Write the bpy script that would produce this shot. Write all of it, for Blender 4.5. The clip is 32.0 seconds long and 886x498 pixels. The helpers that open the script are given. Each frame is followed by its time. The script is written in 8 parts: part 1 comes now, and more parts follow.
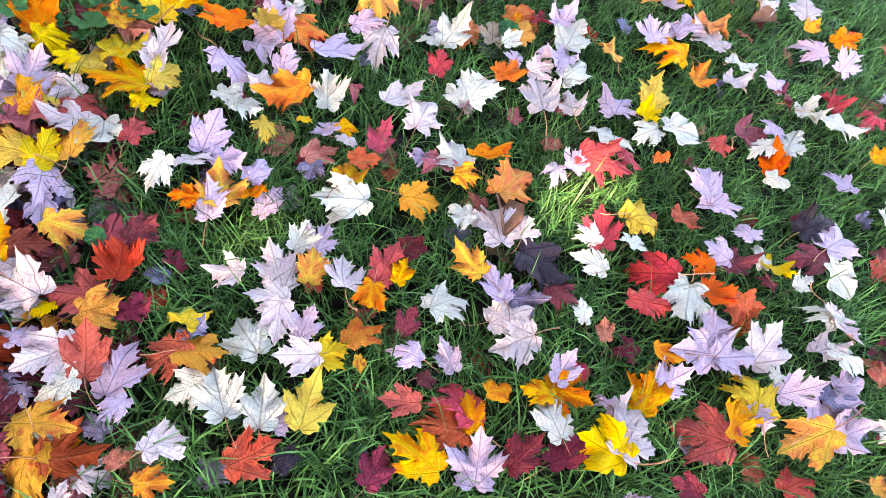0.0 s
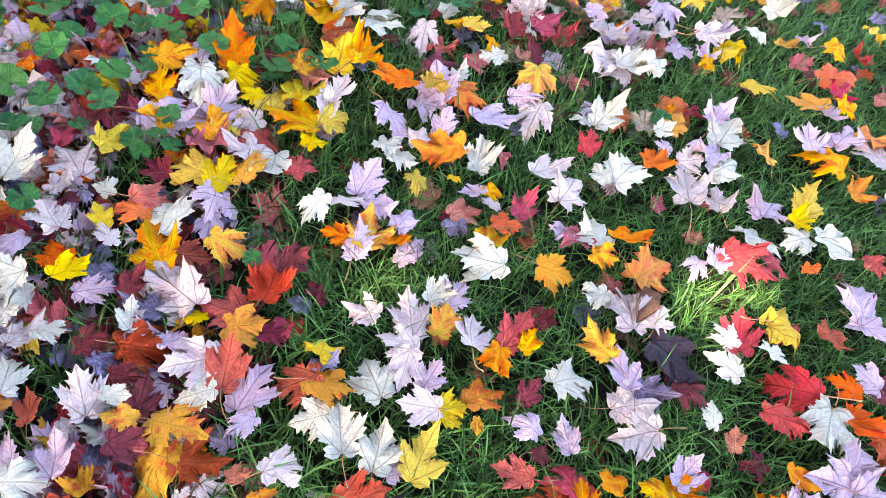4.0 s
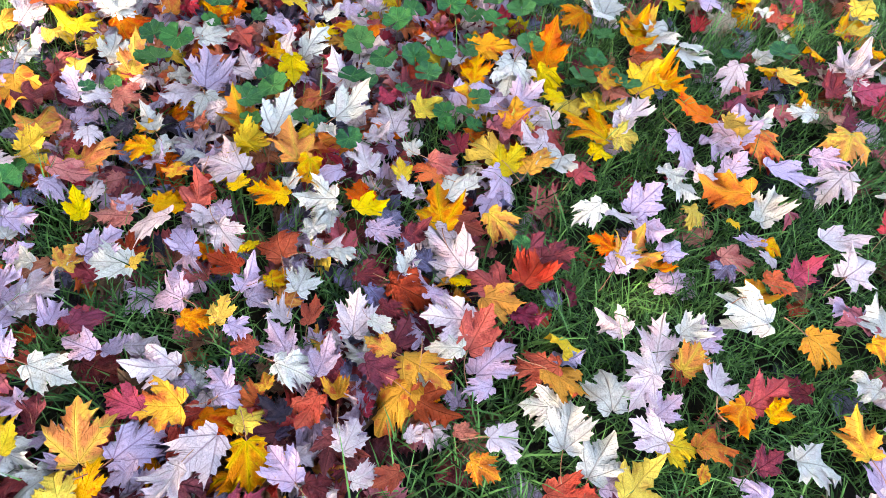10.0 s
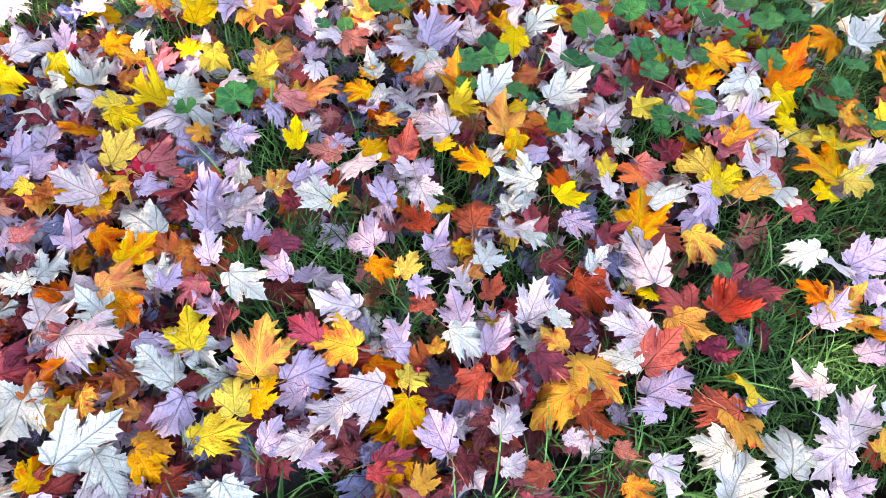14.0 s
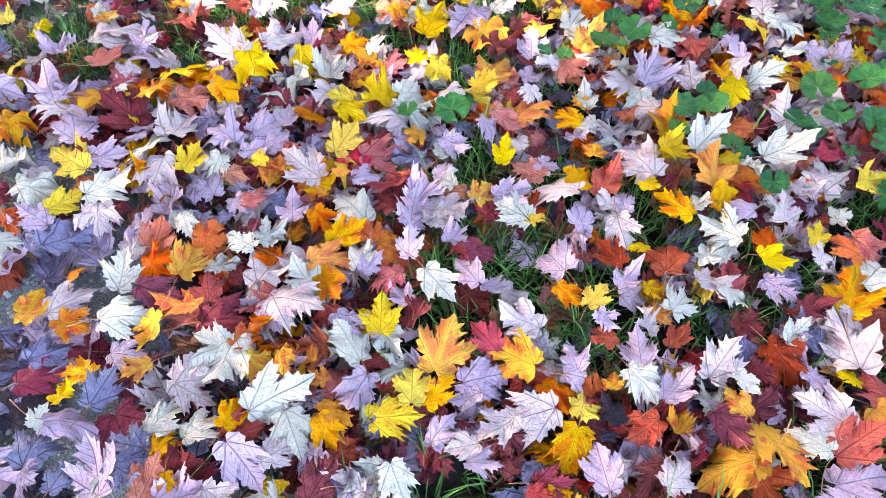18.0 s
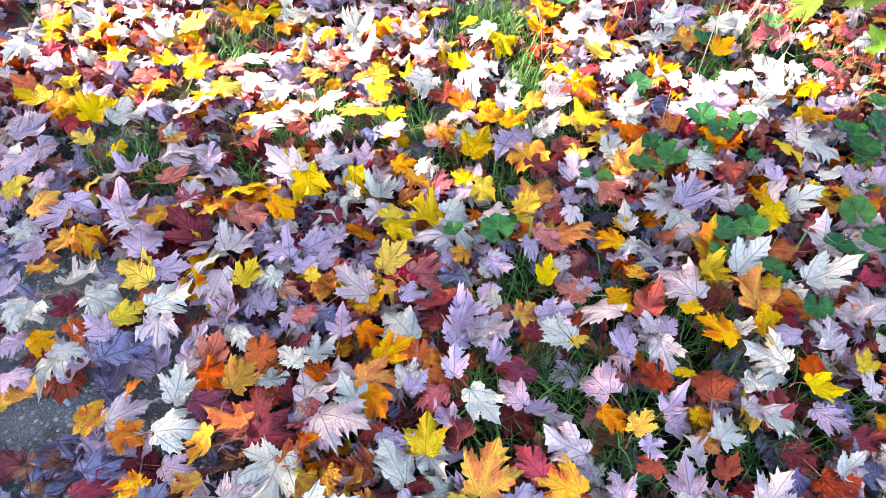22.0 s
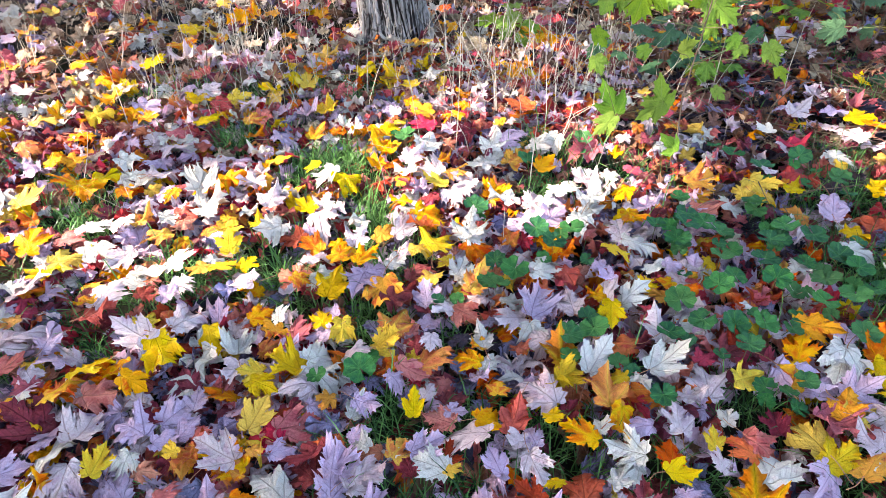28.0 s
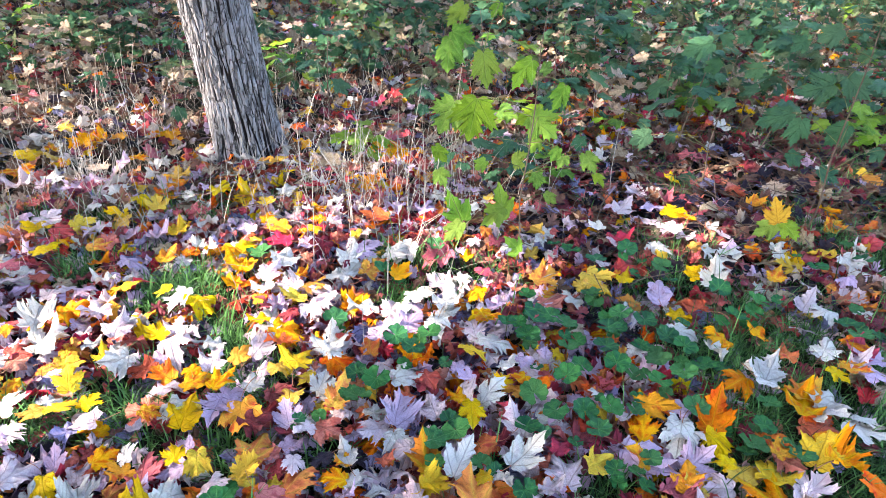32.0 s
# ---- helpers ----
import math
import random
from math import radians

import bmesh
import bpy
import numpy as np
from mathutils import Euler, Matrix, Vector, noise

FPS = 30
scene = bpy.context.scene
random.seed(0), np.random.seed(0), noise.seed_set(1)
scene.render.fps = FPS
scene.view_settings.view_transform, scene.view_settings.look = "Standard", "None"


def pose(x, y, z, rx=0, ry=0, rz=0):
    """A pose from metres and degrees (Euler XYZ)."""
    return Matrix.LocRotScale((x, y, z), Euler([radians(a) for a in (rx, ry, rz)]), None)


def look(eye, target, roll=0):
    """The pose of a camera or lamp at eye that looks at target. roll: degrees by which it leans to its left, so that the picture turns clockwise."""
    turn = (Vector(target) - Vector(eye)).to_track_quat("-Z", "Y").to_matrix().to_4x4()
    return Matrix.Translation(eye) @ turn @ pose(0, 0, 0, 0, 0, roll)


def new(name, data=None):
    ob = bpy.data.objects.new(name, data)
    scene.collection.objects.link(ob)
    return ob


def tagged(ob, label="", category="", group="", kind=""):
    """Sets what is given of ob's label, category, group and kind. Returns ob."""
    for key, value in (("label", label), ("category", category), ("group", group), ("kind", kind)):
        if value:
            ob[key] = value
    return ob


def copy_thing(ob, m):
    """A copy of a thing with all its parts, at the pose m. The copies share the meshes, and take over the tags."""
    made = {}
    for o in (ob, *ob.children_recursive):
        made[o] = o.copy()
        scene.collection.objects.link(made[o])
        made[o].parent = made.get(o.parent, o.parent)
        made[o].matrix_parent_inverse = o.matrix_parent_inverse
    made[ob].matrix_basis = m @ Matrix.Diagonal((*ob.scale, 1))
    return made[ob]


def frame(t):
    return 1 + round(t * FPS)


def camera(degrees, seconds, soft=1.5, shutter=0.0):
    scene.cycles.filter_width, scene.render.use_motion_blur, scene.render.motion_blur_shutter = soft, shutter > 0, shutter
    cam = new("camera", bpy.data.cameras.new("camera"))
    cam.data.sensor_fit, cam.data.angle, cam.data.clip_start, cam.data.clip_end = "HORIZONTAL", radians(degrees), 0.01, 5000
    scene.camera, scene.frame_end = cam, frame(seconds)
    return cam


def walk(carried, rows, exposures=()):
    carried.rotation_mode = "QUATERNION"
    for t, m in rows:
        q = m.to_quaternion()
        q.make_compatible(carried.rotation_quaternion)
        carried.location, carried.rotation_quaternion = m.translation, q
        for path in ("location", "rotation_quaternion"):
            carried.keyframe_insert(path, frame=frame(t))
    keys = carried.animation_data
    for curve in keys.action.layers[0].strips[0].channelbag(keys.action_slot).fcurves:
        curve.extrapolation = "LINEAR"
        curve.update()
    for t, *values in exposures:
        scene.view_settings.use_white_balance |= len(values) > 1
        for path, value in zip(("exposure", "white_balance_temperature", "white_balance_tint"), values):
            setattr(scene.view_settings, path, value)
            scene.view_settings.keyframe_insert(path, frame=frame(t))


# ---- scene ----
cam = camera(68.73, 32.0, soft=0.45)
PATH = [
    (0, (-0.000, 0.000, 1.300), (-0.0000, 1.0501, -0.4021), 25.06),
    (0.5, (-0.016, -0.009, 1.294), (-0.0472, 1.0602, -0.3961), 24.94),
    (1, (-0.031, -0.016, 1.291), (-0.1017, 1.0579, -0.3950), 24.74),
    (1.5, (-0.047, -0.023, 1.288), (-0.1516, 1.0546, -0.3935), 24.37),
    (2, (-0.063, -0.027, 1.287), (-0.2022, 1.0482, -0.3940), 24.05),
    (2.5, (-0.075, -0.033, 1.285), (-0.2560, 1.0395, -0.3933), 23.24),
    (3, (-0.076, -0.038, 1.282), (-0.3110, 1.0342, -0.3899), 21.93),
    (3.5, (-0.080, -0.047, 1.279), (-0.3680, 1.0292, -0.3815), 20.61),
    (5.5, (-0.095, -0.107, 1.300), (-0.6081, 0.9346, -0.3283), 16.42),
    (6, (-0.102, -0.129, 1.301), (-0.6703, 0.8922, -0.3224), 15.51),
    (6.5, (-0.113, -0.148, 1.293), (-0.7194, 0.8392, -0.3374), 14.81),
    (7, (-0.126, -0.163, 1.282), (-0.7593, 0.7840, -0.3619), 14.25),
    (7.5, (-0.131, -0.173, 1.276), (-0.7945, 0.7341, -0.3789), 13.54),
    (8, (-0.130, -0.183, 1.274), (-0.8271, 0.6875, -0.3859), 12.48),
    (8.5, (-0.133, -0.197, 1.269), (-0.8614, 0.6410, -0.3947), 12.05),
    (9, (-0.141, -0.209, 1.261), (-0.8926, 0.5954, -0.4087), 11.83),
    (9.5, (-0.145, -0.219, 1.255), (-0.9178, 0.5490, -0.4221), 11.46),
    (10, (-0.147, -0.230, 1.250), (-0.9464, 0.4973, -0.4322), 10.82),
    (10.5, (-0.155, -0.244, 1.247), (-0.9740, 0.4383, -0.4456), 10.61),
    (11, (-0.162, -0.265, 1.241), (-1.0062, 0.3810, -0.4532), 10.70),
    (11.5, (-0.170, -0.285, 1.237), (-1.0372, 0.3286, -0.4581), 10.71),
    (12, (-0.179, -0.306, 1.233), (-1.0677, 0.2709, -0.4638), 10.58),
    (12.5, (-0.189, -0.321, 1.225), (-1.0937, 0.2093, -0.4782), 9.89),
    (13, (-0.203, -0.334, 1.219), (-1.1142, 0.1458, -0.4960), 9.10),
    (13.5, (-0.216, -0.345, 1.211), (-1.1276, 0.0882, -0.5157), 8.31),
    (14, (-0.224, -0.359, 1.206), (-1.1404, 0.0306, -0.5288), 7.73),
    (14.5, (-0.227, -0.376, 1.204), (-1.1587, -0.0334, -0.5321), 6.80),
    (16.5, (-0.213, -0.461, 1.206), (-1.2068, -0.3385, -0.5249), 2.41),
    (17, (-0.214, -0.473, 1.207), (-1.2207, -0.3920, -0.5193), 1.29),
    (17.5, (-0.219, -0.486, 1.210), (-1.2403, -0.4387, -0.5088), 0.46),
    (18, (-0.219, -0.499, 1.216), (-1.2652, -0.4789, -0.4885), -0.18),
    (18.5, (-0.223, -0.508, 1.225), (-1.2917, -0.5173, -0.4659), -1.09),
    (19, (-0.230, -0.518, 1.233), (-1.3130, -0.5612, -0.4480), -2.17),
    (19.5, (-0.235, -0.525, 1.239), (-1.3369, -0.5958, -0.4293), -2.72),
    (20, (-0.247, -0.530, 1.247), (-1.3672, -0.6170, -0.4075), -2.99),
    (20.5, (-0.256, -0.528, 1.255), (-1.4053, -0.6284, -0.3787), -3.35),
    (21, (-0.258, -0.530, 1.265), (-1.4394, -0.6296, -0.3461), -3.07),
    (21.5, (-0.255, -0.530, 1.280), (-1.4834, -0.6181, -0.2959), -2.85),
    (22, (-0.251, -0.527, 1.292), (-1.5181, -0.6034, -0.2536), -2.89),
    (22.5, (-0.246, -0.524, 1.301), (-1.5466, -0.5915, -0.2175), -3.20),
    (23, (-0.248, -0.518, 1.310), (-1.5719, -0.5556, -0.1886), -2.69),
    (23.5, (-0.255, -0.510, 1.315), (-1.5936, -0.5259, -0.1704), -2.37),
    (24, (-0.259, -0.501, 1.322), (-1.6138, -0.4815, -0.1495), -2.22),
    (24.5, (-0.258, -0.488, 1.328), (-1.6325, -0.4403, -0.1244), -2.53),
    (25, (-0.256, -0.478, 1.336), (-1.6490, -0.4066, -0.0970), -2.87),
    (25.5, (-0.257, -0.468, 1.341), (-1.6595, -0.3543, -0.0797), -2.55),
    (27.5, (-0.269, -0.445, 1.362), (-1.7288, -0.1985, 0.0173), -1.41),
    (28, (-0.265, -0.443, 1.366), (-1.7412, -0.1514, 0.0492), -0.93),
    (28.5, (-0.259, -0.436, 1.371), (-1.7459, -0.0989, 0.0776), -0.82),
    (29, (-0.252, -0.429, 1.374), (-1.7509, -0.0401, 0.1076), -0.40),
    (29.5, (-0.247, -0.421, 1.379), (-1.7525, 0.0223, 0.1391), 0.07),
    (30, (-0.246, -0.410, 1.382), (-1.7537, 0.0808, 0.1633), 0.38),
    (30.5, (-0.242, -0.403, 1.392), (-1.7537, 0.1404, 0.2004), 0.75),
    (31, (-0.236, -0.401, 1.405), (-1.7537, 0.2014, 0.2510), 1.39),
    (31.5, (-0.230, -0.394, 1.413), (-1.7614, 0.2556, 0.3030), 1.78),
    (32, (-0.224, -0.391, 1.422), (-1.7647, 0.3118, 0.3579), 2.62),
]
walk(cam, [(t, look(eye, target, roll)) for t, eye, target, roll in PATH], [(0.0, 4.22, 7350, 14), (6.0, 4.24, 7300, 14), (9.0, 4.18, 7300, 14), (14.0, 4.34, 7150, 15), (20.0, 4.24, 7000, 15), (23.0, 3.94, 6900, 16), (25.0, 3.82, 6750, 16), (29.0, 3.73, 6500, 15), (32.0, 3.78, 6200, 16)])
SKY, SUN = 0.10, 1.75
SAP_AT, SAP2_AT, SAP3_AT, DARK_AT = (-2.06, 0.76), (-1.87, 2.15), (-1.74, 1.90), (-2.45, 2.06)
TRUNK_FOOT, TRUNK_TOP, TRUNK_R = (-3.59, -0.02, -0.04), (-3.60, -0.10, 0.75), 0.172

# ---- world, sun and exposure ----
SUN_AZ = Vector((-0.32, -0.95, 0.0))
SUN_EL = radians(36)
SUN_TO = (SUN_AZ.normalized() * math.cos(SUN_EL) + Vector((0, 0, math.sin(SUN_EL)))).normalized()
world = bpy.data.worlds.new("sky")
scene.world = world
world.use_nodes = True
wn = world.node_tree.nodes
sky = wn.new("ShaderNodeTexSky")
sky.sky_type = "NISHITA"
sky.sun_disc = False
sky.sun_elevation = SUN_EL
sky.sun_rotation = math.atan2(SUN_TO.x, SUN_TO.y)
sky.air_density, sky.dust_density, sky.ozone_density = 1.0, 2.0, 1.0
wn["Background"].inputs["Strength"].default_value = SKY
world.node_tree.links.new(sky.outputs[0], wn["Background"].inputs["Color"])
sun = new("sun", bpy.data.lights.new("sun", "SUN"))
sun.data.energy, sun.data.angle, sun.data.color = SUN, radians(0.6), (1.0, 0.93, 0.82)
sun.matrix_world = look(SUN_TO * 30, (0, 0, 0))


# ---- materials ----
def rgb(r, g, b):
    return (r, g, b, 1.0)


class Nodes:
    """A small helper for building node trees."""

    def __init__(self, name, rough=0.6):
        self.mat = bpy.data.materials.new(name)
        self.mat.use_nodes = True
        self.tree = self.mat.node_tree
        self.bsdf = self.tree.nodes["Principled BSDF"]
        self.bsdf.inputs["Roughness"].default_value = rough

    def add(self, kind, operation=None):
        node = self.tree.nodes.new(kind)
        if operation:
            node.operation = operation
        return node

    def put(self, socket, value):
        if isinstance(value, (int, float, tuple, Vector)):
            socket.default_value = value
        else:
            self.tree.links.new(value, socket)

    def math(self, op, a, b=0.0, c=None, clamp=False):
        node = self.add("ShaderNodeMath", op)
        node.use_clamp = clamp
        self.put(node.inputs[0], a)
        self.put(node.inputs[1], b)
        if c is not None:
            self.put(node.inputs[2], c)
        return node.outputs[0]

    def mix(self, f, a, b, how="MIX"):
        node = self.add("ShaderNodeMix")
        node.data_type, node.blend_type = "RGBA", how
        self.put(node.inputs[0], f)
        self.put(node.inputs[6], a)
        self.put(node.inputs[7], b)
        return node.outputs[2]

    def noise(self, scale, vector=None, detail=3.0, rough=0.55, dist=0.0, dims="3D"):
        node = self.add("ShaderNodeTexNoise")
        node.noise_dimensions = dims
        node.inputs["Scale"].default_value, node.inputs["Detail"].default_value = scale, detail
        node.inputs["Roughness"].default_value, node.inputs["Distortion"].default_value = rough, dist
        if vector is not None:
            self.put(node.inputs["Vector"], vector)
        return node.outputs[0]

    def ramp(self, f, lo, hi):
        node = self.add("ShaderNodeMapRange")
        node.interpolation_type = "SMOOTHSTEP"
        self.put(node.inputs[0], f)
        node.inputs[1].default_value, node.inputs[2].default_value = lo, hi
        return node.outputs[0]

    def bump(self, height, strength, distance):
        node = self.add("ShaderNodeBump")
        node.inputs["Strength"].default_value, node.inputs["Distance"].default_value = strength, distance
        self.put(node.inputs["Height"], height)
        self.put(self.bsdf.inputs["Normal"], node.outputs[0])

    def hsv(self, color, h, s, v):
        node = self.add("ShaderNodeHueSaturation")
        self.put(node.inputs["Hue"], h)
        self.put(node.inputs["Saturation"], s)
        self.put(node.inputs["Value"], v)
        self.put(node.inputs["Color"], color)
        return node.outputs[0]


def leaf_material(name, ground, blotch, vein, amount=0.5, vein_strength=0.5, rough=0.5, spots=0.3, through_light=0.03, hue=0.03, grain=0.5):
    """A leaf: two mixed colours, radiating veins with side veins, specks and a value of its own for each leaf."""
    n = Nodes(name, rough)
    uv = n.add("ShaderNodeUVMap").outputs[0]
    own = n.math("FRACT", n.math("ADD", n.add("ShaderNodeObjectInfo").outputs["Random"], n.add("ShaderNodeNewGeometry").outputs["Random Per Island"]))
    shift = n.add("ShaderNodeVectorMath", operation="ADD")
    n.put(shift.inputs[0], uv)
    lift = n.add("ShaderNodeCombineXYZ")
    n.put(lift.inputs[2], n.math("MULTIPLY", own, 37.0))
    n.put(lift.inputs[0], n.math("MULTIPLY", own, 11.0))
    n.put(shift.inputs[1], lift.outputs[0])
    place = shift.outputs[0]
    sep = n.add("ShaderNodeSeparateXYZ")
    n.put(sep.inputs[0], uv)
    x, y = sep.outputs[0], sep.outputs[1]
    near = None
    side = None
    ax = n.math("ABSOLUTE", x)
    for angle in (0, 40, 84):
        c, s = math.cos(radians(angle)), math.sin(radians(angle))
        along = n.math("ADD", n.math("MULTIPLY", ax, s), n.math("MULTIPLY", y, c))
        off = n.math("ABSOLUTE", n.math("SUBTRACT", n.math("MULTIPLY", ax, c), n.math("MULTIPLY", y, s)))
        off = n.math("ADD", off, n.math("MULTIPLY", n.math("LESS_THAN", along, 0.0), 1.0))
        if near is None:
            near, side = off, n.math("SUBTRACT", along, off)
        else:
            closer = n.math("LESS_THAN", off, near)
            diag = n.math("SUBTRACT", along, off)
            side = n.math("ADD", n.math("MULTIPLY", closer, diag), n.math("MULTIPLY", n.math("SUBTRACT", 1.0, closer), side))
            near = n.math("MINIMUM", near, off)
    main = n.math("SUBTRACT", 1.0, n.ramp(near, 0.003, 0.014))
    wave = n.math("ABSOLUTE", n.math("SUBTRACT", n.math("FRACT", n.math("MULTIPLY", side, 9.0)), 0.5))
    fine = n.math("MULTIPLY", n.math("SUBTRACT", 1.0, n.ramp(wave, 0.0, 0.07)), 0.42)
    veins = n.math("MAXIMUM", main, fine)
    big = n.noise(3.2, place, 3.0, 0.6, 0.4)
    shy = n.math("MULTIPLY", n.math("SUBTRACT", own, 0.5), 0.30)
    f = n.ramp(n.math("ADD", big, shy), 0.62 - amount * 0.35, 0.78 - amount * 0.35)
    if amount > 0.3:
        f = n.math("MULTIPLY", f, n.ramp(near, -0.02, 0.10))
    color = n.mix(f, ground, blotch)
    color = n.mix(n.math("MULTIPLY", veins, vein_strength), color, vein)
    color = n.mix(n.math("MULTIPLY", n.ramp(n.noise(26.0, place, 2.0), 0.66, 0.72), spots), color, rgb(0.06, 0.03, 0.02))
    color = n.mix(n.math("MULTIPLY", n.ramp(n.noise(6.0, place, 4.0, 0.7), 0.55, 0.75), 0.13), color, rgb(0.30, 0.16, 0.08))
    color = n.mix(grain, color, n.mix(n.ramp(n.noise(48.0, place, 4.0, 0.75), 0.34, 0.66), rgb(0.50, 0.47, 0.46), rgb(1.30, 1.30, 1.30)), "MULTIPLY")
    own2 = n.math("FRACT", n.math("MULTIPLY", own, 7.31))
    color = n.hsv(color, n.math("ADD", 0.5 - hue / 2, n.math("MULTIPLY", own, hue)), n.math("ADD", 0.94, n.math("MULTIPLY", own2, 0.14)),
                  n.math("ADD", 0.78, n.math("MULTIPLY", n.math("FRACT", n.math("MULTIPLY", own, 3.77)), 0.36)))
    n.put(n.bsdf.inputs["Base Color"], color)
    n.put(n.bsdf.inputs["Roughness"], n.math("ADD", rough - 0.1, n.math("MULTIPLY", n.noise(14.0, place), 0.25)))
    n.bsdf.inputs["Specular IOR Level"].default_value = 0.07
    n.bump(n.math("ADD", n.math("MULTIPLY", veins, -0.6), n.noise(9.0, place, 4.0)), 1.0, 0.006)
    if through_light:
        lucent = n.add("ShaderNodeBsdfTranslucent")
        n.put(lucent.inputs[0], color)
        mixer = n.add("ShaderNodeMixShader")
        mixer.inputs[0].default_value = through_light
        n.put(mixer.inputs[1], n.bsdf.outputs[0])
        n.put(mixer.inputs[2], lucent.outputs[0])
        n.put(n.tree.nodes["Material Output"].inputs[0], mixer.outputs[0])
    return n.mat


def plain_material(name, a, b, scale=30.0, rough=0.7, bump=0.3, depth=0.002, per_island=0.3, lucent=0.0, own_share=0.3, gloss=0.08):
    """Two colours mixed by noise, each piece a little lighter or darker than the next."""
    n = Nodes(name, rough)
    at = n.add("ShaderNodeTexCoord").outputs["Object"]
    own = n.math("FRACT", n.math("ADD", n.add("ShaderNodeObjectInfo").outputs["Random"], n.add("ShaderNodeNewGeometry").outputs["Random Per Island"]))
    f = n.math("ADD", n.math("MULTIPLY", n.ramp(n.noise(scale, at, 4.0, 0.6), 0.3, 0.7), 1.0 - own_share), n.math("MULTIPLY", own, own_share))
    color = n.hsv(n.mix(f, a, b), 0.5, 1.0, n.math("ADD", 1.0 - per_island / 2, n.math("MULTIPLY", own, per_island)))
    n.put(n.bsdf.inputs["Base Color"], color)
    n.bsdf.inputs["Specular IOR Level"].default_value = gloss
    n.bump(n.noise(scale * 3, at, 4.0), bump, depth)
    if lucent:
        bs = n.add("ShaderNodeBsdfTranslucent")
        n.put(bs.inputs[0], color)
        mixer = n.add("ShaderNodeMixShader")
        mixer.inputs[0].default_value = lucent
        n.put(mixer.inputs[1], n.bsdf.outputs[0])
        n.put(mixer.inputs[2], bs.outputs[0])
        n.put(n.tree.nodes["Material Output"].inputs[0], mixer.outputs[0])
    return n.mat


LEAF = {
    "W": leaf_material("leaf_white", rgb(0.60, 0.545, 0.455), rgb(0.57, 0.475, 0.425), rgb(0.27, 0.17, 0.16), 0.35, 0.36, 0.6, 0.3, grain=0.32),
    "P": leaf_material("leaf_pink", rgb(0.62, 0.475, 0.455), rgb(0.55, 0.375, 0.395), rgb(0.30, 0.12, 0.15), 0.4, 0.40, 0.6, 0.35, grain=0.32),
    "V": leaf_material("leaf_lavender", rgb(0.55, 0.39, 0.49), rgb(0.54, 0.335, 0.41), rgb(0.24, 0.10, 0.19), 0.4, 0.44, 0.55, 0.4, grain=0.36),
    "D": leaf_material("leaf_dusky", rgb(0.24, 0.21, 0.33), rgb(0.13, 0.09, 0.14), rgb(0.05, 0.025, 0.05), 0.5, 0.6, 0.5, 0.4),
    "Y": leaf_material("leaf_yellow", rgb(0.72, 0.45, 0.03), rgb(0.68, 0.34, 0.02), rgb(0.42, 0.19, 0.015), 0.35, 0.42, 0.5, 0.55, hue=0.03, grain=0.35),
    "A": leaf_material("leaf_amber", rgb(0.74, 0.35, 0.012), rgb(0.62, 0.12, 0.012), rgb(0.72, 0.42, 0.02), 0.55, 0.5, 0.5, 0.4, hue=0.04, grain=0.3),
    "O": leaf_material("leaf_orange", rgb(0.72, 0.20, 0.03), rgb(0.58, 0.08, 0.025), rgb(0.72, 0.36, 0.04), 0.54, 0.5, 0.5, 0.4, hue=0.05, grain=0.32),
    "R": leaf_material("leaf_red", rgb(0.52, 0.064, 0.055), rgb(0.38, 0.034, 0.036), rgb(0.18, 0.015, 0.016), 0.5, 0.5, 0.45, 0.4, hue=0.04, grain=0.4),
    "C": leaf_material("leaf_crimson", rgb(0.25, 0.042, 0.055), rgb(0.15, 0.025, 0.038), rgb(0.06, 0.012, 0.016), 0.5, 0.55, 0.45, 0.3),
    "B": leaf_material("leaf_brown", rgb(0.22, 0.11, 0.065), rgb(0.13, 0.06, 0.04), rgb(0.07, 0.03, 0.018), 0.5, 0.6, 0.5, 0.3),
    "K": leaf_material("leaf_blackened", rgb(0.035, 0.026, 0.04), rgb(0.05, 0.03, 0.04), rgb(0.015, 0.012, 0.018), 0.5, 0.5, 0.4, 0.3),
    "S": leaf_material("leaf_russet", rgb(0.56, 0.17, 0.135), rgb(0.43, 0.09, 0.08), rgb(0.20, 0.04, 0.035), 0.5, 0.5, 0.5, 0.35, hue=0.05, grain=0.4),
    "T": leaf_material("leaf_tan", rgb(0.46, 0.34, 0.23), rgb(0.33, 0.23, 0.15), rgb(0.20, 0.11, 0.06), 0.5, 0.6, 0.6, 0.4),
}
NAME = {"W": "white_maple_leaf", "P": "pink_maple_leaf", "V": "lavender_maple_leaf", "D": "dusky_maple_leaf", "Y": "yellow_maple_leaf", "A": "amber_maple_leaf",
        "O": "orange_maple_leaf", "R": "red_maple_leaf", "C": "crimson_maple_leaf", "B": "brown_leaf", "K": "blackened_leaf", "S": "russet_maple_leaf", "T": "tan_maple_leaf"}
LABEL = {
    "W": "pale cream-white underside of a fallen maple leaf", "P": "pinkish-white fallen maple leaf with darker veins",
    "V": "lavender-purple fallen maple leaf, underside up", "D": "dusky bluish-purple wilted maple leaf",
    "Y": "bright yellow fallen maple leaf with toothed lobes", "A": "amber-yellow maple leaf flushed with orange",
    "O": "orange-red fallen maple leaf with yellow veins", "R": "red fallen maple leaf with dark veins",
    "C": "dark crimson fallen maple leaf", "B": "curled dry brown fallen leaf", "K": "rotten blackened leaf lying in grass",
    "S": "russet-red fallen maple leaf with dark veins", "T": "dry tan fallen maple leaf",
}
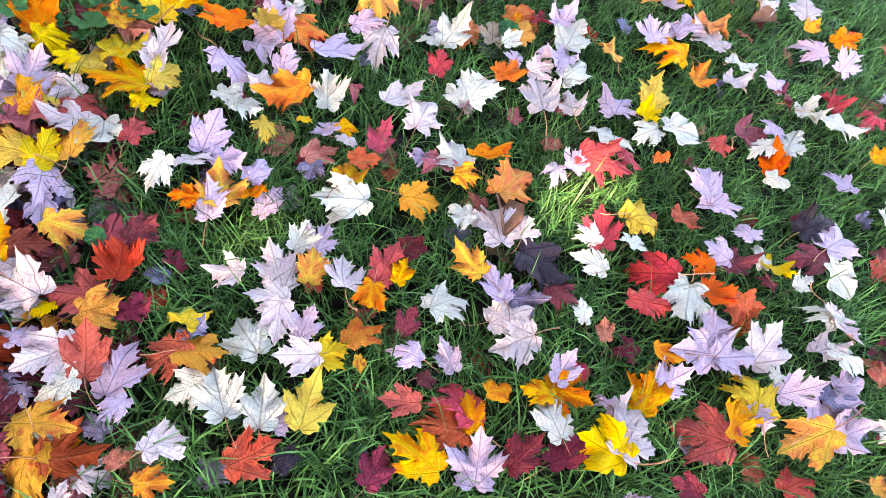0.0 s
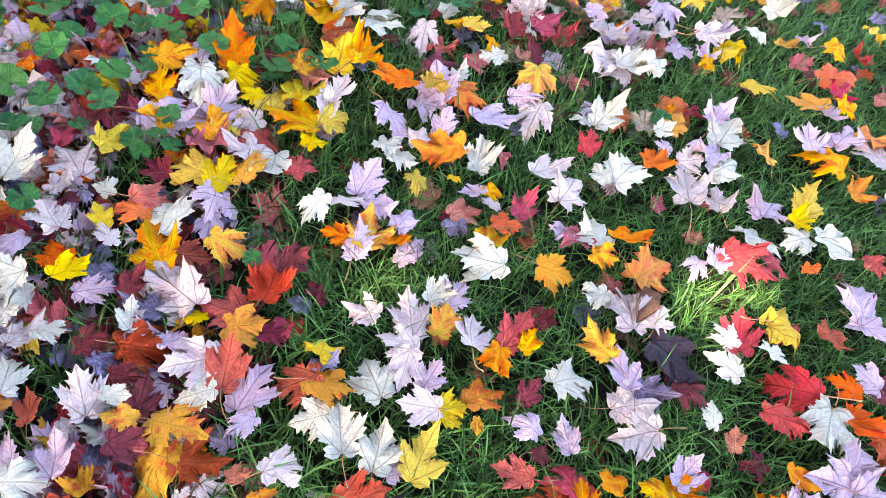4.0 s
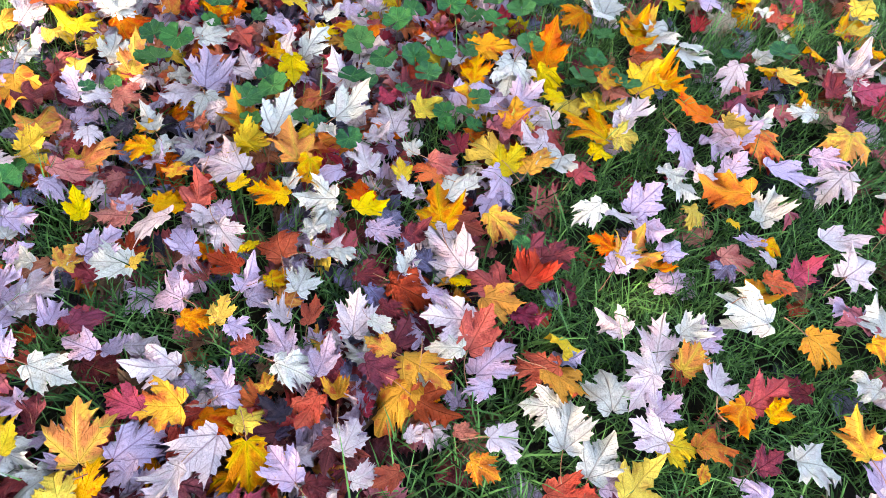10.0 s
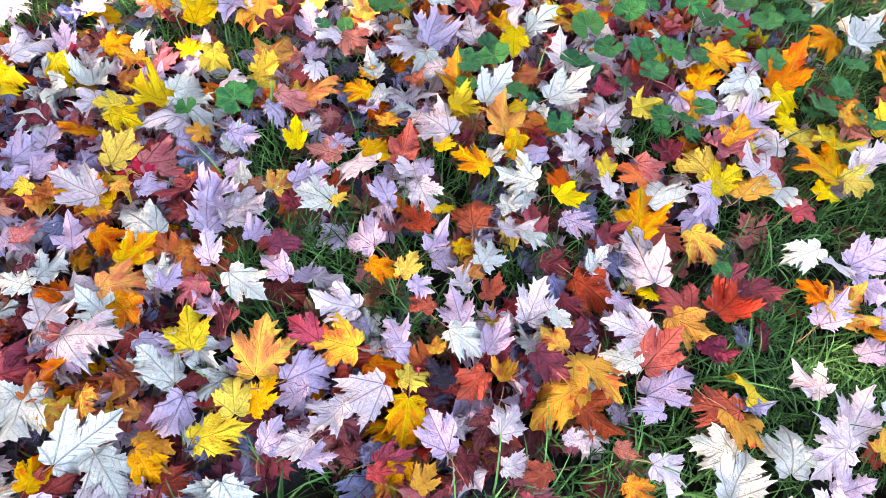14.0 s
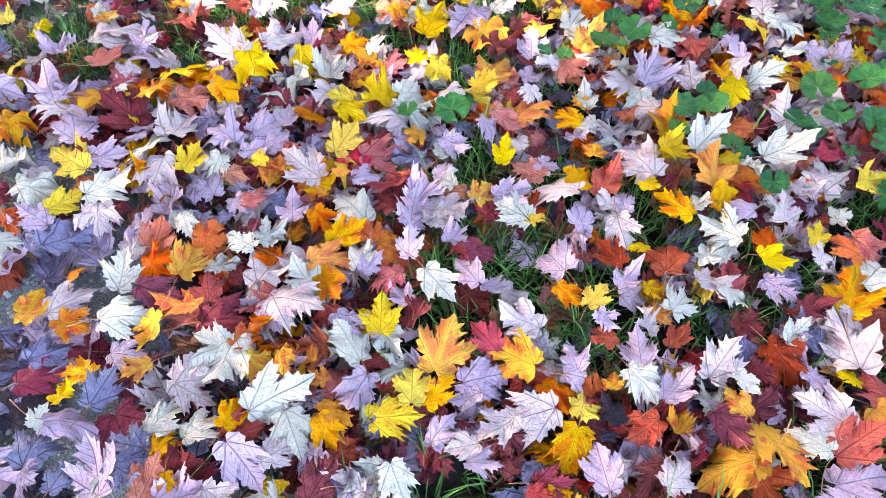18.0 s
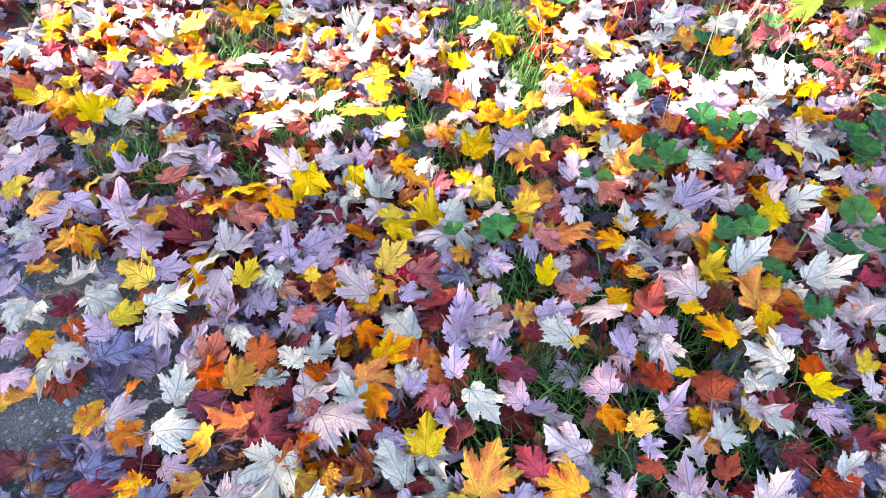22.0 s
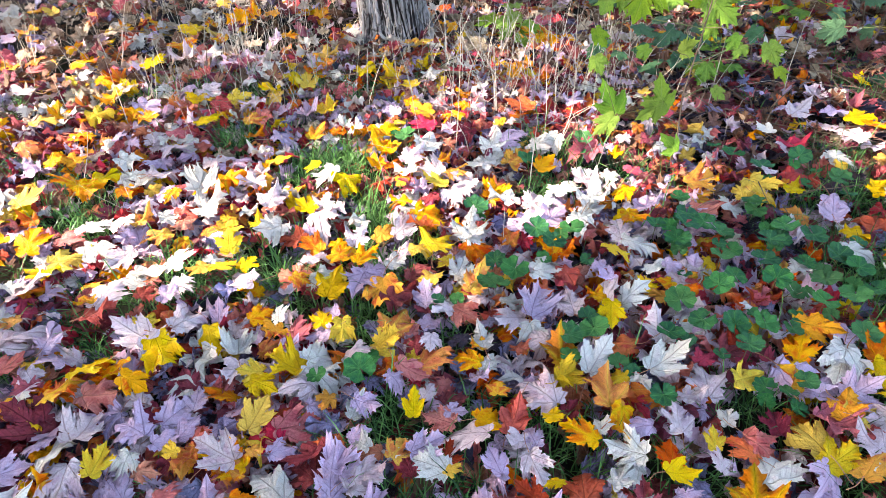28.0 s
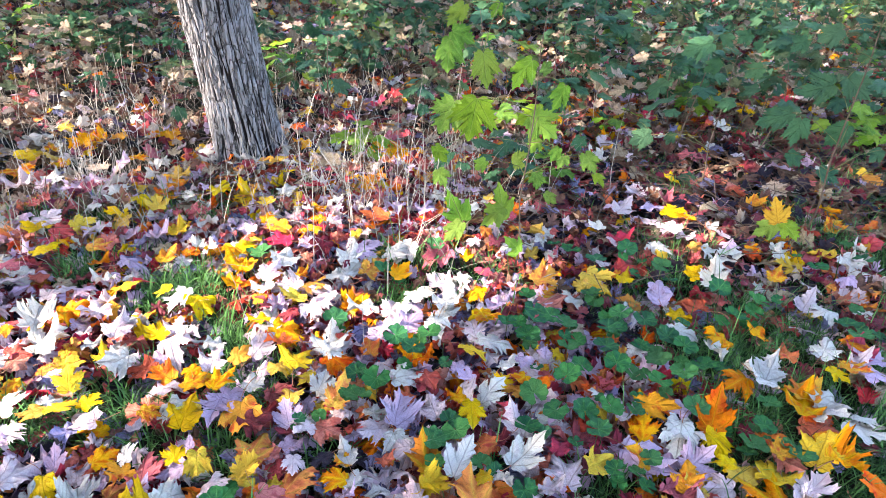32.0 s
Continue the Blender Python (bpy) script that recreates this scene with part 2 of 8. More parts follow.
STALK = plain_material("leaf_stalk", rgb(0.34, 0.10, 0.08), rgb(0.45, 0.25, 0.12), 40.0)
GRASS = plain_material("grass_blade", rgb(0.008, 0.038, 0.008), rgb(0.14, 0.29, 0.075), 9.0, 0.40, 0.1, 0.001, 0.9, 0.14, 0.65, 0.12)
DRY = plain_material("dry_stalk", rgb(0.58, 0.50, 0.40), rgb(0.34, 0.28, 0.21), 20.0, 0.7, 0.1, 0.001, 0.5, 0.1, 0.5)
HERB = leaf_material("herb_leaf", rgb(0.052, 0.18, 0.05), rgb(0.028, 0.112, 0.042), rgb(0.14, 0.30, 0.10), 0.45, 0.75, 0.6, 0.15, 0.15, 0.03)
# FRESH is leaf green brightened as in sun; SHADE carries shade in its colour.
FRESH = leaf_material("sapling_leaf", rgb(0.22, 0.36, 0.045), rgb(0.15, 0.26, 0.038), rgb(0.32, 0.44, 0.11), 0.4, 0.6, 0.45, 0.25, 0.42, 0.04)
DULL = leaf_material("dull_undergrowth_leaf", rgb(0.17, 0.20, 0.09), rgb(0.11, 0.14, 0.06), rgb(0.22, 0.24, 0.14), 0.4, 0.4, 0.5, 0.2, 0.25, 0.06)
SHADE = leaf_material("shade_tinted_leaf", rgb(0.065, 0.15, 0.065), rgb(0.045, 0.115, 0.06), rgb(0.09, 0.17, 0.09), 0.4, 0.4, 0.5, 0.2, 0.25, 0.05)
STEM = plain_material("woody_stem", rgb(0.10, 0.065, 0.045), rgb(0.18, 0.12, 0.08), 40.0)
GREEN_STEM = plain_material("green_stem", rgb(0.12, 0.16, 0.05), rgb(0.20, 0.16, 0.07), 40.0)
STONE = plain_material("grey_stone", rgb(0.19, 0.19, 0.195), rgb(0.40, 0.39, 0.38), 60.0, 0.85, 0.5, 0.002, 0.7, 0.0, 0.6)


def ground_material():
    n = Nodes("soil_and_gravel", 0.9)
    at = n.add("ShaderNodeTexCoord").outputs["Object"]
    sep = n.add("ShaderNodeSeparateXYZ")
    n.put(sep.inputs[0], at)
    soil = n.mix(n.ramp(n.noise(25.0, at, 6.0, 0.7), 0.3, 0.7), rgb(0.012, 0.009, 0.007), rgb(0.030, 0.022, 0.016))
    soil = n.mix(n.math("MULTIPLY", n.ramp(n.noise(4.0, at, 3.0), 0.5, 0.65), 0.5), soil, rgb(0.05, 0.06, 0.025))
    grit = n.mix(n.ramp(n.noise(240.0, at, 4.0, 0.7), 0.35, 0.7), rgb(0.12, 0.12, 0.125), rgb(0.33, 0.33, 0.32))
    grit = n.mix(n.ramp(n.noise(9.0, at, 4.0), 0.45, 0.7), grit, rgb(0.12, 0.105, 0.09))
    edge = n.math("ADD", n.math("MULTIPLY", sep.outputs[1], -1.0), n.math("MULTIPLY", sep.outputs[0], 0.55))
    f = n.ramp(n.math("ADD", edge, n.math("MULTIPLY", n.noise(5.0, at, 3.0), 0.5)), 0.45, 0.75)
    n.put(n.bsdf.inputs["Base Color"], n.mix(f, soil, grit))
    n.bsdf.inputs["Specular IOR Level"].default_value = 0.1
    n.bump(n.math("ADD", n.noise(60.0, at, 6.0, 0.7), n.noise(300.0, at, 3.0)), 0.8, 0.012)
    return n.mat


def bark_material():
    """Grey-brown plates; furrows are coloured dark for bark tone and shade alike; the furrow attribute holds the depth
    of the furrows in the mesh.
    """
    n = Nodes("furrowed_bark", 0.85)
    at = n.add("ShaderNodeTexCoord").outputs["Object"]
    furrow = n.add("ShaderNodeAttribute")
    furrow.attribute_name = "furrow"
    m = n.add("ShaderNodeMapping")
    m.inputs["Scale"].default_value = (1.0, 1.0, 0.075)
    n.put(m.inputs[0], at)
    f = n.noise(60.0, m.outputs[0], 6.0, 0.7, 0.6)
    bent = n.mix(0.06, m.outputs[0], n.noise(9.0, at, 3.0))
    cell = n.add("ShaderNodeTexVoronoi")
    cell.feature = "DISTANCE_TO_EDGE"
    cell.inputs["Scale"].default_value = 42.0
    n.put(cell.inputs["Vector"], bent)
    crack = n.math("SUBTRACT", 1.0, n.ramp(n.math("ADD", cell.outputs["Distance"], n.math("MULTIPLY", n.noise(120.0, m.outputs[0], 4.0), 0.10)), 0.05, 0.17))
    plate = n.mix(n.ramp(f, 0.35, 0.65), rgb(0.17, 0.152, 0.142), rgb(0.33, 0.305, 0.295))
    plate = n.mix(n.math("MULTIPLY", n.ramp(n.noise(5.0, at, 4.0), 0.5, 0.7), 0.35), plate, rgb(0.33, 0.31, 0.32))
    # Shade inside furrows and cracks is put into the colour as near-black.
    furrow_shade = n.math("MAXIMUM", n.ramp(furrow.outputs["Fac"], 0.25, 0.6), n.math("MULTIPLY", crack, 0.65))
    n.put(n.bsdf.inputs["Base Color"], n.mix(furrow_shade, plate, rgb(0.028, 0.022, 0.02)))
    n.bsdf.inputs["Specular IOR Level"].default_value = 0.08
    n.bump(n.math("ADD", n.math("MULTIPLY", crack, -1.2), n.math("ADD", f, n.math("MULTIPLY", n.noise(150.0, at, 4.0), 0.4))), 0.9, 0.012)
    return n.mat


# ---- helpers for meshes ----
def mesh_of(name, verts, faces, material, uvs=None, smooth=True):
    me = bpy.data.meshes.new(name)
    me.from_pydata([tuple(map(float, v)) for v in verts], [], [tuple(map(int, f)) for f in faces])
    if uvs is not None:
        layer = me.uv_layers.new(name="UVMap")
        idx = np.empty(len(me.loops), dtype=np.int32)
        me.loops.foreach_get("vertex_index", idx)
        layer.data.foreach_set("uv", np.asarray(uvs, dtype=np.float32)[idx].ravel())
    me.polygons.foreach_set("use_smooth", [smooth] * len(me.polygons))
    me.materials.append(material)
    me.update()
    return me


def tube_data(points, radii, sides=5):
    """Vertices and faces of a tapering tube along some points."""
    pts = [Vector(p) for p in points]
    verts, faces = [], []
    for i, p in enumerate(pts):
        d = (pts[min(i + 1, len(pts) - 1)] - pts[max(i - 1, 0)]).normalized()
        a = d.cross(Vector((0.31, 0.17, 0.93))).normalized()
        b = d.cross(a)
        for k in range(sides):
            w = 2 * math.pi * k / sides
            verts.append(p + radii[i] * (math.cos(w) * a + math.sin(w) * b))
    for i in range(len(pts) - 1):
        for k in range(sides):
            j = (k + 1) % sides
            faces.append((i * sides + k, i * sides + j, (i + 1) * sides + j, (i + 1) * sides + k))
    faces.append(tuple(range(sides))[::-1])
    faces.append(tuple((len(pts) - 1) * sides + k for k in range(sides)))
    return verts, faces


def part(name, me, parent, label="", m=None):
    ob = new(name, me)
    ob.parent = parent
    if m is not None:
        ob.matrix_local = m
    return tagged(ob, label=label) if label else ob


# ---- leaf shapes ----
HALF = [(0.03, 0.0, 0), (0.12, -0.06, 0), (0.25, -0.07, 0), (0.33, -0.03, 0), (0.46, 0.01, 1), (0.41, 0.07, 0), (0.48, 0.14, 1), (0.42, 0.17, 0), (0.39, 0.20, 2),
        (0.47, 0.23, 0), (0.57, 0.25, 1), (0.55, 0.31, 0), (0.65, 0.39, 1), (0.60, 0.44, 0), (0.66, 0.54, 0), (0.74, 0.67, 1), (0.63, 0.62, 0), (0.58, 0.62, 0),
        (0.55, 0.71, 1), (0.48, 0.61, 0), (0.41, 0.58, 0), (0.38, 0.64, 1), (0.32, 0.56, 0), (0.26, 0.53, 2), (0.26, 0.60, 0), (0.27, 0.66, 0), (0.40, 0.75, 1),
        (0.29, 0.75, 0), (0.25, 0.79, 0), (0.29, 0.88, 1), (0.17, 0.86, 0), (0.10, 0.93, 0), (0.04, 1.01, 0), (0.0, 1.06, 1)]
HEART = Vector((0.0, 0.30))


def leaf_outline(rng, sycamore=False):
    """The toothed outline of a maple leaf. The third number of a point: 1 at the tips of lobes and teeth, 2 in the bays between lobes."""
    wide = rng.uniform(0.58, 0.77)
    tooth, bay = rng.uniform(0.94, 1.10), rng.uniform(0.80, 1.15)
    spread = rng.uniform(-0.10, 0.14)

    def side(sign):
        out = []
        lobe = rng.uniform(0.88, 1.08)
        for x, y, what in HALF[:-1]:
            d = Vector((x * wide * lobe, y)) - HEART
            if 0.22 < y < 0.72 and x > 0.3:
                d = Vector((d.x - spread * d.y, d.y + spread * d.x))
            d *= (1.0, tooth, bay)[what] * rng.uniform(0.96, 1.04)
            if sycamore and what == 2:
                d *= 1.4
            out.append(HEART + d)
        return [(sign * p.x, p.y) for p in out]
    right, left = side(1), side(-1)
    return [(0.0, 0.03)] + right + [(rng.uniform(-0.03, 0.03), rng.uniform(1.0, 1.1))] + left[::-1]


def leaf_arrays(rng, rings=(0.3, 0.62, 1.0), curl=0.10, sycamore=False):
    """Vertices, faces and leaf coordinates of a leaf of length 1, heart of the blade at the origin, tip along +y."""
    line = leaf_outline(rng, sycamore)
    k = len(line)
    cup, fold, droop = rng.uniform(-1.2, 1.0) * curl, rng.uniform(-0.3, 1.0) * curl, rng.uniform(-1, 1.6) * curl
    wx, wy, ph = rng.uniform(4, 9), rng.uniform(4, 9), rng.uniform(0, 6)
    def lifted(x, y):
        r2 = (x * x + (y - 0.3) ** 2) / 0.4
        z = cup * r2 * 0.8 + fold * abs(x) * 0.7 - droop * max(0.0, y - 0.55) ** 2 * 2.0 + curl * 0.35 * math.sin(wx * x + ph) * math.cos(wy * y + ph) * min(1.0, r2 * 1.5) + curl * 0.45 * math.sin(5 * math.atan2(x, y - 0.3) + ph) * r2
        return (x, y - 0.3, z)
    verts, uvs, faces = [lifted(0, 0.3)], [(0, 0.3)], []
    for s in rings:
        for x, y in line:
            u, v = x * s, 0.3 + (y - 0.3) * s
            verts.append(lifted(u, v))
            uvs.append((u, v))
    for i in range(k):
        faces.append((0, 1 + i, 1 + (i + 1) % k))
    for r in range(len(rings) - 1):
        a, b = 1 + r * k, 1 + (r + 1) * k
        for i in range(k):
            j = (i + 1) % k
            faces.append((a + i, b + i, b + j, a + j))
    return verts, faces, uvs


rng = random.Random(7)
SHAPES = [leaf_arrays(rng, curl=rng.uniform(0.16, 0.48)) for _ in range(30)]
FAR_SHAPES = [leaf_arrays(rng, rings=(1.0,), curl=rng.uniform(0.1, 0.4)) for _ in range(8)]
FLAT = [leaf_arrays(rng, rings=(0.55, 1.0), curl=rng.uniform(0.15, 0.55)) for _ in range(12)]
SMALL_SHAPES = [leaf_arrays(rng, rings=(0.5, 1.0), curl=rng.uniform(0.3, 0.8)) for _ in range(10)]
LEAF_MESH = [mesh_of("maple_leaf_blade", *s[:2], LEAF["W"], s[2]) for s in SHAPES]
def ovate_arrays(curl):
    """A long oval leaf folded along its midrib."""
    k, line = 26, []
    for i in range(k):
        a = 2 * math.pi * i / k
        line.append((0.27 * math.sin(a) * (1 + 0.08 * math.sin(7 * a)) * (1 - 0.25 * math.cos(a)), 0.5 - 0.5 * math.cos(a)))
    verts, uvs, faces = [(0, 0.2, 0)], [(0, 0.5)], []
    for s in (0.4, 0.75, 1.0):
        for x, y in line:
            u, v = x * s, 0.5 + (y - 0.5) * s
            verts.append((u, v - 0.3, curl * abs(u) * 2 + 0.12 * math.sin(v * 5) * curl))
            uvs.append((u, v))
    faces = [(0, 1 + i, 1 + (i + 1) % k) for i in range(k)]
    for r in (0, 1):
        faces += [(1 + r * k + i, 1 + (r + 1) * k + i, 1 + (r + 1) * k + (i + 1) % k, 1 + r * k + (i + 1) % k) for i in range(k)]
    return verts, faces, uvs


OVAL = ovate_arrays(0.35)
OVAL_MESH = mesh_of("oval_leaf_blade", OVAL[0], OVAL[1], LEAF["B"], OVAL[2])
STALK_MESH = []
for k in range(6):
    bend = rng.uniform(-0.35, 0.35)
    pts = [(bend * (i / 5) ** 2, -0.29 - 0.62 * i / 5, 0.012 + 0.10 * math.sin(i * 0.7 + k) * (i / 5)) for i in range(6)]
    v, f = tube_data(pts, [0.012, 0.010, 0.009, 0.009, 0.010, 0.015], 4)
    STALK_MESH.append(mesh_of("maple_leaf_stalk", v, f, STALK))

leaf_count = 0
LEAF_SPOTS = []
leaf_rng = random.Random(21)


def maple_leaf(kind, x, y, heading, size, z=0.0):
    """A fallen leaf with its blade's heart at x, y (metres), its tip towards heading (degrees, 0 is +y, 90 is -x), size in centimetres."""
    global leaf_count
    r = leaf_rng
    k = leaf_count % len(LEAF_MESH)
    leaf_count += 1
    ob = new(NAME[kind], OVAL_MESH if kind == "B" else LEAF_MESH[k])
    ob.material_slots[0].link = "OBJECT"
    ob.material_slots[0].material = LEAF[kind]
    loose = 11 if x < -1.6 else 15 - 2 * lawn(x, y)
    tilt, roll = r.gauss(0, loose), r.gauss(0, loose)
    s = size / 106
    z += 0.004 + 0.020 * lawn(x, y) + r.uniform(0.0, 0.016) + (0.010 if kind in "WPYA" else 0.004 if kind in "VO" else 0.0)
    ob.matrix_world = pose(x, y, z, tilt, roll, heading) @ Matrix.Diagonal((s * (-1 if r.random() < 0.5 else 1), s, s * r.uniform(0.7, 1.4), 1))
    tagged(ob, LABEL[kind], "leaf", "fallen " + NAME[kind].replace("_", " ").replace("leaf", "leaves"))
    LEAF_SPOTS.append((x, y, 0.30 * s))
    if r.random() < 0.5:
        part("stalk", STALK_MESH[leaf_count % 6], ob)
    return ob


# ---- the ground ----
HOLLOW = (-3.60, -0.70)


def ground_height(x, y):
    hole = 0.16 * math.exp(-(((x - HOLLOW[0]) / 0.14) ** 2 + ((y - HOLLOW[1]) / 0.10) ** 2))
    return -0.055 - hole + 0.012 * noise.noise((x * 1.3, y * 1.3, 3.0)) + 0.006 * noise.noise((x * 6, y * 6, 1.0))


def smooth(a, b, v):
    """0 at a, 1 at b, gliding between; a may be the larger."""
    v = min(1.0, max(0.0, (v - a) / (b - a)))
    return v * v * (3 - 2 * v)


# Grass showing between the leaves: x, y, radius.
TUFTS = [(-1.57, -0.39, 0.12), (-0.75, -0.16, 0.12), (-0.84, -0.17, 0.11), (-0.94, -0.41, 0.09), (-0.80, -0.42, 0.07), (-1.67, -0.59, 0.08), (-0.86, 0.25, 0.11), (-1.14, -0.19, 0.10)]
TUFTS += [(-1.06, 0.50, 0.11), (-1.44, -0.19, 0.09), (-0.97, 0.19, 0.09), (-1.20, -0.40, 0.09), (-0.93, -0.31, 0.09), (-1.82, -0.64, 0.07), (-0.79, -0.21, 0.10), (-0.91, -0.24, 0.11)]
TUFTS += [(-0.47, -0.47, 0.08), (-0.98, 0.02, 0.09), (-0.76, 0.08, 0.09), (-1.09, -0.03, 0.09), (-1.15, -0.32, 0.08), (-1.65, -0.45, 0.06), (-1.74, -1.61, 0.08), (-1.65, -1.20, 0.08)]
TUFTS += [(-1.73, -1.58, 0.14), (-2.22, -1.30, 0.13), (-1.61, -1.44, 0.09), (-1.61, -1.17, 0.08), (-2.40, -0.39, 0.13), (-1.93, -1.00, 0.10), (-2.47, -2.23, 0.10), (-1.83, -0.63, 0.07)]
TUFTS += [(-2.08, -0.33, 0.09), (-3.11, -1.50, 0.15), (-2.21, -1.30, 0.12), (-2.38, -0.51, 0.13), (-2.06, -0.33, 0.10), (-2.66, -0.81, 0.12), (-3.19, -0.93, 0.14), (-2.94, -0.33, 0.12)]
TUFTS += [(-2.05, 0.28, 0.10), (-2.01, -1.47, 0.08), (-1.27, -0.37, 0.08), (-1.24, 1.37, 0.25), (-1.11, 1.34, 0.21), (-1.08, 0.96, 0.13), (-1.01, 1.42, 0.24), (-1.12, 1.11, 0.14)]
TUFTS += [(-0.83, 1.08, 0.16), (-1.42, 1.16, 0.15)]


def lawn(x, y):
    """How much grass grows at a place, 0 to 1."""
    s = (x + 0.33) * 0.818 + (y + 0.14) * 0.576
    base = smooth(-0.12, 0.18, s + 0.12 * noise.noise((x * 3, y * 3, 9.0)))
    tufts = 0.7 * smooth(0.12, 0.34, noise.noise((x * 2.4, y * 2.4, 5.0)))
    if y < -0.6 + 0.4 * (x + 1.0) and x > -1.3:
        tufts *= 0.15
    base *= 1.0 - 0.75 * smooth(0.9, 1.5, -x) * smooth(0.9, 1.6, y)
    back = 1.0 - smooth(2.8, 3.6, -x)
    for tx, ty, tr in TUFTS:
        d = (x - tx) ** 2 + (y - ty) ** 2
        if d < 4 * tr * tr:
            tufts = max(tufts, 0.95 * math.exp(-((d / (tr * tr)) ** 1.5)))
    return max(base, tufts) * back


def build_ground():
    step = [0.05 * i for i in range(-60, 61)]
    far = [3.0 * 1.32 ** i for i in range(1, 22)]
    line = [-v for v in far[::-1]] + step + far
    xs = [v - 1.2 for v in line]
    verts = [(x, y, ground_height(x, y)) for y in line for x in xs]
    k = len(line)
    faces = [(j * k + i, j * k + i + 1, (j + 1) * k + i + 1, (j + 1) * k + i) for j in range(k - 1) for i in range(k - 1)]
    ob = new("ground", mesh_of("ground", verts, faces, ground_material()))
    return tagged(ob, "dark soil and grey gravel under fallen leaves", "ground", kind="structure")


build_ground()


def joined_strips(name, rows, material, label, category):
    """Many narrow bent blades in one mesh. A row: x, y, z, heading, lean, length, width, bend."""
    a = np.asarray(rows, dtype=float)
    n = len(a)
    x, y, z, hd, lean, ln, wd, bend = a.T
    along = np.stack([np.cos(hd), np.sin(hd), 0 * hd], 1)
    across = np.stack([-np.sin(hd), np.cos(hd), 0 * hd], 1)
    up = np.array([0, 0, 1.0])
    verts = np.zeros((n, 7, 3))
    p = np.stack([x, y, z], 1)
    ang = lean.copy()
    for i in range(4):
        w = (wd * (1.0, 0.9, 0.65, 0.0)[i] / 2)[:, None]
        if i < 3:
            verts[:, 2 * i], verts[:, 2 * i + 1] = p - across * w, p + across * w
        else:
            verts[:, 6] = p
        p = p + (ln / 3)[:, None] * (np.sin(ang)[:, None] * along + np.cos(ang)[:, None] * up)
        ang = ang + bend
    base = 7 * np.arange(n)[:, None]
    quads = np.concatenate([base + [0, 1, 3, 2], base + [2, 3, 5, 4]])
    tris = base + [4, 5, 6]
    me = bpy.data.meshes.new(name)
    me.vertices.add(7 * n)
    me.vertices.foreach_set("co", verts.ravel())
    loops = np.concatenate([quads.ravel(), tris.ravel()])
    starts = np.concatenate([4 * np.arange(2 * n), 8 * n + 3 * np.arange(n)])
    me.loops.add(len(loops))
    me.loops.foreach_set("vertex_index", loops.astype(np.int32))
    me.polygons.add(3 * n)
    me.polygons.foreach_set("loop_start", starts.astype(np.int32))
    me.polygons.foreach_set("use_smooth", [True] * (3 * n))
    me.update(calc_edges=True)
    me.validate()
    me.materials.append(material)
    return tagged(new(name, me), label, category, kind="stuff")


def grow_grass():
    r = random.Random(3)
    rows = []
    pressed = {}
    for px, py, pr in LEAF_SPOTS:
        pressed.setdefault((int(px // 0.1), int(py // 0.1)), []).append((px, py, pr))

    def under_leaf(x, y):
        i, j = int(x // 0.1), int(y // 0.1)
        return any(math.hypot(x - px, y - py) < pr for di in (-1, 0, 1) for dj in (-1, 0, 1) for px, py, pr in pressed.get((i + di, j + dj), ()))

    while len(rows) < 120000:
        x, y = r.uniform(-3.3, 2.2), r.uniform(-2.2, 4.0)
        if r.random() > lawn(x, y) * smooth(2.1, 1.1, x) * smooth(3.9, 3.0, y) * (smooth(-1.5, -0.5, y) if x > -0.4 else 1.0):
            continue
        if under_leaf(x, y) and r.random() < 0.93:
            continue
        hd0 = r.uniform(0, 6.28)
        for _ in range(r.randint(2, 5)):
            ln = r.uniform(0.05, 0.125) * (1.0 + 0.35 * noise.noise((x * 4, y * 4, 0)))
            if r.random() < 0.03:
                ln *= 1.8
            rows.append((x + r.gauss(0, 0.008), y + r.gauss(0, 0.008), ground_height(x, y), hd0 + r.gauss(0, 0.9),
                         r.uniform(0.05, 0.9), ln, r.uniform(0.0024, 0.0054), r.uniform(0.15, 0.7)))
    for _ in range(36000):
        x, y = r.uniform(-1.5, 5.5), r.uniform(-2.6, 7.5)
        inside = x < 1.2 and y < 3.1
        fade = smooth(5.4, 3.0, x) * smooth(7.4, 4.5, y) * smooth(-2.4, -0.9, y - 0.3 * x)
        if inside or r.random() > lawn(x, y) * fade:
            continue
        rows.append((x, y, ground_height(x, y), r.uniform(0, 6.28), r.uniform(0.05, 0.8), r.uniform(0.06, 0.12), r.uniform(0.005, 0.009), r.uniform(0.15, 0.65)))
    joined_strips("grass", rows, GRASS, "short green lawn grass between fallen leaves", "grass")


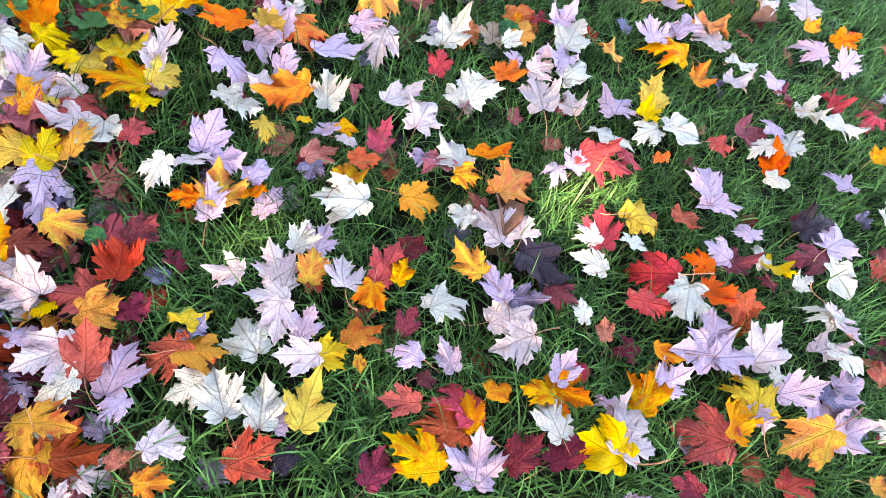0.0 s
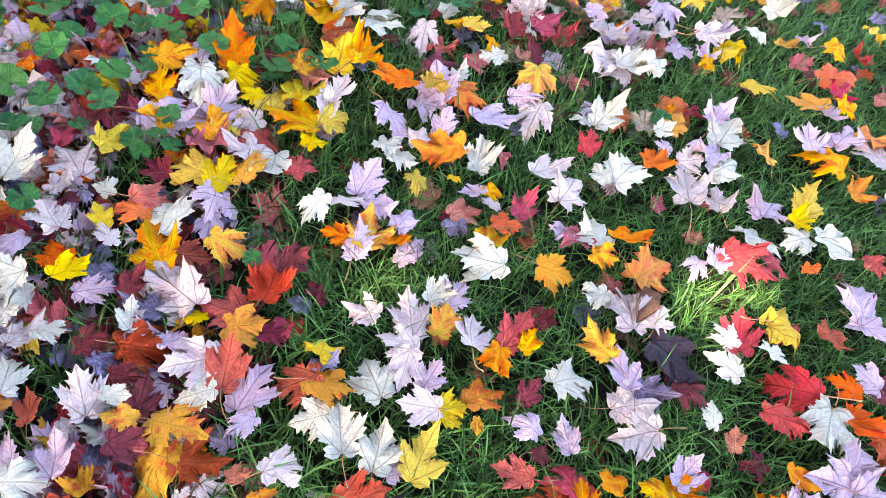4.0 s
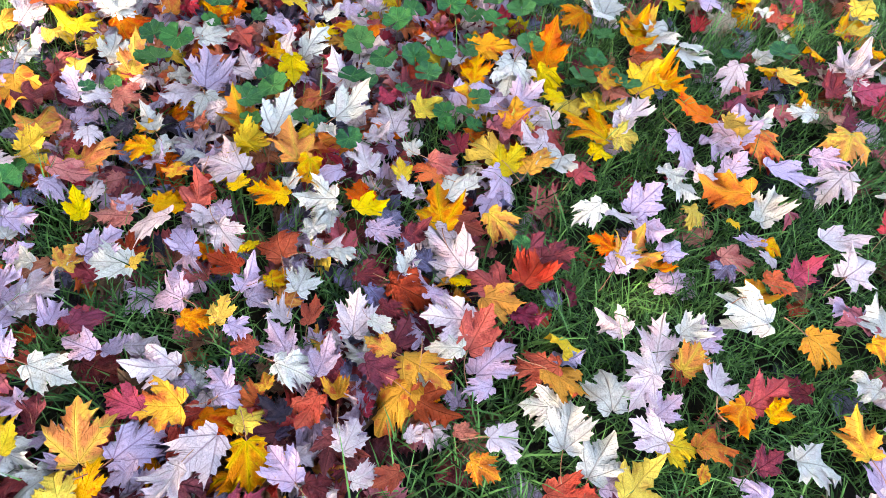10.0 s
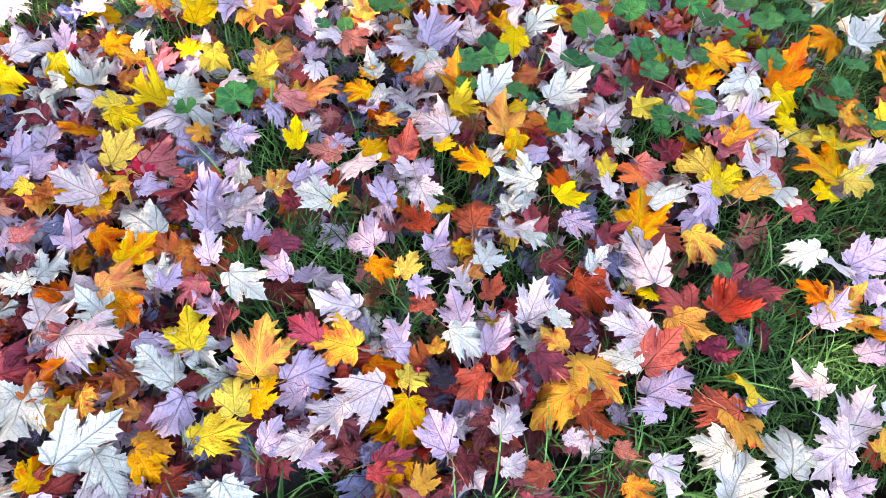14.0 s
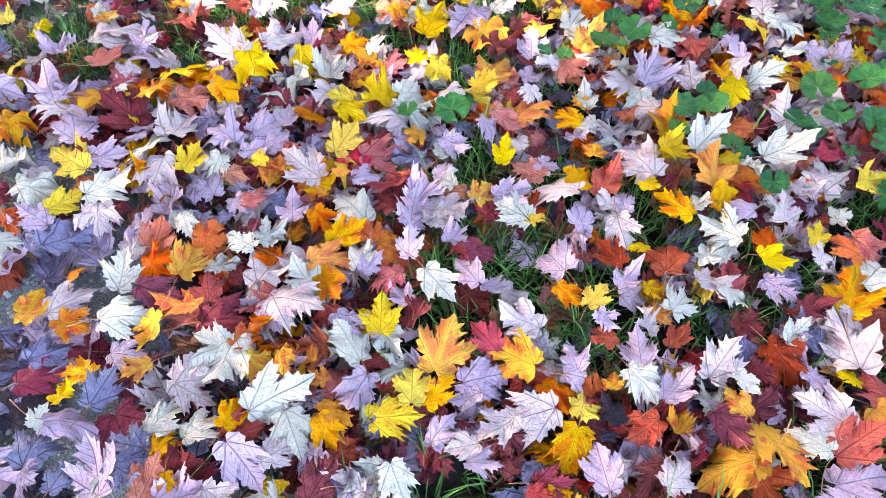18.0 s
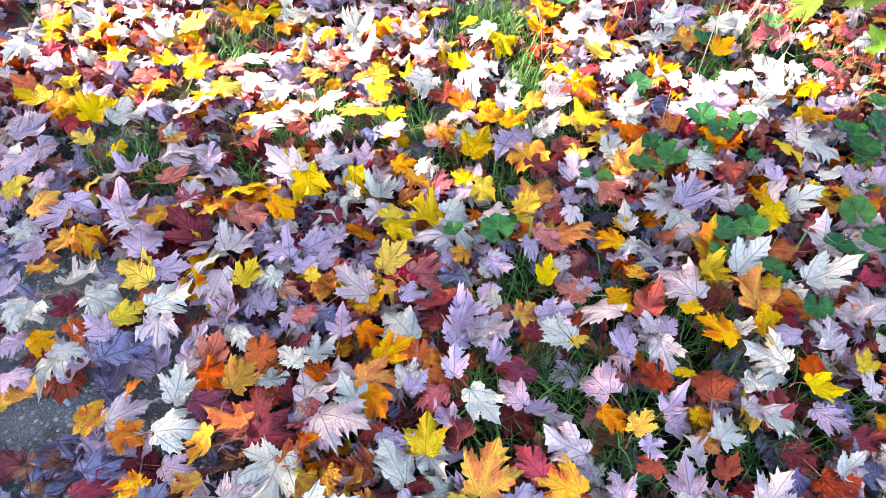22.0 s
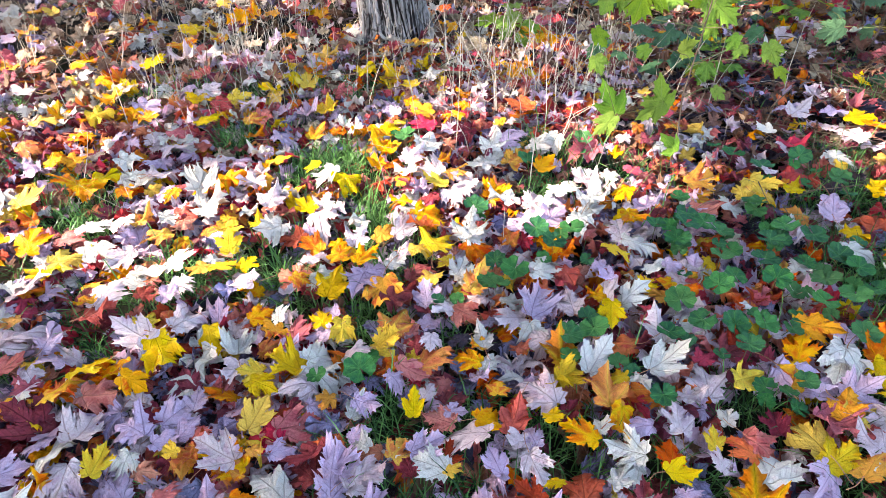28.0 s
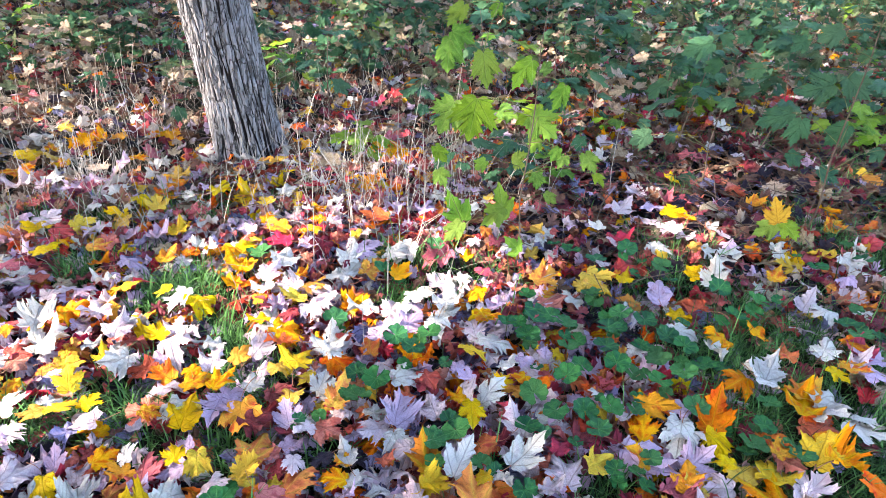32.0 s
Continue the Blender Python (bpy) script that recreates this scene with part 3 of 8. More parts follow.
def litter(name, label, count, area, z0, z1, sizes, weights, seed, keep, steep=0.25, shapes=FLAT):
    """A bed of fallen leaves too many to count, joined by colour into one mesh each."""
    r = random.Random(seed)
    kinds = list(weights)
    made = {k: ([], [], []) for k in kinds}
    for _ in range(count):
        x, y = r.uniform(area[0], area[1]), r.uniform(area[2], area[3])
        if r.random() > keep(x, y) or math.hypot((x - HOLLOW[0]) / 0.15, (y - HOLLOW[1]) / 0.11) < 1:
            continue
        kind = r.choices(kinds, [weights[k] for k in kinds])[0]
        v, f, uv = r.choice(shapes)
        s = r.uniform(*sizes)
        m = np.array(Matrix.LocRotScale((x, y, r.uniform(z0, z1)), Euler((r.gauss(0, steep), r.gauss(0, steep), r.uniform(0, 6.28))), (s, s, s)))
        V, F, U = made[kind]
        off = sum(len(a) for a in V)
        V.append(np.asarray(v) @ m[:3, :3].T + m[:3, 3])
        F.extend(tuple(i + off for i in q) for q in f)
        U.extend(uv)
    for kind in kinds:
        V, F, U = made[kind]
        if V:
            tagged(new(name, mesh_of(name, np.concatenate(V), F, LEAF[kind], U)), label, "leaf litter", kind="stuff")


MIXED = {"V": 24, "C": 16, "R": 17, "S": 19, "W": 8, "P": 12, "O": 13, "A": 9, "Y": 5, "D": 8, "T": 3, "B": 2}
# Dark kinds for the lowest layer: shade between leaves put into their colour.
GAP_DARK = {"C": 28, "D": 16, "B": 12, "K": 14, "S": 14, "R": 8, "V": 12, "P": 4}
FADED = {"T": 20, "C": 14, "R": 9, "W": 9, "A": 9, "Y": 8, "V": 9, "B": 18, "O": 6, "P": 5, "S": 14}
litter("leaf_bed", "lower bed of purple and red leaves, darkened like shaded gaps", 12500, (-3.4, 0.3, -4.4, 2.2), -0.052, -0.018, (0.07, 0.11), GAP_DARK, 11,
       lambda x, y: (1 - 0.95 * lawn(x, y)) * smooth(-4.4, -2.7, y + 0.5 * noise.noise((x * 2, y * 2, 4.0))) * smooth(0.3, -0.3, x) * (1.0 - 0.72 * smooth(0.7, 1.2, y) * smooth(1.7, 2.1, -x)) * (1.0 - smooth(0.45, 0.75, -y + 0.55 * x) * smooth(-1.7, -1.2, x)))
BRIGHT = {"V": 24, "C": 10, "R": 16, "S": 14, "W": 10, "P": 14, "O": 12, "A": 8, "Y": 4, "D": 6}
litter("leaf_bed", "loose upper fallen leaves, purple, red and orange", 6400, (-3.3, 0.1, -3.2, 1.7), -0.016, 0.012, (0.055, 0.095), BRIGHT, 19,
       lambda x, y: (1 - lawn(x, y)) ** 2 * smooth(0.2, -0.4, x) * (1.0 - 0.8 * smooth(0.7, 1.2, y)) * (1.0 - smooth(0.40, 0.62, -y + 0.55 * x) * smooth(-1.7, -1.2, x)), 0.42, SMALL_SHAPES)
litter("leaf_bed", "flattened mottled purple leaves trodden onto the gravel", 1000, (-1.8, -0.1, -2.4, -0.6), -0.034, -0.018, (0.10, 0.135),
       {"V": 26, "D": 40, "C": 22, "B": 6, "W": 5, "P": 4, "R": 6, "K": 6}, 17, lambda x, y: 0.30 * smooth(0.45, 0.75, -y + 0.55 * x) * smooth(-1.7, -1.2, x), 0.1)
litter("leaf_bed", "wilted dark leaves down in the grass", 420, (-1.4, 1.7, -0.8, 3.4), -0.015, 0.012, (0.05, 0.09), {"C": 10, "D": 6, "B": 5, "R": 8, "S": 6, "V": 4}, 12, lambda x, y: 0.7)
litter("leaf_bed", "fallen maple leaves in grass beyond the lawn", 2300, (-0.5, 5.0, -1.6, 6.6), -0.01, 0.015, (0.08, 0.12), MIXED, 15,
       lambda x, y: 0.0 if x < 1.15 and y < 3.3 else 0.62 * smooth(4.8, 2.0, x) * smooth(6.4, 3.6, y) * smooth(-1.6, -0.2, y))
litter("leaf_bed", "fallen maple leaves among herbs and tall grass", 1500, (-2.9, 0.0, 1.5, 4.6), -0.03, 0.015, (0.085, 0.12), FADED, 14,
       lambda x, y: (0.36 if x < -1.7 else 0.7) if x < 0.05 - 0.55 * (y - 1.5) else 0.15, 0.35)
# The saplings' shade on the floor is put into this litter's dark kinds.
litter("leaf_bed", "leaves under the saplings, coloured dark for the bushes' shade", 2600, (-3.4, -1.6, 0.7, 4.2), -0.035, 0.0, (0.05, 0.10), {"B": 40, "K": 30, "C": 16, "S": 10, "T": 7, "D": 6}, 18,
       lambda x, y: smooth(0.6, 1.1, y) * smooth(1.6, 2.0, -x), 0.55, FAR_SHAPES)
WOOD = {"T": 30, "S": 6, "C": 8, "R": 2, "W": 6, "A": 2, "Y": 2, "V": 4, "B": 34, "O": 2, "P": 3, "D": 6, "K": 8}
litter("leaf_bed", "faded brown and tan leaves under the trees", 5200, (-4.6, -2.9, -2.9, 5.5), -0.035, 0.03, (0.08, 0.12), FADED, 16,
       lambda x, y: 0.0 if y > 1.7 * -x - 1.0 else 0.5 * smooth(4.3, 3.2, -x) + 0.04, 0.45, FAR_SHAPES)
litter("leaf_bed", "crumpled brown leaves on the dark woodland floor", 23500, (-10.5, -2.9, -4.6, 9.0), -0.035, 0.02, (0.05, 0.095), WOOD, 13,
       lambda x, y: 0.0 if y > 1.7 * -x - 1.0 else (0.95 if x < -3.1 else 0.5) * smooth(-4.6, -2.7, y) * smooth(10.4, 8.5, -x), 0.6, FAR_SHAPES)


# ---- herbs and saplings ----
def round_leaf(rng, lobes=9):
    """A kidney-shaped scalloped leaf of width 1, stalk at the origin."""
    k = lobes * 6
    verts, uvs, faces = [(0, 0, 0)], [(0, 0.02)], []
    cup = rng.uniform(0.05, 0.22)
    for s in (0.4, 0.75, 1.0):
        for i in range(k + 1):
            a = -math.pi * 0.93 + 2 * math.pi * 0.93 * i / k
            r = 0.5 * s * (1 + (0.15 * abs(math.sin(a * lobes / 2)) - 0.07 + 0.06 * abs(math.sin(a * lobes * 1.5))) * s * s) * rng.uniform(0.98, 1.02)
            x, y = r * math.sin(a), r * math.cos(a)
            verts.append((x, y, cup * (r / 0.5) ** 2 * 0.5 + 0.045 * math.sin(a * 5 + cup * 30) * s + rng.uniform(-0.008, 0.008)))
            uvs.append((x, y + 0.02))
    n = k + 1
    for i in range(k):
        faces.append((0, 1 + i, 2 + i))
        for r in (0, 1):
            a, b = 1 + r * n + i, 1 + (r + 1) * n + i
            faces.append((a, b, b + 1, a + 1))
    return verts, faces, uvs


herb_rng = random.Random(31)
HERB_LEAF = []
for k in range(6):
    v, f, u = round_leaf(herb_rng, herb_rng.choice((7, 9, 9, 11)))
    HERB_LEAF.append(mesh_of("herb_leaf", v, f, HERB, u))


def herb(x, y, width):
    """A low herb: a broad scalloped leaf with two or three smaller ones on thin stalks."""
    r = herb_rng
    ob = tagged(new("herb"), "low green herb with round scalloped leaves", "plant", "scalloped herbs among the leaves")
    ob.location = (x, y, ground_height(x, y))
    w = min(max(width * 0.84, 3.2), 7.8) / 100
    for i in range(r.randint(2, 3)):
        s = w if i == 0 else w * r.uniform(0.45, 0.9)
        px, py = (0, 0) if i == 0 else (r.gauss(0, w * 0.85), r.gauss(0, w * 0.85))
        h = r.uniform(0.10, 0.125) if i == 0 else r.uniform(0.08, 0.11)
        m = pose(px, py, h, r.uniform(-18, 18), r.uniform(-18, 18), r.uniform(0, 360)) @ Matrix.Diagonal((s, s, s, 1))
        part("leaf", r.choice(HERB_LEAF), ob, m=m)
        v, f = tube_data([(px * 0.3, py * 0.3, 0), (px * 0.7, py * 0.7, h * 0.6), (px, py, h - 0.001)], [0.0014, 0.0012, 0.001], 4)
        part("stalk", mesh_of("herb_stalk", v, f, GREEN_STEM), ob)
    return ob


def blade_mesh(material, seed, curl=0.16):
    s = leaf_arrays(random.Random(seed), curl=curl, sycamore=True)
    return mesh_of("sapling_leaf_blade", *s[:2], material, s[2])


SAPLING_LEAF = [blade_mesh(FRESH, k) for k in range(5)]
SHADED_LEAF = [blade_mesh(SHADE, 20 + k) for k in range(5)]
YELLOW_LEAF = [blade_mesh(LEAF["Y"], 40 + k) for k in range(2)]
on_rng = random.Random(77)
TWIG_ENDS = {}


def plant_root(name, x, y, label, group=""):
    ob = tagged(new(name), label, "plant", group)
    ob.location = (x, y, ground_height(x, y) - 0.01)
    bpy.context.view_layer.update()
    return ob


def leaf_on(plant, meshes, base, tip):
    """A leaf of a sapling, from where its stalk joins it to its tip."""
    b, t = Vector(base), Vector(tip)
    y = (t - b)
    ln = max(0.055, min(0.15, y.length * 0.84))
    y.normalize()
    up = Vector((0.6 + on_rng.uniform(-0.3, 0.3), -0.35 + on_rng.uniform(-0.3, 0.3), 0.5))
    z = (up - y * up.dot(y)).normalized()
    x = y.cross(z)
    m = Matrix((x, y, z)).transposed().to_4x4()
    heart = b + y * ln * 0.3 - plant.location
    ob = part("leaf", on_rng.choice(meshes), plant, m=Matrix.Translation(heart) @ m @ Matrix.Diagonal((ln, ln, ln, 1)))
    start = b - plant.location
    nodes = TWIG_ENDS.setdefault(plant.name, [Vector((0, 0, 0.12 * k)) for k in range(1, 9)])
    foot = min(nodes, key=lambda q: (q - start).length + (0.5 if q.z > start.z + 0.02 else 0.0))
    mid = foot.lerp(start, 0.55) + Vector((0, 0, 0.1 * (start - foot).length))
    nodes.append(start)
    v, f = tube_data([foot, mid, start], [0.0018, 0.0014, 0.0011], 4)
    part("twig", mesh_of("sapling_twig", v, f, GREEN_STEM), plant)
    return ob


def woody_stem(plant, height, lean, radius):
    pts = [(lean * (i / 6) ** 2 + 0.008 * math.sin(i * 1.7), 0.01 * math.sin(i * 2.3), height * i / 6) for i in range(7)]
    v, f = tube_data(pts, [radius * (1 - 0.1 * i) for i in range(7)], 6)
    part("stem", mesh_of("sapling_stem", v, f, STEM), plant)


sapling = plant_root("sapling", SAP_AT[0], SAP_AT[1], "sunlit green maple sapling with broad lobed leaves")
woody_stem(sapling, 1.1, 0.02, 0.0034)
shaded_sapling = plant_root("sapling", SAP2_AT[0], SAP2_AT[1], "maple sapling with leaves coloured dark blue-green as in shade")
woody_stem(shaded_sapling, 1.2, -0.03, 0.005)
dark_sapling = plant_root("sapling", DARK_AT[0], DARK_AT[1], "low maple sapling with leaves coloured dark green as in shade")
woody_stem(dark_sapling, 0.75, 0.02, 0.004)
small_sapling = plant_root("sapling", SAP3_AT[0], SAP3_AT[1], "small sapling holding one bright yellow leaf")
woody_stem(small_sapling, 0.35, 0.02, 0.003)


# ---- fallen leaves, one by one: kind, x, y, heading, size ----
UP = 0.012
# leaves in the lawn
maple_leaf("A", -1.230, 0.767, -35, 12.1, UP)
maple_leaf("A", -1.152, 0.679, 48, 11.9, UP)
maple_leaf("W", -1.100, 0.763, -136, 13.1, UP)
maple_leaf("O", -1.105, 0.886, 42, 14.9, UP)
maple_leaf("V", -1.185, 0.837, 40, 10.8, UP)
maple_leaf("V", -1.005, 0.730, 18, 10.4, UP)
maple_leaf("V", -1.094, 0.619, -53, 14.1, UP)
maple_leaf("A", -1.064, 0.604, 127, 8.3, UP)
maple_leaf("Y", -1.052, 0.831, -92, 9.4, UP)
maple_leaf("Y", -0.930, 0.828, 44, 12.1, UP)
maple_leaf("Y", -0.968, 0.815, 156, 7.5, UP)
maple_leaf("Y", -0.892, 0.893, 29, 14.5, UP)
maple_leaf("A", -0.825, 0.829, 113, 14.9, UP)
maple_leaf("Y", -0.771, 0.797, 13, 7.5, UP)
maple_leaf("P", -0.821, 0.944, 13, 12.6, UP)
maple_leaf("Y", -0.898, 1.068, 28, 14.9, UP)
maple_leaf("O", -0.997, 0.990, -66, 10.1, UP)
maple_leaf("S", -0.930, 0.978, -104, 9.8, UP)
maple_leaf("P", -0.800, 0.895, 35, 8.3, UP)
maple_leaf("Y", -0.773, 0.875, -15, 9.2, UP)
maple_leaf("A", -0.964, 0.669, 47, 9.6, UP)
maple_leaf("S", -0.950, 0.628, -68, 11.1, UP)
maple_leaf("P", -0.915, 0.752, 155, 7.9, UP)
maple_leaf("R", -0.878, 0.710, -53, 11.2, UP)
maple_leaf("P", -0.860, 0.678, 112, 10.4, UP)
maple_leaf("Y", -0.905, 0.555, 99, 12.7, UP)
maple_leaf("Y", -0.854, 0.568, 16, 10.5, UP)
maple_leaf("A", -0.815, 0.616, 31, 12.0, UP)
maple_leaf("W", -0.789, 0.682, -143, 13.2, UP)
maple_leaf("R", -0.741, 0.711, 13, 9.0, UP)
maple_leaf("W", -0.631, 0.653, -178, 9.4, UP)
maple_leaf("P", -0.597, 0.700, -43, 9.7, UP)
maple_leaf("V", -0.588, 0.769, 10, 11.6, UP)
maple_leaf("V", -0.537, 0.746, -81, 9.2, UP)
maple_leaf("V", -0.456, 0.746, 7, 9.0, UP)
maple_leaf("A", -0.492, 0.658, 33, 11.7, UP)
maple_leaf("V", -0.497, 0.621, 25, 10.3, UP)
maple_leaf("O", -0.440, 0.690, -22, 7.1, UP)
maple_leaf("O", -0.539, 0.623, 111, 6.5, UP)
maple_leaf("W", -0.860, 0.407, 44, 13.1, UP)
maple_leaf("V", -0.823, 0.526, -156, 12.4, UP)
maple_leaf("V", -0.783, 0.470, -148, 8.3, UP)
maple_leaf("A", -0.805, 0.341, 63, 13.6, UP)
maple_leaf("S", -0.934, 0.425, -56, 10.3, UP)
maple_leaf("R", -0.770, 0.379, -58, 9.3, UP)
maple_leaf("A", -0.722, 0.442, -81, 10.5, UP)
maple_leaf("R", -0.626, 0.462, 12, 9.2, UP)
maple_leaf("C", -0.581, 0.494, -32, 8.8, UP)
maple_leaf("O", -0.734, 1.123, 155, 14.9, UP)
maple_leaf("C", -0.701, 1.255, -25, 10.5, UP)
maple_leaf("V", -0.644, 1.180, 38, 14.9, UP)
maple_leaf("Y", -0.662, 1.158, -94, 8.4, UP)
maple_leaf("V", -0.642, 1.105, -93, 11.0, UP)
maple_leaf("O", -0.587, 1.198, -65, 12.5, UP)
maple_leaf("W", -0.626, 1.256, 9, 7.1, UP)
maple_leaf("W", -0.594, 1.414, 155, 10.2, UP)
maple_leaf("S", -0.636, 1.348, -50, 8.6, UP)
maple_leaf("A", -0.463, 1.427, -154, 14.9, UP)
maple_leaf("V", -0.485, 1.181, -52, 14.4, UP)
maple_leaf("P", -0.388, 1.293, -175, 13.1, UP)
maple_leaf("V", -0.456, 1.310, -52, 10.1, UP)
maple_leaf("V", -0.680, 1.000, -124, 14.9, UP)
maple_leaf("V", -0.553, 1.057, 8, 9.3, UP)
maple_leaf("O", -0.499, 1.012, 139, 13.8, UP)
maple_leaf("P", -0.576, 0.977, 24, 8.3, UP)
maple_leaf("W", -0.629, 0.911, -92, 7.7, UP)
maple_leaf("W", -0.582, 0.903, -93, 9.0, UP)
maple_leaf("W", -0.418, 1.027, 28, 10.8, UP)
maple_leaf("Y", -0.512, 0.874, -133, 7.0, UP)
maple_leaf("Y", -0.437, 0.932, -68, 3.8, UP)
maple_leaf("S", -0.366, 0.865, -32, 10.1, UP)
maple_leaf("A", -0.272, 0.826, 3, 10.3, UP)
maple_leaf("O", -0.271, 0.900, -56, 7.9, UP)
maple_leaf("A", -0.343, 0.962, -54, 5.8, UP)
maple_leaf("V", -0.368, 0.945, 126, 7.2, UP)
maple_leaf("P", -0.325, 0.928, -54, 5.7, UP)
maple_leaf("W", -0.237, 0.783, 117, 13.7, UP)
maple_leaf("R", -0.252, 0.975, 2, 8.7, UP)
maple_leaf("P", -0.271, 1.123, -32, 12.6, UP)
maple_leaf("P", -0.190, 1.101, 1, 13.0, UP)
maple_leaf("D", -0.357, 0.829, -167, 6.6, UP)
maple_leaf("W", -0.274, 1.661, -50, 13.8, UP)
maple_leaf("P", -0.329, 1.649, 153, 13.9, UP)
maple_leaf("Y", 0.087, 1.913, -40, 12.3, UP)
maple_leaf("W", -0.233, 1.415, -13, 12.5, UP)
maple_leaf("W", -0.269, 1.367, 114, 6.0, UP)
maple_leaf("T", -0.128, 1.494, 21, 9.8, UP)
maple_leaf("A", -0.059, 1.543, -1, 11.4, UP)
maple_leaf("W", -0.081, 1.492, -22, 7.7, UP)
maple_leaf("V", -0.043, 1.441, 20, 6.7, UP)
maple_leaf("O", -0.080, 1.579, 20, 8.1, UP)
maple_leaf("R", -0.220, 1.289, 9, 9.5, UP)
maple_leaf("W", 0.078, 1.608, -3, 14.9, UP)
maple_leaf("V", 0.074, 1.527, 148, 13.3, UP)
maple_leaf("W", 0.120, 1.498, -25, 12.9, UP)
maple_leaf("V", 0.041, 1.682, -3, 11.9, UP)
maple_leaf("A", 0.213, 1.638, 8, 10.9, UP)
maple_leaf("O", -0.057, 1.370, -32, 11.1, UP)
maple_leaf("P", 0.025, 1.441, -43, 9.1, UP)
maple_leaf("W", -0.100, 1.255, -7, 13.6, UP)
maple_leaf("W", -0.139, 1.215, 51, 7.6, UP)
maple_leaf("P", 0.070, 1.335, 27, 14.9, UP)
maple_leaf("P", 0.153, 1.356, 26, 10.1, UP)
maple_leaf("A", 0.395, 1.784, 101, 14.9, UP)
maple_leaf("V", 0.314, 1.804, 21, 13.5, UP)
maple_leaf("V", 0.388, 1.896, -19, 14.9, UP)
maple_leaf("O", 0.466, 1.965, -34, 14.9, UP)
maple_leaf("P", 0.502, 1.904, 68, 14.9, UP)
maple_leaf("A", 0.274, 1.994, 102, 13.6, UP)
maple_leaf("A", 0.362, 2.057, -51, 10.4, UP)
maple_leaf("R", 0.335, 2.123, -6, 10.5, UP)
maple_leaf("V", 0.320, 1.970, -51, 8.7, UP)
maple_leaf("S", 0.489, 2.219, -96, 14.5, UP)
maple_leaf("O", 0.290, 2.187, -50, 14.9, UP)
maple_leaf("P", 0.639, 2.229, 146, 14.9, UP)
maple_leaf("Y", 0.590, 2.245, -96, 8.0, UP)
maple_leaf("B", 0.638, 2.124, -52, 13.0, UP)
maple_leaf("P", 0.800, 2.294, 5, 14.9, UP)
maple_leaf("A", 0.811, 2.178, -23, 8.2, UP)
maple_leaf("V", 0.861, 2.103, 84, 13.0, UP)
maple_leaf("O", 0.944, 2.226, -44, 12.1, UP)
maple_leaf("V", 0.959, 2.091, -15, 13.6, UP)
maple_leaf("W", 0.600, 1.867, -44, 12.6, UP)
maple_leaf("P", 0.584, 1.753, -44, 10.7, UP)
maple_leaf("V", 0.727, 1.842, 15, 10.3, UP)
maple_leaf("O", 0.483, 1.711, -3, 9.3, UP)
maple_leaf("Y", 0.364, 1.539, 6, 13.4, UP)
maple_leaf("Y", 0.354, 1.449, -36, 8.8, UP)
maple_leaf("V", 0.278, 1.445, -6, 13.8, UP)
maple_leaf("W", 0.266, 1.327, -36, 13.0, UP)
maple_leaf("W", 0.387, 1.408, 143, 11.2, UP)
maple_leaf("W", 0.449, 1.458, -66, 14.4, UP)
maple_leaf("R", 0.263, 1.221, -93, 14.9, UP)
maple_leaf("R", 0.347, 1.281, -38, 9.2, UP)
maple_leaf("V", 0.214, 1.165, -6, 10.3, UP)
maple_leaf("V", 0.178, 1.140, -178, 8.3, UP)
maple_leaf("O", 0.425, 1.322, -56, 5.2, UP)
maple_leaf("W", -0.058, 1.026, 87, 11.1, UP)
maple_leaf("O", -0.005, 1.081, -35, 13.0, UP)
maple_leaf("O", 0.085, 1.034, -20, 14.9, UP)
maple_leaf("A", -0.037, 0.978, -81, 7.2, UP)
maple_leaf("S", -0.091, 0.993, 145, 9.0, UP)
maple_leaf("V", -0.136, 0.986, 124, 6.7, UP)
maple_leaf("A", -0.113, 0.867, -68, 10.6, UP)
maple_leaf("W", 0.013, 0.881, 143, 8.0, UP)
maple_leaf("P", 0.096, 0.883, 31, 14.9, UP)
maple_leaf("P", 0.155, 0.906, 3, 9.4, UP)
maple_leaf("B", 0.105, 0.906, 12, 14.8, UP)
maple_leaf("C", 0.658, 1.571, -46, 14.9, UP)
maple_leaf("V", 0.743, 1.637, -13, 11.1, UP)
maple_leaf("W", 0.792, 1.599, -14, 13.7, UP)
maple_leaf("W", 0.724, 1.552, 133, 10.0, UP)
maple_leaf("R", 0.583, 1.483, -80, 8.2, UP)
maple_leaf("O", 0.757, 1.496, -1, 11.5, UP)
maple_leaf("W", 0.756, 1.437, -80, 8.3, UP)
maple_leaf("W", 0.828, 1.771, -95, 9.8, UP)
maple_leaf("W", 0.921, 1.776, -95, 14.2, UP)
maple_leaf("R", 0.923, 1.865, 4, 10.8, UP)
maple_leaf("C", 0.763, 1.819, -55, 8.7, UP)
maple_leaf("V", 0.591, 1.300, 30, 14.2, UP)
maple_leaf("V", 0.626, 1.270, -68, 10.3, UP)
maple_leaf("V", 0.975, 1.556, 23, 12.2, UP)
maple_leaf("R", 0.529, 1.175, -49, 10.3, UP)
maple_leaf("Y", 0.422, 1.110, -57, 14.2, UP)
maple_leaf("R", 0.341, 1.002, 16, 12.8, UP)
maple_leaf("P", 0.315, 0.981, 61, 8.1, UP)
maple_leaf("P", -0.693, 0.305, 89, 14.9, UP)
maple_leaf("D", -0.722, 0.242, 109, 9.1, UP)
maple_leaf("W", -0.728, 0.202, 42, 7.1, UP)
maple_leaf("R", -0.694, 0.167, -60, 10.9, UP)
maple_leaf("R", -0.590, 0.338, 109, 11.1, UP)
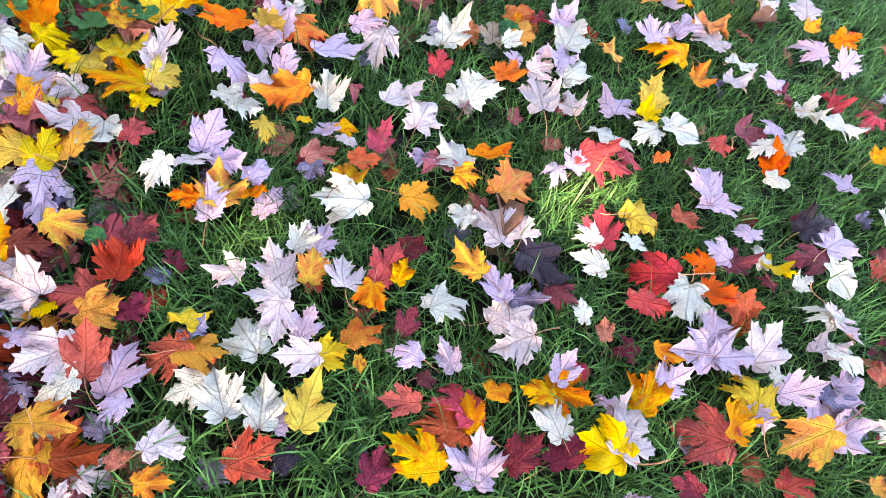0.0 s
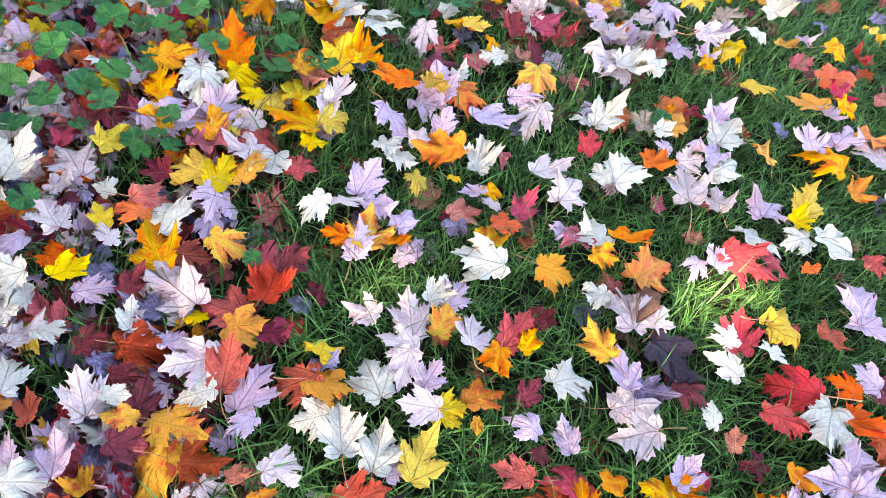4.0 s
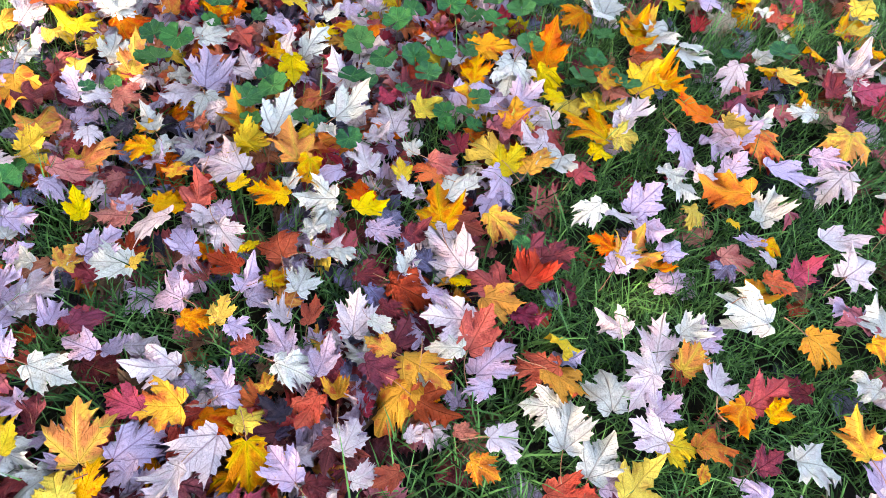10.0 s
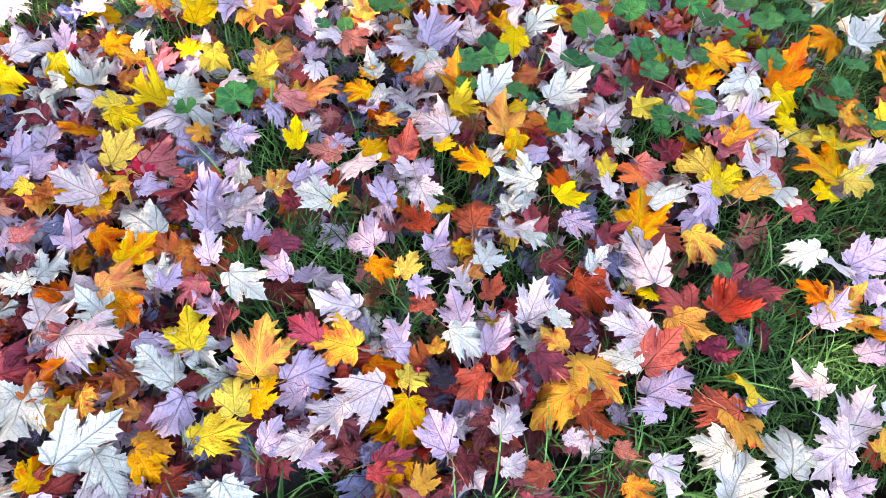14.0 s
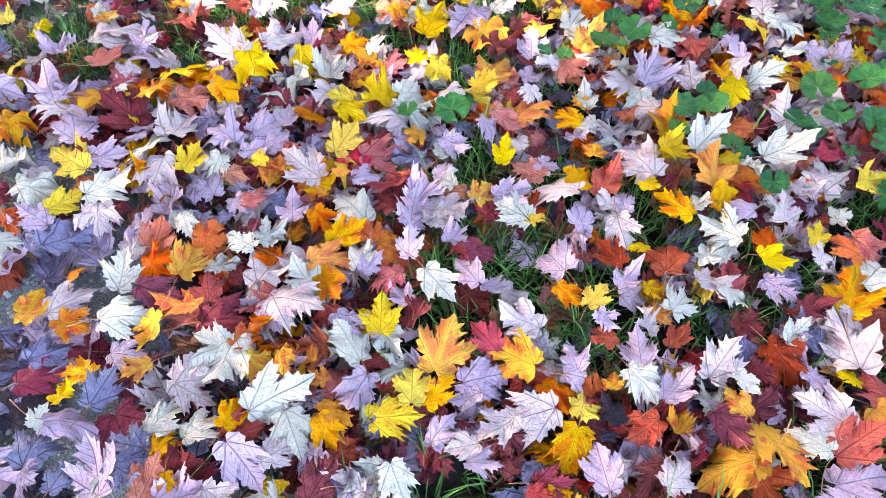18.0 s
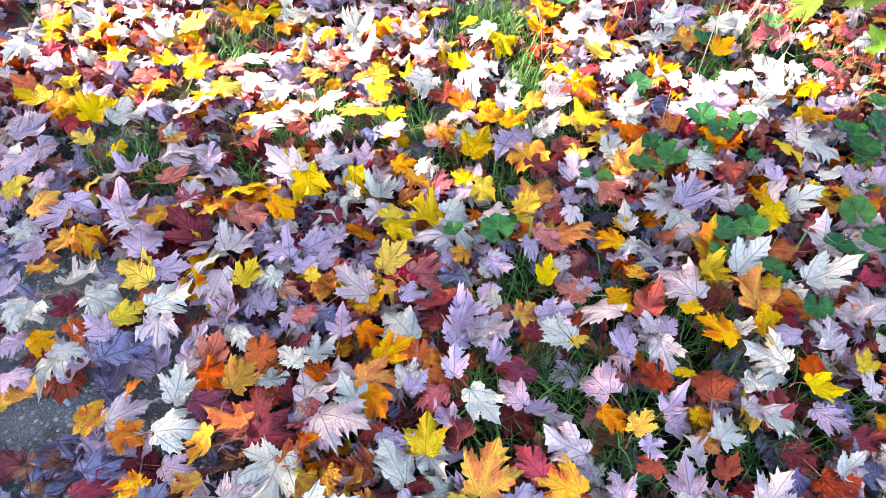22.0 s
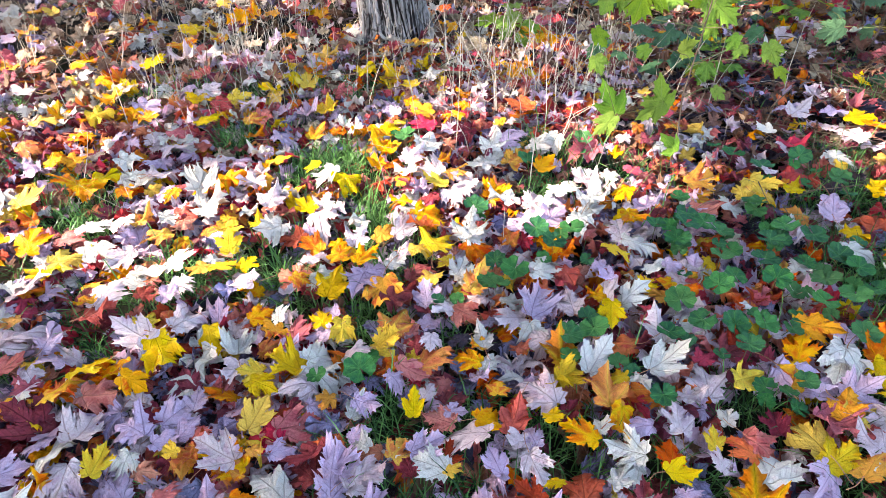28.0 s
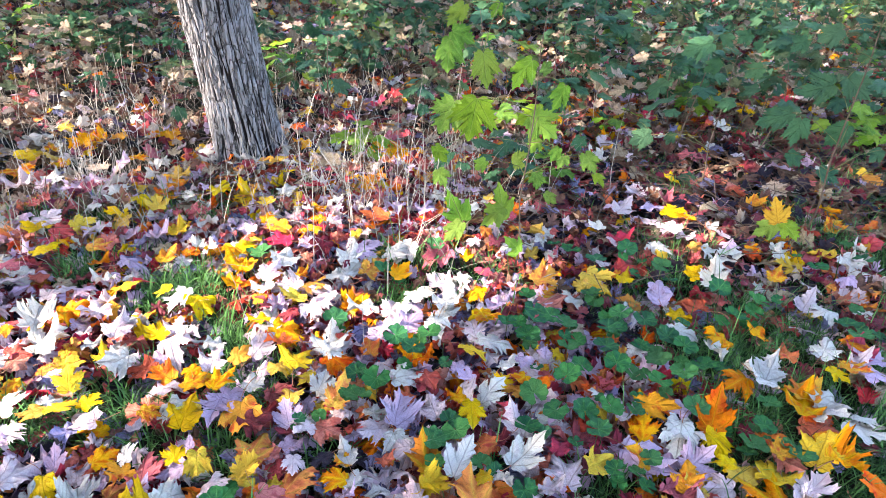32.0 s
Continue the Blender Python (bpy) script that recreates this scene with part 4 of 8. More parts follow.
maple_leaf("R", -0.563, 0.412, 24, 10.9, UP)
maple_leaf("A", -0.558, 0.317, -47, 9.6, UP)
maple_leaf("Y", -0.633, 0.290, 146, 4.9, UP)
maple_leaf("C", -0.500, 0.348, -59, 7.8, UP)
maple_leaf("V", -0.644, 0.219, -35, 6.9, UP)
maple_leaf("P", -0.559, 0.224, 144, 11.8, UP)
maple_leaf("W", -0.515, 0.177, 143, 8.4, UP)
maple_leaf("R", -0.508, 0.231, 30, 11.3, UP)
maple_leaf("V", -0.450, 0.223, 8, 11.8, UP)
maple_leaf("V", -0.410, 0.185, 165, 6.8, UP)
maple_leaf("R", -0.383, 0.312, 142, 11.6, UP)
maple_leaf("A", -0.349, 0.326, -71, 10.7, UP)
maple_leaf("D", -0.375, 0.359, -48, 6.6, UP)
maple_leaf("Y", -0.396, 0.389, 16, 10.4, UP)
maple_leaf("P", -0.370, 0.509, 110, 8.1, UP)
maple_leaf("P", -0.288, 0.547, 48, 11.4, UP)
maple_leaf("W", -0.291, 0.635, 4, 8.1, UP)
maple_leaf("V", -0.250, 0.653, 3, 8.1, UP)
maple_leaf("A", -0.233, 0.579, 21, 7.9, UP)
maple_leaf("P", -0.268, 0.493, 110, 9.3, UP)
maple_leaf("P", -0.243, 0.464, -159, 9.4, UP)
maple_leaf("V", -0.187, 0.465, 1, 7.7, UP)
maple_leaf("W", -0.267, 0.391, 59, 11.2, UP)
maple_leaf("P", -0.163, 0.594, 19, 12.1, UP)
maple_leaf("R", -0.096, 0.661, -0, 11.3, UP)
maple_leaf("A", -0.060, 0.664, 8, 6.7, UP)
maple_leaf("O", -0.100, 0.597, -171, 8.5, UP)
maple_leaf("P", -0.159, 0.411, 120, 10.1, UP)
maple_leaf("Y", -0.128, 0.428, -40, 8.6, UP)
maple_leaf("W", -0.312, 0.273, 141, 8.8, UP)
maple_leaf("W", -0.251, 0.263, 43, 10.2, UP)
maple_leaf("W", -0.178, 0.276, 22, 10.1, UP)
maple_leaf("V", -0.142, 0.282, -0, 8.2, UP)
maple_leaf("Y", -0.106, 0.310, 10, 12.0, UP)
maple_leaf("P", -0.309, 0.153, -29, 9.6, UP)
maple_leaf("R", -0.167, 0.192, -42, 10.8, UP)
maple_leaf("K", -0.100, 0.216, -1, 6.2, UP)
maple_leaf("W", -0.637, 0.077, -60, 5.8, UP)
maple_leaf("C", -0.591, 0.094, 32, 8.9, UP)
maple_leaf("C", -0.661, 0.113, -60, 7.0, UP)
maple_leaf("A", -0.522, 0.097, -82, 13.9, UP)
maple_leaf("A", -0.587, 0.062, 118, 6.9, UP)
maple_leaf("C", -0.560, 0.027, -63, 9.0, UP)
maple_leaf("A", -0.485, 0.036, -170, 13.0, UP)
maple_leaf("R", -0.449, 0.071, -51, 10.6, UP)
maple_leaf("S", -0.363, 0.101, -39, 4.9, UP)
maple_leaf("P", -0.406, 0.015, 8, 4.3, UP)
maple_leaf("O", -0.292, 0.088, -63, 6.5, UP)
maple_leaf("P", -0.295, 0.098, 37, 4.4, UP)
maple_leaf("O", -0.083, 0.502, -29, 10.4, UP)
maple_leaf("A", -0.058, 0.450, -143, 3.9, UP)
maple_leaf("C", -0.002, 0.567, -2, 6.7, UP)
maple_leaf("V", 0.038, 0.507, 88, 7.5, UP)
maple_leaf("R", 0.064, 0.414, 108, 8.5, UP)
maple_leaf("A", 0.138, 0.324, 79, 12.9, UP)
maple_leaf("C", 0.059, 0.264, -5, 9.2, UP)
maple_leaf("A", 0.079, 0.762, 64, 9.6, UP)
maple_leaf("V", 0.151, 0.731, 42, 10.5, UP)
maple_leaf("W", 0.047, 0.644, -39, 11.4, UP)
maple_leaf("P", 0.181, 0.678, -50, 11.0, UP)
maple_leaf("P", 0.237, 0.648, 138, 11.2, UP)
maple_leaf("K", 0.206, 0.855, -92, 14.9, UP)
maple_leaf("C", 0.279, 0.807, -105, 8.4, UP)
maple_leaf("D", 0.206, 0.739, -59, 8.5, UP)
maple_leaf("W", 0.349, 0.912, 87, 9.6, UP)
maple_leaf("W", 0.412, 1.011, -32, 8.1, UP)
maple_leaf("W", 0.355, 0.773, 27, 6.4, UP)
maple_leaf("S", 0.412, 0.752, 27, 5.8, UP)
maple_leaf("R", 0.513, 0.984, 111, 14.2, UP)
maple_leaf("R", 0.475, 0.875, -81, 11.2, UP)
maple_leaf("O", 0.611, 1.060, 99, 9.0, UP)
maple_leaf("V", 0.650, 1.107, 87, 9.6, UP)
maple_leaf("C", 0.682, 1.106, -59, 10.4, UP)
maple_leaf("W", 0.760, 1.150, 18, 7.8, UP)
maple_leaf("Y", 0.785, 1.143, -59, 9.0, UP)
maple_leaf("W", 0.580, 0.946, 175, 14.8, UP)
maple_leaf("O", 0.635, 0.990, -81, 10.4, UP)
maple_leaf("O", 0.734, 0.995, -149, 11.9, UP)
maple_leaf("V", 0.658, 0.875, -15, 11.5, UP)
maple_leaf("P", 0.790, 0.895, -18, 14.9, UP)
maple_leaf("V", 0.647, 0.815, 110, 13.7, UP)
maple_leaf("V", 0.702, 0.830, -61, 12.5, UP)
maple_leaf("Y", 0.785, 0.757, 20, 14.1, UP)
maple_leaf("V", 0.868, 0.820, -62, 11.4, UP)
maple_leaf("W", 0.824, 0.842, -18, 5.2, UP)
maple_leaf("A", 0.537, 0.647, 4, 11.6, UP)
maple_leaf("V", 0.569, 0.697, -38, 10.6, UP)
maple_leaf("O", 0.545, 0.767, -92, 7.7, UP)
maple_leaf("V", 0.467, 0.595, 39, 6.6, UP)
maple_leaf("R", 0.708, 0.638, 88, 14.9, UP)
maple_leaf("A", 0.736, 0.669, -0, 10.3, UP)
maple_leaf("Y", 0.492, 0.501, 88, 13.0, UP)
maple_leaf("P", 0.517, 0.539, -14, 13.2, UP)
maple_leaf("P", 0.495, 0.578, 15, 8.1, UP)
maple_leaf("W", 0.360, 0.502, 41, 11.5, UP)
maple_leaf("O", 0.348, 0.577, -92, 11.1, UP)
maple_leaf("A", 0.319, 0.554, 99, 7.8, UP)
maple_leaf("V", 0.341, 0.613, -9, 8.9, UP)
maple_leaf("R", 0.174, 0.462, 44, 13.5, UP)
maple_leaf("R", 0.170, 0.404, 108, 12.4, UP)
maple_leaf("O", 0.195, 0.436, 33, 8.6, UP)
maple_leaf("O", 0.221, 0.515, -43, 8.4, UP)
maple_leaf("V", 0.113, 0.528, 44, 7.6, UP)
maple_leaf("C", 0.076, 0.477, -60, 5.1, UP)
maple_leaf("V", 0.241, 0.353, 12, 11.5, UP)
maple_leaf("C", 0.313, 0.410, -28, 10.2, UP)
maple_leaf("C", 0.390, 0.443, -38, 10.0, UP)
maple_leaf("K", 0.882, 1.334, -42, 11.8, UP)
maple_leaf("V", 0.959, 1.321, -36, 14.9, UP)
maple_leaf("C", 0.918, 1.248, 111, 12.7, UP)
maple_leaf("W", 0.956, 1.210, -109, 13.5, UP)
maple_leaf("W", 0.868, 1.130, -37, 6.6, UP)
maple_leaf("W", 0.950, 1.071, 57, 9.7, UP)
maple_leaf("P", 0.964, 1.074, -123, 12.2, UP)
maple_leaf("W", 0.984, 0.974, -93, 11.3, UP)
maple_leaf("P", 0.945, 0.974, -53, 10.4, UP)
maple_leaf("V", 0.947, 0.788, -41, 13.6, UP)
maple_leaf("A", 0.933, 0.738, 132, 14.9, UP)
maple_leaf("V", 1.008, 0.902, -62, 9.4, UP)
maple_leaf("D", 0.973, 0.854, -62, 10.2, UP)
maple_leaf("V", 0.789, 0.727, -134, 6.8, UP)
maple_leaf("V", 1.003, 0.772, -49, 11.9, UP)
maple_leaf("V", 0.710, 1.209, 30, 8.7, UP)
# leaves at the far edge of the lawn
maple_leaf("W", -0.944, 1.631, 178, 6.7, UP)
maple_leaf("R", -0.918, 1.680, 18, 12.0, UP)
maple_leaf("Y", -1.114, 1.393, -83, 7.9, UP)
maple_leaf("Y", -0.803, 1.946, 15, 13.0, UP)
maple_leaf("Y", -0.743, 1.824, -14, 8.3, UP)
maple_leaf("O", -0.577, 2.006, 93, 10.8, UP)
maple_leaf("V", -0.605, 2.154, -14, 13.2, UP)
maple_leaf("V", -0.491, 2.076, -8, 13.2, UP)
maple_leaf("W", -0.440, 2.176, 10, 13.2, UP)
maple_leaf("P", -1.114, 1.490, 22, 9.7, UP)
maple_leaf("A", -0.745, 1.633, -5, 8.4, UP)
maple_leaf("P", -0.638, 1.686, 20, 13.2, UP)
maple_leaf("R", -0.568, 1.659, -16, 13.2, UP)
maple_leaf("C", -0.610, 1.549, 40, 9.9, UP)
maple_leaf("W", -0.572, 1.587, -7, 5.4, UP)
maple_leaf("A", -0.597, 1.859, -52, 10.4, UP)
maple_leaf("A", -0.469, 1.877, -8, 11.0, UP)
maple_leaf("O", -0.466, 1.971, 11, 9.5, UP)
maple_leaf("V", -0.475, 1.832, -86, 8.3, UP)
maple_leaf("A", -0.767, 1.442, 17, 8.1, UP)
maple_leaf("Y", -0.718, 1.464, -52, 9.2, UP)
maple_leaf("P", -0.802, 1.337, -156, 11.2, UP)
maple_leaf("R", -0.738, 1.325, -26, 9.8, UP)
maple_leaf("A", -0.619, 1.436, 127, 7.3, UP)
maple_leaf("S", -0.539, 1.471, -8, 7.8, UP)
maple_leaf("V", -0.305, 2.073, -132, 13.2, UP)
maple_leaf("P", -0.253, 1.919, 94, 13.2, UP)
maple_leaf("P", -0.395, 1.749, -86, 13.2, UP)
maple_leaf("O", -0.357, 1.823, 22, 4.9, UP)
maple_leaf("P", -0.281, 1.640, 96, 13.2, UP)
maple_leaf("W", -0.220, 1.746, 169, 13.2, UP)
maple_leaf("V", -0.182, 1.892, -12, 11.9, UP)
maple_leaf("Y", -0.231, 2.185, -150, 11.9, UP)
maple_leaf("A", -0.293, 2.442, -9, 13.2, UP)
maple_leaf("W", -0.135, 2.532, 89, 13.2, UP)
maple_leaf("P", -0.092, 2.623, 4, 13.2, UP)
maple_leaf("V", -0.049, 2.483, 129, 13.2, UP)
maple_leaf("T", -0.118, 2.191, -11, 13.2, UP)
maple_leaf("Y", -0.148, 2.328, 169, 5.7, UP)
maple_leaf("P", -0.134, 2.047, -69, 12.6, UP)
maple_leaf("Y", -0.055, 2.000, -20, 12.2, UP)
maple_leaf("V", -0.095, 1.934, 23, 8.0, UP)
maple_leaf("A", -0.078, 1.892, -157, 6.9, UP)
maple_leaf("W", 0.014, 2.347, -28, 12.4, UP)
maple_leaf("A", -0.037, 2.394, -60, 10.8, UP)
maple_leaf("A", -0.206, 2.754, 170, 10.5, UP)
# leaves beside the lawn
maple_leaf("A", -1.785, -0.470, 30, 10.2, UP)
maple_leaf("O", -1.844, -0.540, 124, 10.1, UP)
maple_leaf("A", -1.752, -0.397, 29, 9.4, UP)
maple_leaf("Y", -1.772, -0.225, -1, 8.5, UP)
maple_leaf("Y", -1.711, -0.142, -153, 6.3, UP)
maple_leaf("Y", -1.642, -0.214, 83, 11.2, UP)
maple_leaf("W", -1.612, -0.097, 122, 11.0, UP)
maple_leaf("A", -1.581, -0.090, 53, 10.7, UP)
maple_leaf("S", -1.613, -0.020, 52, 6.7, UP)
maple_leaf("W", -1.717, -0.513, -174, 8.8, UP)
maple_leaf("Y", -1.665, -0.503, 60, 11.4, UP)
maple_leaf("V", -1.667, -0.415, -114, 11.5, UP)
maple_leaf("A", -1.623, -0.355, -101, 13.2, UP)
maple_leaf("V", -1.701, -0.378, 28, 9.2, UP)
maple_leaf("W", -1.715, -0.310, 14, 7.6, UP)
maple_leaf("P", -1.779, -0.558, -1, 10.4, UP)
maple_leaf("S", -1.727, -0.603, 148, 10.6, UP)
maple_leaf("A", -1.714, -0.598, -38, 6.8, UP)
maple_leaf("P", -1.653, -0.634, 63, 6.4, UP)
maple_leaf("W", -1.572, -0.655, 84, 7.3, UP)
maple_leaf("S", -1.505, -0.618, 83, 13.5, UP)
maple_leaf("Y", -1.535, -0.538, 82, 9.6, UP)
maple_leaf("V", -1.563, -0.509, 125, 7.6, UP)
maple_leaf("Y", -1.491, -0.485, -93, 9.3, UP)
maple_leaf("P", -1.407, -0.469, -5, 9.2, UP)
maple_leaf("A", -1.525, -0.662, -153, 7.5, UP)
maple_leaf("V", -1.498, -0.539, -176, 8.1, UP)
maple_leaf("Y", -1.393, -0.628, 148, 11.4, UP)
maple_leaf("W", -1.355, -0.562, -54, 11.0, UP)
maple_leaf("W", -1.408, -0.563, 25, 10.0, UP)
maple_leaf("Y", -1.360, -0.714, -38, 9.4, UP)
maple_leaf("Y", -1.248, -0.720, 60, 10.5, UP)
maple_leaf("A", -1.270, -0.541, -115, 6.1, UP)
maple_leaf("P", -1.324, -0.584, -178, 10.1, UP)
maple_leaf("S", -1.219, -0.640, 8, 12.1, UP)
maple_leaf("V", -1.258, -0.571, -6, 7.5, UP)
maple_leaf("D", -1.208, -0.545, -179, 8.5, UP)
maple_leaf("V", -1.238, -0.459, -33, 7.6, UP)
maple_leaf("Y", -1.190, -0.339, 77, 7.6, UP)
maple_leaf("V", -1.289, -0.377, -54, 6.7, UP)
maple_leaf("A", -1.466, -0.345, 56, 12.1, UP)
maple_leaf("Y", -1.418, -0.378, 23, 8.2, UP)
maple_leaf("S", -1.449, -0.297, 147, 5.5, UP)
maple_leaf("P", -1.400, -0.256, -104, 6.8, UP)
maple_leaf("C", -1.568, -0.335, -56, 10.5, UP)
maple_leaf("P", -1.497, -0.197, 148, 8.5, UP)
maple_leaf("V", -1.561, -0.237, 83, 9.9, UP)
maple_leaf("O", -1.340, -0.275, 22, 12.9, UP)
maple_leaf("S", -1.316, -0.337, -38, 9.3, UP)
maple_leaf("A", -1.305, -0.164, 148, 8.0, UP)
maple_leaf("P", -1.232, -0.302, 52, 6.8, UP)
maple_leaf("K", -1.379, -0.175, -159, 7.6, UP)
maple_leaf("S", -1.490, -0.156, -57, 11.0, UP)
maple_leaf("W", -1.358, -0.123, 88, 9.1, UP)
maple_leaf("W", -1.286, -0.132, 50, 6.4, UP)
maple_leaf("A", -1.343, -0.130, 147, 5.4, UP)
maple_leaf("P", -1.437, -0.006, -170, 11.4, UP)
maple_leaf("V", -1.463, 0.050, 65, 13.6, UP)
maple_leaf("R", -1.340, -0.029, 49, 6.7, UP)
maple_leaf("P", -1.349, 0.034, 147, 6.9, UP)
maple_leaf("W", -1.611, 0.124, -2, 11.6, UP)
maple_leaf("R", -1.587, 0.195, -89, 10.2, UP)
maple_leaf("P", -1.445, 0.161, 84, 9.8, UP)
maple_leaf("P", -1.469, 0.266, 75, 10.2, UP)
maple_leaf("Y", -1.408, 0.264, -112, 10.7, UP)
maple_leaf("W", -1.443, 0.331, 20, 11.2, UP)
maple_leaf("A", -1.461, 0.248, 120, 7.7, UP)
maple_leaf("A", -1.278, 0.073, 93, 11.1, UP)
maple_leaf("W", -1.231, 0.143, 46, 13.4, UP)
maple_leaf("P", -1.165, -0.014, 124, 13.3, UP)
maple_leaf("Y", -1.202, 0.021, -6, 9.2, UP)
maple_leaf("Y", -1.207, 0.050, 18, 8.2, UP)
maple_leaf("O", -1.125, 0.136, 76, 12.2, UP)
maple_leaf("A", -1.200, -0.126, 73, 7.3, UP)
maple_leaf("R", -1.100, -0.117, 47, 9.3, UP)
maple_leaf("A", -1.122, -0.178, 6, 9.3, UP)
maple_leaf("V", -1.162, -0.251, -6, 6.2, UP)
maple_leaf("P", -1.087, -0.216, 148, 13.4, UP)
maple_leaf("P", -1.051, -0.113, 178, 7.3, UP)
maple_leaf("V", -1.049, -0.081, 95, 7.2, UP)
maple_leaf("Y", -1.087, -0.022, 70, 7.5, UP)
maple_leaf("A", -1.027, 0.039, 135, 10.0, UP)
maple_leaf("W", -1.040, 0.080, 44, 6.1, UP)
maple_leaf("A", -1.061, 0.141, -113, 10.3, UP)
maple_leaf("V", -1.023, 0.184, 179, 7.7, UP)
maple_leaf("W", -0.964, 0.128, 148, 9.8, UP)
maple_leaf("S", -1.143, -0.272, 148, 8.7, UP)
maple_leaf("V", -1.083, -0.342, 18, 9.6, UP)
maple_leaf("R", -1.057, -0.290, 50, 7.5, UP)
maple_leaf("W", -1.027, -0.314, 148, 8.9, UP)
maple_leaf("Y", -1.009, -0.287, -43, 5.4, UP)
maple_leaf("V", -1.000, -0.181, 98, 8.2, UP)
maple_leaf("P", -0.990, -0.100, -84, 8.8, UP)
maple_leaf("R", -0.914, -0.010, 77, 11.4, UP)
maple_leaf("R", -0.919, -0.118, 126, 8.3, UP)
maple_leaf("Y", -0.929, -0.062, 178, 4.9, UP)
maple_leaf("W", -0.911, 0.071, 24, 7.5, UP)
maple_leaf("P", -0.848, 0.055, 2, 8.3, UP)
maple_leaf("C", -1.122, -0.583, 179, 10.6, UP)
maple_leaf("R", -1.196, -0.687, 148, 10.0, UP)
maple_leaf("V", -1.156, -0.669, 7, 7.1, UP)
maple_leaf("V", -1.081, -0.535, 54, 9.2, UP)
maple_leaf("P", -1.046, -0.476, 5, 9.2, UP)
maple_leaf("S", -1.094, -0.451, 179, 7.0, UP)
maple_leaf("W", -1.088, -0.411, -53, 5.0, UP)
maple_leaf("V", -1.149, -0.485, 20, 6.0, UP)
maple_leaf("A", -1.081, -0.400, 52, 7.5, UP)
maple_leaf("A", -1.158, -0.724, -7, 4.8, UP)
maple_leaf("V", -1.351, 0.850, 59, 9.5, UP)
maple_leaf("O", -1.444, 0.526, 119, 9.5, UP)
maple_leaf("V", -1.534, 0.506, -61, 8.1, UP)
maple_leaf("Y", -1.470, 0.395, 45, 8.7, UP)
maple_leaf("W", -1.545, 0.449, 20, 8.5, UP)
maple_leaf("R", -1.362, 0.735, 148, 9.5, UP)
maple_leaf("A", -1.251, 0.772, -5, 12.1, UP)
maple_leaf("W", -1.121, 0.781, -129, 11.0, UP)
maple_leaf("W", -1.200, 1.204, 34, 13.6, UP)
maple_leaf("A", -1.078, 1.216, 59, 13.4, UP)
maple_leaf("W", -1.046, 1.250, 3, 12.9, UP)
maple_leaf("O", -1.005, 1.185, -48, 9.6, UP)
maple_leaf("W", -0.943, 1.303, -65, 9.8, UP)
maple_leaf("A", -0.909, 1.108, 2, 12.0, UP)
maple_leaf("V", -1.133, 1.568, 12, 13.6, UP)
maple_leaf("O", -1.213, 1.598, -41, 11.2, UP)
maple_leaf("A", -1.114, 1.456, -67, 9.7, UP)
maple_leaf("Y", -1.015, 1.657, 113, 7.3, UP)
maple_leaf("O", -1.242, 1.334, 51, 9.5, UP)
maple_leaf("P", -1.290, 0.354, 89, 11.7, UP)
maple_leaf("W", -1.195, 0.308, 17, 13.1, UP)
maple_leaf("P", -1.114, 0.395, 71, 12.8, UP)
maple_leaf("R", -1.191, 0.429, 16, 7.5, UP)
maple_leaf("C", -1.197, 0.496, 41, 8.1, UP)
maple_leaf("Y", -1.094, 0.473, 5, 9.4, UP)
maple_leaf("O", -1.097, 0.253, 161, 5.9, UP)
maple_leaf("P", -1.087, 0.327, -7, 6.8, UP)
maple_leaf("W", -1.008, 0.390, 63, 6.5, UP)
maple_leaf("P", -1.009, 0.262, 73, 9.8, UP)
maple_leaf("O", -0.931, 0.208, 65, 9.4, UP)
maple_leaf("Y", -0.897, 0.194, -8, 8.7, UP)
maple_leaf("O", -0.923, 0.397, 122, 9.1, UP)
maple_leaf("P", -0.892, 0.302, 71, 6.7, UP)
maple_leaf("V", -0.839, 0.196, -39, 8.4, UP)
maple_leaf("P", -0.749, 0.319, 136, 8.4, UP)
maple_leaf("C", -0.788, 0.254, 11, 7.5, UP)
maple_leaf("W", -1.054, -0.676, 128, 12.4, UP)
maple_leaf("V", -1.027, -0.552, 88, 10.1, UP)
maple_leaf("P", -1.025, -0.491, 18, 9.8, UP)
maple_leaf("V", -0.970, -0.465, 51, 7.0, UP)
maple_leaf("C", -0.933, -0.416, 16, 7.8, UP)
maple_leaf("V", -0.903, -0.245, 126, 9.9, UP)
maple_leaf("V", -0.875, -0.428, 128, 8.6, UP)
maple_leaf("W", -0.864, -0.506, -52, 10.2, UP)
maple_leaf("V", -0.947, -0.557, 81, 7.8, UP)
maple_leaf("O", -0.978, -0.606, 18, 7.3, UP)
maple_leaf("A", -0.984, -0.706, 32, 9.5, UP)
maple_leaf("O", -0.923, -0.735, 4, 11.3, UP)
maple_leaf("W", -0.927, -0.662, 74, 8.2, UP)
maple_leaf("V", -0.903, -0.643, 54, 6.7, UP)
maple_leaf("O", -0.874, -0.728, -51, 9.2, UP)
maple_leaf("S", -0.886, -0.596, -164, 8.6, UP)
maple_leaf("Y", -0.780, -0.613, 89, 9.6, UP)
maple_leaf("C", -0.786, -0.546, 50, 8.0, UP)
maple_leaf("V", -0.834, -0.568, 128, 6.8, UP)
maple_leaf("A", -0.703, -0.497, 69, 12.6, UP)
maple_leaf("P", -0.768, -0.320, 158, 10.2, UP)
maple_leaf("R", -0.726, -0.397, 128, 8.7, UP)
maple_leaf("A", -0.689, -0.340, 147, 11.6, UP)
maple_leaf("V", -0.655, -0.424, 12, 11.1, UP)
maple_leaf("V", -0.622, -0.439, -170, 7.0, UP)
